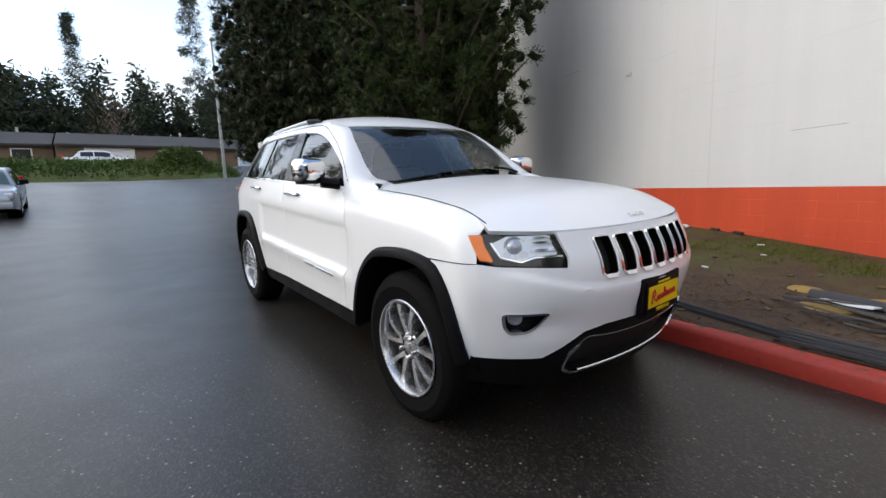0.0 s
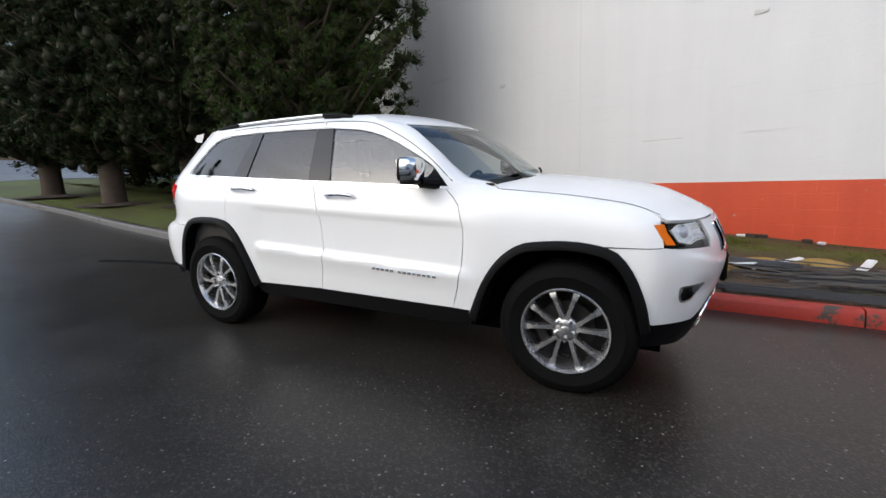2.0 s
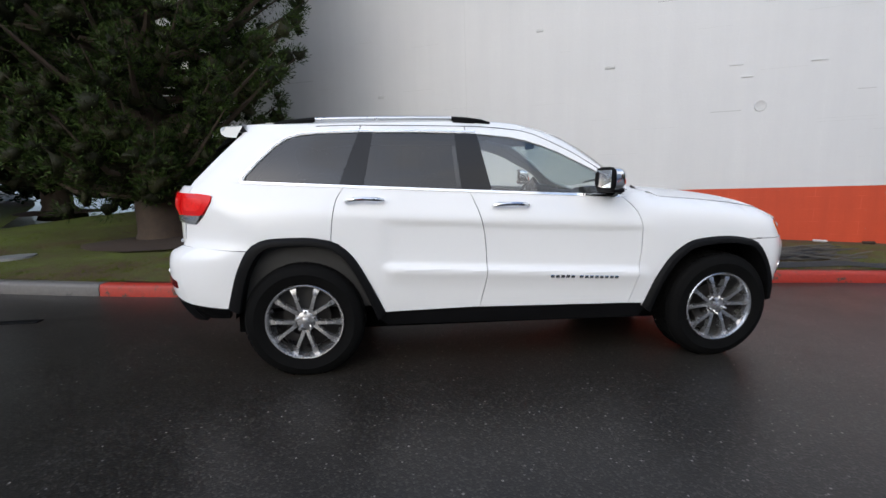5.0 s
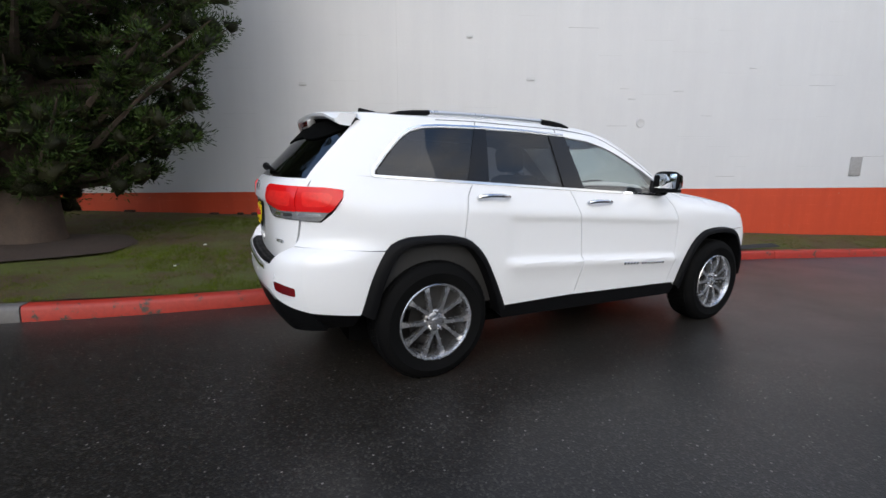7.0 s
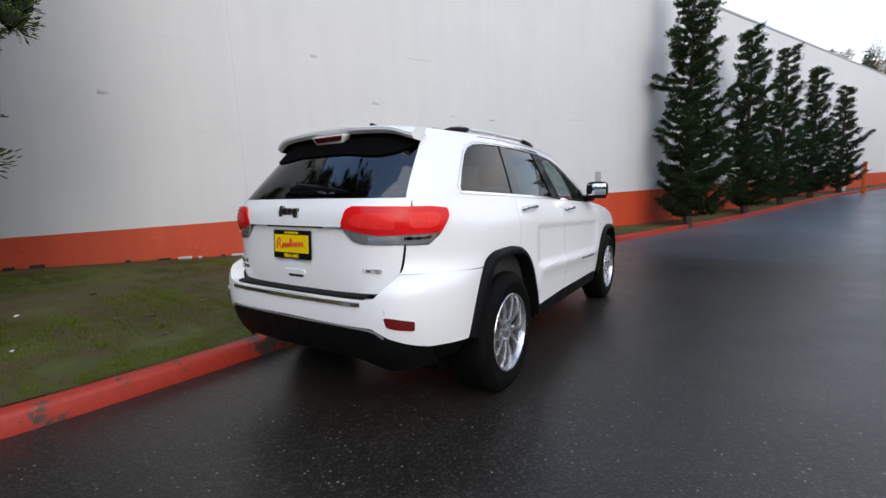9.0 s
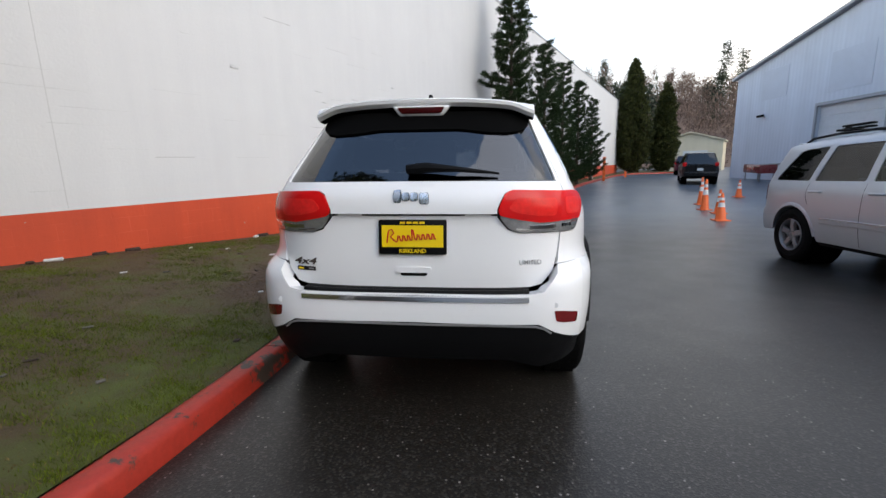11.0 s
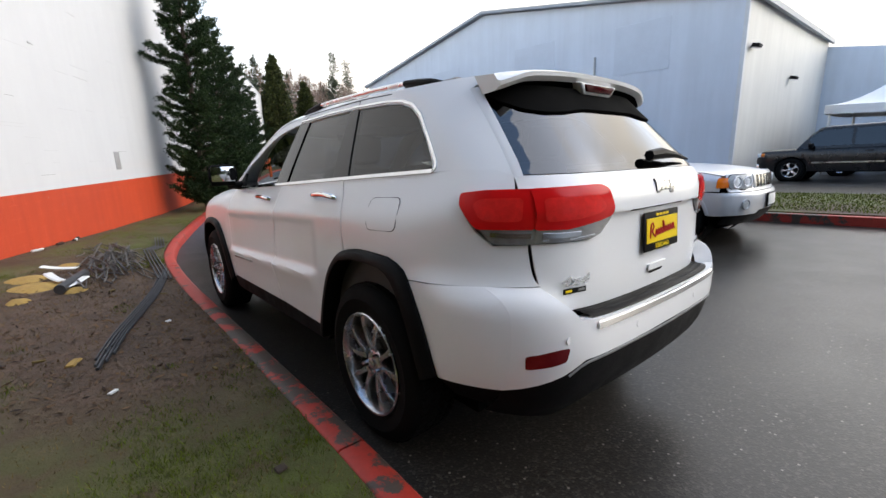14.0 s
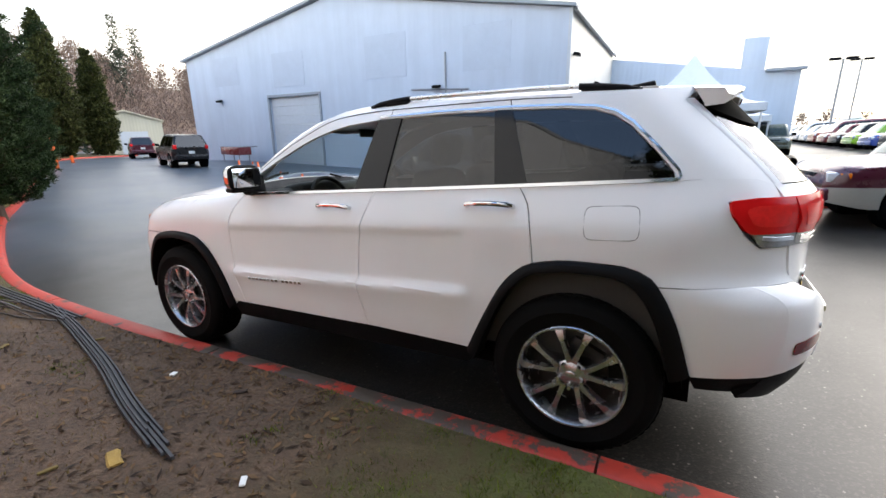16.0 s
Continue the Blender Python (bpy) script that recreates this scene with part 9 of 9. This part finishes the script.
def strip(name, pts, w, h, mat, label, group="scrap on the verge", parent=None):
    """A long flat bar lying on the ground."""
    v, f = [], []
    for i, p in enumerate(pts):
        a, b = Vector(pts[max(0, i - 1)]), Vector(pts[min(len(pts) - 1, i + 1)])
        t = (b - a).normalized()
        s = t.cross(Vector((0, 0, 1))).normalized() * w / 2
        u = s.cross(t).normalized() * h
        p = Vector(p)
        v += [p - s, p - s * 0.7 + u, p + s * 0.7 + u, p + s]
        if i:
            k = 4 * i
            f += [[k - 4 + j, k - 4 + (j + 1) % 4, k + (j + 1) % 4, k + j] for j in range(4)]
    f += [[0, 1, 2, 3], [4 * len(pts) - 1, 4 * len(pts) - 2, 4 * len(pts) - 3, 4 * len(pts) - 4]]
    return tagged(link_mesh(name, v, f, mat, parent, sharp=30), label, "scrap", group)


rng = np.random.default_rng(9)
long_line = [(-0.02, 1.93), (0.55, 1.80), (1.17, 1.62), (1.75, 1.47), (2.3, 1.34), (2.9, 1.22)]
fx = curve1d([(k, p[0]) for k, p in enumerate(long_line)])
fy = curve1d([(k, p[1]) for k, p in enumerate(long_line)])
for k, (o, w_) in enumerate(((0.0, 0.018), (0.020, 0.014), (-0.021, 0.015), (0.040, 0.013), (-0.040, 0.012), (0.010, 0.013), (-0.012, 0.012))):
    strip("rubber_strip", [on_lawn(fx(i * 0.25 + 0.1 * k), fy(i * 0.25 + 0.1 * k) + o, 0.010 + (0.014 if k > 4 else 0.004 * (k % 2))) for i in range(20)], w_, 0.016, SCRAP, "long black rubber strip lying on the mud")
for k in range(4):
    strip("rubber_strip", [on_lawn(2.5 + i * 0.3, 1.20 - 0.012 * i + 0.04 * k - 0.02 * i * (i > 8), 0.012 + 0.006 * k) for i in range(14)], 0.018, 0.016, SCRAP, "long black rubber strip lying on the mud")
for k in range(90):
    x, y = rng.uniform(2.9, 5.2), max(1.42, rng.normal(1.60, 0.17))
    a, l = rng.normal(0.0, 0.28), rng.uniform(0.5, 1.4)
    z = rng.uniform(0.01, 0.11)
    strip("metal_bar", [on_lawn(x + math.cos(a) * l * t, y + math.sin(a) * l * t * 0.5, z + 0.03 * math.sin(3 * t + k)) for t in (-0.5, -0.25, 0, 0.25, 0.5)], rng.uniform(0.008, 0.020), 0.012, (SCRAP, SCRAP_PALE, SCRAP_PALE)[k % 3], "bent dull metal bar in a scrap heap")
for k, (x, y, yaw) in enumerate(((3.08, 2.19, 20), (3.75, 2.15, 60), (2.65, 2.05, -30))):
    strip("plastic_sheet", [on_lawn(x + math.cos(radians(yaw)) * t, y + math.sin(radians(yaw)) * t, 0.05 + 0.25 * max(0, t) ** 1.3) for t in (-0.16, -0.06, 0.04, 0.13, 0.22)], 0.085, 0.01, WHITE_PLASTIC, "curled white plastic offcut on the verge")
bm = bmesh.new()
add_tube(bm, [on_lawn(2.45, 2.15, 0.05), on_lawn(2.8, 2.05, 0.06), on_lawn(3.2, 1.95, 0.06)], 0.05, 10)
tagged(part("black_pipe", bm, SCRAP), "short black pipe on sawdust", "pipe", "scrap on the verge")
for k, (x, y, r) in enumerate(((3.0, 2.35, 0.28), (3.5, 2.45, 0.24), (2.55, 2.05, 0.15), (2.35, 2.45, 0.12), (4.3, 2.1, 0.16))):
    bm = bmesh.new()
    prev = None
    n = 22
    c = bm.verts.new(on_lawn(x, y, 0.035))
    rings = [[bm.verts.new(on_lawn(x + r * q * (1 + 0.35 * noise.noise((math.cos(a) * 1.5 + k, math.sin(a) * 1.5, k))) * math.cos(a) * 1.5, y + r * q * (1 + 0.35 * noise.noise((math.cos(a) * 1.5 + k, math.sin(a) * 1.5, k))) * math.sin(a), 0.03 * (1 - q) + (0.004 if q < 1 else -0.03))) for a in [2 * math.pi * i / n for i in range(n)]] for q in (0.5, 1.0)]
    for i in range(n):
        bm.faces.new((c, rings[0][i], rings[0][(i + 1) % n]))
        bm.faces.new((rings[0][i], rings[1][i], rings[1][(i + 1) % n], rings[0][(i + 1) % n]))
    tagged(part("sawdust", bm, WOOD_SCRAP), "spill of straw-yellow sawdust on the verge", "sawdust", "scrap on the verge")
for k in range(36):
    x, y = rng.uniform(-3.5, 3.0), rng.uniform(1.35, 4.4)
    bm = bmesh.new()
    add_box(bm, (rng.uniform(0.02, 0.08), rng.uniform(0.015, 0.04), 0.012), Matrix.Rotation(rng.uniform(0, 3), 4, "Z"), 0.003, 1)
    ob = part("litter", bm, (WHITE_PLASTIC, SCRAP_PALE, MULCH, STRAW)[k % 4])
    ob.location = on_lawn(x, y, 0.010)
    tagged(ob, "small scrap of litter on the grass", "litter", "litter on the verge")
strip("wood_offcut", [on_lawn(0.16, 2.06, 0.004), on_lawn(0.21, 2.045, 0.006), on_lawn(0.27, 2.02, 0.004)], 0.055, 0.010, WOOD_SCRAP, "flat pale wood offcut on the mud")
strip("rubber_strip", [Vector((-5.6 + 0.25 * i, 0.15 + 0.10 * i - 0.008 * i * i, road_z(-5.6 + 0.25 * i, 0.3) + 0.004)) for i in range(7)], 0.10, 0.012, RUBBER, "flat black strip lying on the road")
for x, y in ((-6.2, 2.9),):
    bm = bmesh.new()
    add_cyl(bm, 0.25, 0.25, 0.04, Matrix(), 20)
    ob = part("drain_cover", bm, STEEL)
    ob.location = on_lawn(x, y, 0.0)
    tagged(ob, "round grey drain cover in the lawn", "drain")

# ---- behind the car: street, bank, houses, woods ----
bank_v, bank_f = [], []
bx, by = [-29.5, -30.2, -31.2, -32.5, -34.5, -37.0, -39.0], [-60 + 1.5 * k for k in range(45)]
for x, h in zip(bx, (0.0, 0.35, 0.62, 0.70, 0.62, 0.30, 0.0)):
    for y in by:
        e = 1 - smooth(3.5, 7.0, y)
        bank_v.append((x, y, road_z(x, y) - 0.06 + h * e + (0.12 * noise.noise((x * 0.5, y * 0.5, 0)) if 0 < h else 0) * e))
n = len(by)
bank = fast_mesh("bank", bank_v, [(i * n + j, i * n + j + 1, (i + 1) * n + j + 1, (i + 1) * n + j) for i in range(len(bx) - 1) for j in range(n - 1)], LAWN, smooth_it=True)
tagged(bank, "low planted bank along the street", "bank", kind="structure")
rng = np.random.default_rng(31)
cs = []
for _ in range(5200):
    x, y = rng.uniform(-37.5, -30.0), rng.uniform(-45, 6.0)
    e = 1 - smooth(3.5, 7.0, y)
    if e < 0.2:
        continue
    h = np.interp(-x, [29.5, 30.2, 31.2, 32.5, 34.5, 37.0, 39], [0, 0.35, 0.62, 0.70, 0.62, 0.30, 0.0])
    cs.append((x, y, road_z(x, y) + h * e + rng.uniform(0, 0.25)))
v, f = sprays(cs, [(0.3, 0, 0.8)] * len(cs), 8, 0.22, 0.045, 0.16, 8)
tagged(fast_mesh("ground_cover", v, f, SHRUB), "low green ground cover on the bank", "shrubs", kind="stuff")


def shrub(x, y, r, h):
    t = empty("shrub", Matrix.Translation((x, y, road_z(x, y) + 0.9)), "round clipped green shrub on the bank", "shrub", "shrubs on the bank")
    rng = np.random.default_rng(int(abs(x * 10)))
    d = rng.normal(0, 1, (420, 3))
    d /= np.linalg.norm(d, axis=1, keepdims=True)
    d[:, 2] = np.abs(d[:, 2])
    c = d * np.array([r, r, h]) * rng.uniform(0.8, 1.02, (420, 1))
    v, f = sprays(c, d, 9, 0.16, 0.06, 0.09, 4)
    fast_mesh("leaves", v, f, SHRUB, t)
    bm = bmesh.new()
    add_tube(bm, [(0, 0, -0.2), (0, 0, h * 0.6)], 0.07, 6)
    part("stem", bm, BARK, t)


shrub(-33.0, 2.6, 1.5, 1.1)
shrub(-34.0, -20.0, 1.3, 0.9)


def house(x, y, w, d, pale, lab):
    z = road_z(-50, 0)
    hs = empty("row_house", Matrix.Translation((x, y, z)), lab, "house", "row of low houses")
    box_part("wall", (d, w, 2.7), Matrix.Translation((0, 0, 1.35)), BRICK_WALL, hs, "brown walls")
    v = [(d / 2 + 0.7, -w / 2, 2.55), (d / 2 + 0.7, w / 2, 2.55), (-0.2, w / 2, 4.1), (-0.2, -w / 2, 4.1), (-d / 2, w / 2, 3.0), (-d / 2, -w / 2, 3.0)]
    v += [(a, b, c - 0.18) for a, b, c in v]
    link_mesh("roof", v, [[0, 1, 2, 3], [3, 2, 4, 5], [6, 9, 8, 7], [9, 11, 10, 8], [0, 6, 7, 1], [1, 7, 8, 2], [2, 8, 10, 4], [5, 11, 9, 3], [3, 9, 6, 0], [4, 10, 11, 5]], SHINGLE, hs, "dark shingle roof", shade=False)
    gd = new("garage_door")
    gd.parent = hs
    for k in range(4):
        box_part("door_panel", (0.06, 3.4, 0.5), Matrix.Translation((d / 2 + 0.04, -w * 0.2, 0.32 + 0.53 * k)), pale, gd, bevel=0.01, seg=1)
    box_part("door_frame", (0.05, 3.8, 2.3), Matrix.Translation((d / 2 + 0.02, -w * 0.2, 1.15)), WHITE_PLASTIC, gd)
    for u in (0.16, 0.34):
        wn_ = new("window")
        wn_.parent = hs
        box_part("frame", (0.06, 1.4, 1.3), Matrix.Translation((d / 2 + 0.03, w * u, 1.55)), WHITE_PLASTIC, wn_)
        box_part("pane", (0.03, 1.2, 1.1), Matrix.Translation((d / 2 + 0.055, w * u, 1.55)), WINDOW_FAR, wn_)
    bm = bmesh.new()
    add_cyl(bm, 0.12, 0.12, 0.7, Matrix.Translation((-0.3, w * 0.3, 4.2)), 8)
    part("vent_pipe", bm, STEEL, hs)


for k in range(6):
    house(-54.0 + 0.8 * (k % 2), -38.0 + 13.2 * k, 13.0, 9.0, (PALE_BLUE, WHITE_PLASTIC)[k % 2], "low brown row house with a dark roof and pale garage door")
vehicle("sedan", Matrix.Translation((-42.5, -2.0, road_z(-42.5, -2))) @ Matrix.Rotation(radians(88), 4, "Z"), "white sedan parked before the low houses", PAINT, 4.6, 1.8, 1.45, 0.95, 0.88, 1.15, 0.8, 2.7, 0.33, 0.28)
for x, y, h in ((-28.0, 4.4, 8.5), (-44.0, -8.0, 7.0)):
    lp = empty("lamp_post", Matrix.Translation((x, y, road_z(x, y))), "slim grey street lamp post by the bank", "lamp post", "street lamps")
    bm = bmesh.new()
    add_tube(bm, [(0, 0, -0.2), (0.1, 0, h * 0.7), (0.12, 0, h)], [0.10, 0.075, 0.06], 10)
    part("pole", bm, STEEL, lp)
    box_part("lamp_head", (0.5, 0.25, 0.14), Matrix.Translation((0.3, 0, h)), STEEL, lp, bevel=0.03)


def far_wood(name, spots, mat, label, per, length, width, seed, whorls=0):
    """Distant firs as one mass: each a ragged cone of sprays round a stem."""
    rng = np.random.default_rng(seed)
    cs, ds = [], []
    for x, y, z, h, r in spots:
        m = int(46 + 3 * h)
        t = rng.uniform(0, 1, m) ** 1.3
        if whorls:  # branches in drooping tiers
            t = (np.floor(t * whorls) + 0.5) / whorls * 0.8 + 0.2 + rng.normal(0, 0.006, m)
        a = rng.uniform(0, 2 * np.pi, m)
        q = r * (1 - t) ** 0.85 * rng.uniform(0.25, 1.1, m)
        for i in range(m):
            cs.append((x + math.cos(a[i]) * q[i], y + math.sin(a[i]) * q[i], z + 0.06 * h + 0.94 * h * t[i] - (0.35 * q[i] if whorls else 0)))
            ds.append((math.cos(a[i]), math.sin(a[i]), (-0.35 if whorls else 0.1) if mat is not BARE else 1.5))
        for k in range(14):
            cs.append((x, y, z + h * (k + 0.5) / 14))
            ds.append((0, 0, 1.5))
    v, f = sprays(cs, ds, per, length, width, length * 0.55, seed)
    return tagged(fast_mesh(name, v, f, mat), label, "trees", kind="stuff")


rng = np.random.default_rng(77)
spots = []
for k in range(400):
    y = -75 + 130 * rng.uniform(0, 1)
    x = -66 - 22 * rng.uniform(0, 1)
    spots.append((x, y, 3.6 + (-66 - x) * 0.06, rng.uniform(8, 14) * (1 + 0.12 * rng.uniform(-1, 1)), rng.uniform(1.8, 3.0)))
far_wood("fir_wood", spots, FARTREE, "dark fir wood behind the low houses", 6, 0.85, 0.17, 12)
spots = [(-62, -12.5, 4.4, 28, 3.2), (-60, -16.5, 4.4, 25, 3.0), (-63, 9.5, 4.4, 27, 2.6), (-60, 12.5, 4.4, 24, 2.4), (-68, -3.0, 4.4, 19, 2.6), (-60, -21, 4.4, 29, 3.2), (-70, 17, 4.4, 20, 3.0)]
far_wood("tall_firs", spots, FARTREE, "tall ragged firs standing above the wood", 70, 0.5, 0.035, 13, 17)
spots = [(-50 + rng.uniform(-6, 6), -30 + 60 * rng.uniform(0, 1), 2.2, rng.uniform(6, 11), 2.2) for _ in range(9)]
far_wood("bare_trees", spots, BARE, "leafless brown trees among the houses", 3, 0.9, 0.03, 14)

# hillside beyond the road's bend
hx, hy = [60 + 12 * k for k in range(14)], [-160 + 12 * k for k in range(22)]
hz = lambda x, y: -1.0 + 34 * smooth(55, 190, x) * (0.75 + 0.25 * noise.noise((x * 0.02, y * 0.02, 2.0))) * (1 - 0.4 * smooth(-60, -150, y))
hv = [(x, y, hz(x, y) + 1.2 * noise.noise((x * 0.09, y * 0.09, 0))) for x in hx for y in hy]
n = len(hy)
tagged(fast_mesh("hillside", hv, [(i * n + j, (i + 1) * n + j, (i + 1) * n + j + 1, i * n + j + 1) for i in range(len(hx) - 1) for j in range(n - 1)], EARTH, smooth_it=True), "brown wooded hillside", "hill", kind="structure")
spots = []
for _ in range(300):
    x, y = rng.uniform(70, 190), rng.uniform(-130, 30)
    spots.append((x, y, hz(x, y), rng.uniform(6, 11), rng.uniform(2.2, 3.6)))
far_wood("bare_wood", spots, BARE, "leafless brown woodland on the hillside", 5, 1.2, 0.06, 15)
spots = []
for _ in range(15):
    x, y = rng.uniform(95, 170), rng.uniform(-110, 10)
    spots.append((x, y, hz(x, y), rng.uniform(7, 13), rng.uniform(2.0, 3.2)))
spots += [(64, -24, 0, 12, 2.6), (70, -21, 0, 13, 2.8), (150, -76, hz(150, -76), 20, 3.2), (146, -79, hz(146, -79), 17, 3.0)]
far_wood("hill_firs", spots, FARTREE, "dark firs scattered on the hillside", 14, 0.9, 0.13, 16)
shed = tagged(new("shed"), "cream metal shed at the end of the road", "building")
shed.matrix_basis = Matrix.Translation((52.2, -24.8, -0.3)) @ Matrix.Rotation(radians(-29), 4, "Z")
g = slab("front_wall", [(-3.4, -1), (3.4, -1), (3.4, 3.7), (0, 4.7), (-3.4, 3.7)], 8.0, CLAD_CREAM, shed)
g.rotation_euler = (0, 0, radians(90))
box_part("door", (0.1, 2.6, 2.6), Matrix.Translation((-0.06, -0.6, 1.3)), DOOR_GREY, shed)
for a in (1, -1):
    v = [(-0.3, a * 3.6, 3.66), (-0.3, 0, 4.75), (8.2, 0, 4.75), (8.2, a * 3.6, 3.66)]
    v += [(x, y, z + 0.15) for x, y, z in v]
    link_mesh("roof", v, [[0, 1, 2, 3], [4, 7, 6, 5], [0, 4, 5, 1], [1, 5, 6, 2], [2, 6, 7, 3], [3, 7, 4, 0]], CLAD_CREAM, shed, shade=False)
spots = [(-20 - 8 * k + rng.uniform(-2, 2), -100 - rng.uniform(0, 25), 0, rng.uniform(6, 11), 2.4) for k in range(14)]
far_wood("lot_trees", spots, BARE, "leafless trees beyond the car lot", 6, 0.6, 0.03, 18)
spots = [(-8 - 4 * k, -128 + rng.uniform(-6, 6), 0, rng.uniform(3, 5), 3.0) for k in range(44)]
far_wood("lot_wood", spots, BARE, "distant low tree line beyond the lot", 4, 0.7, 0.14, 19)
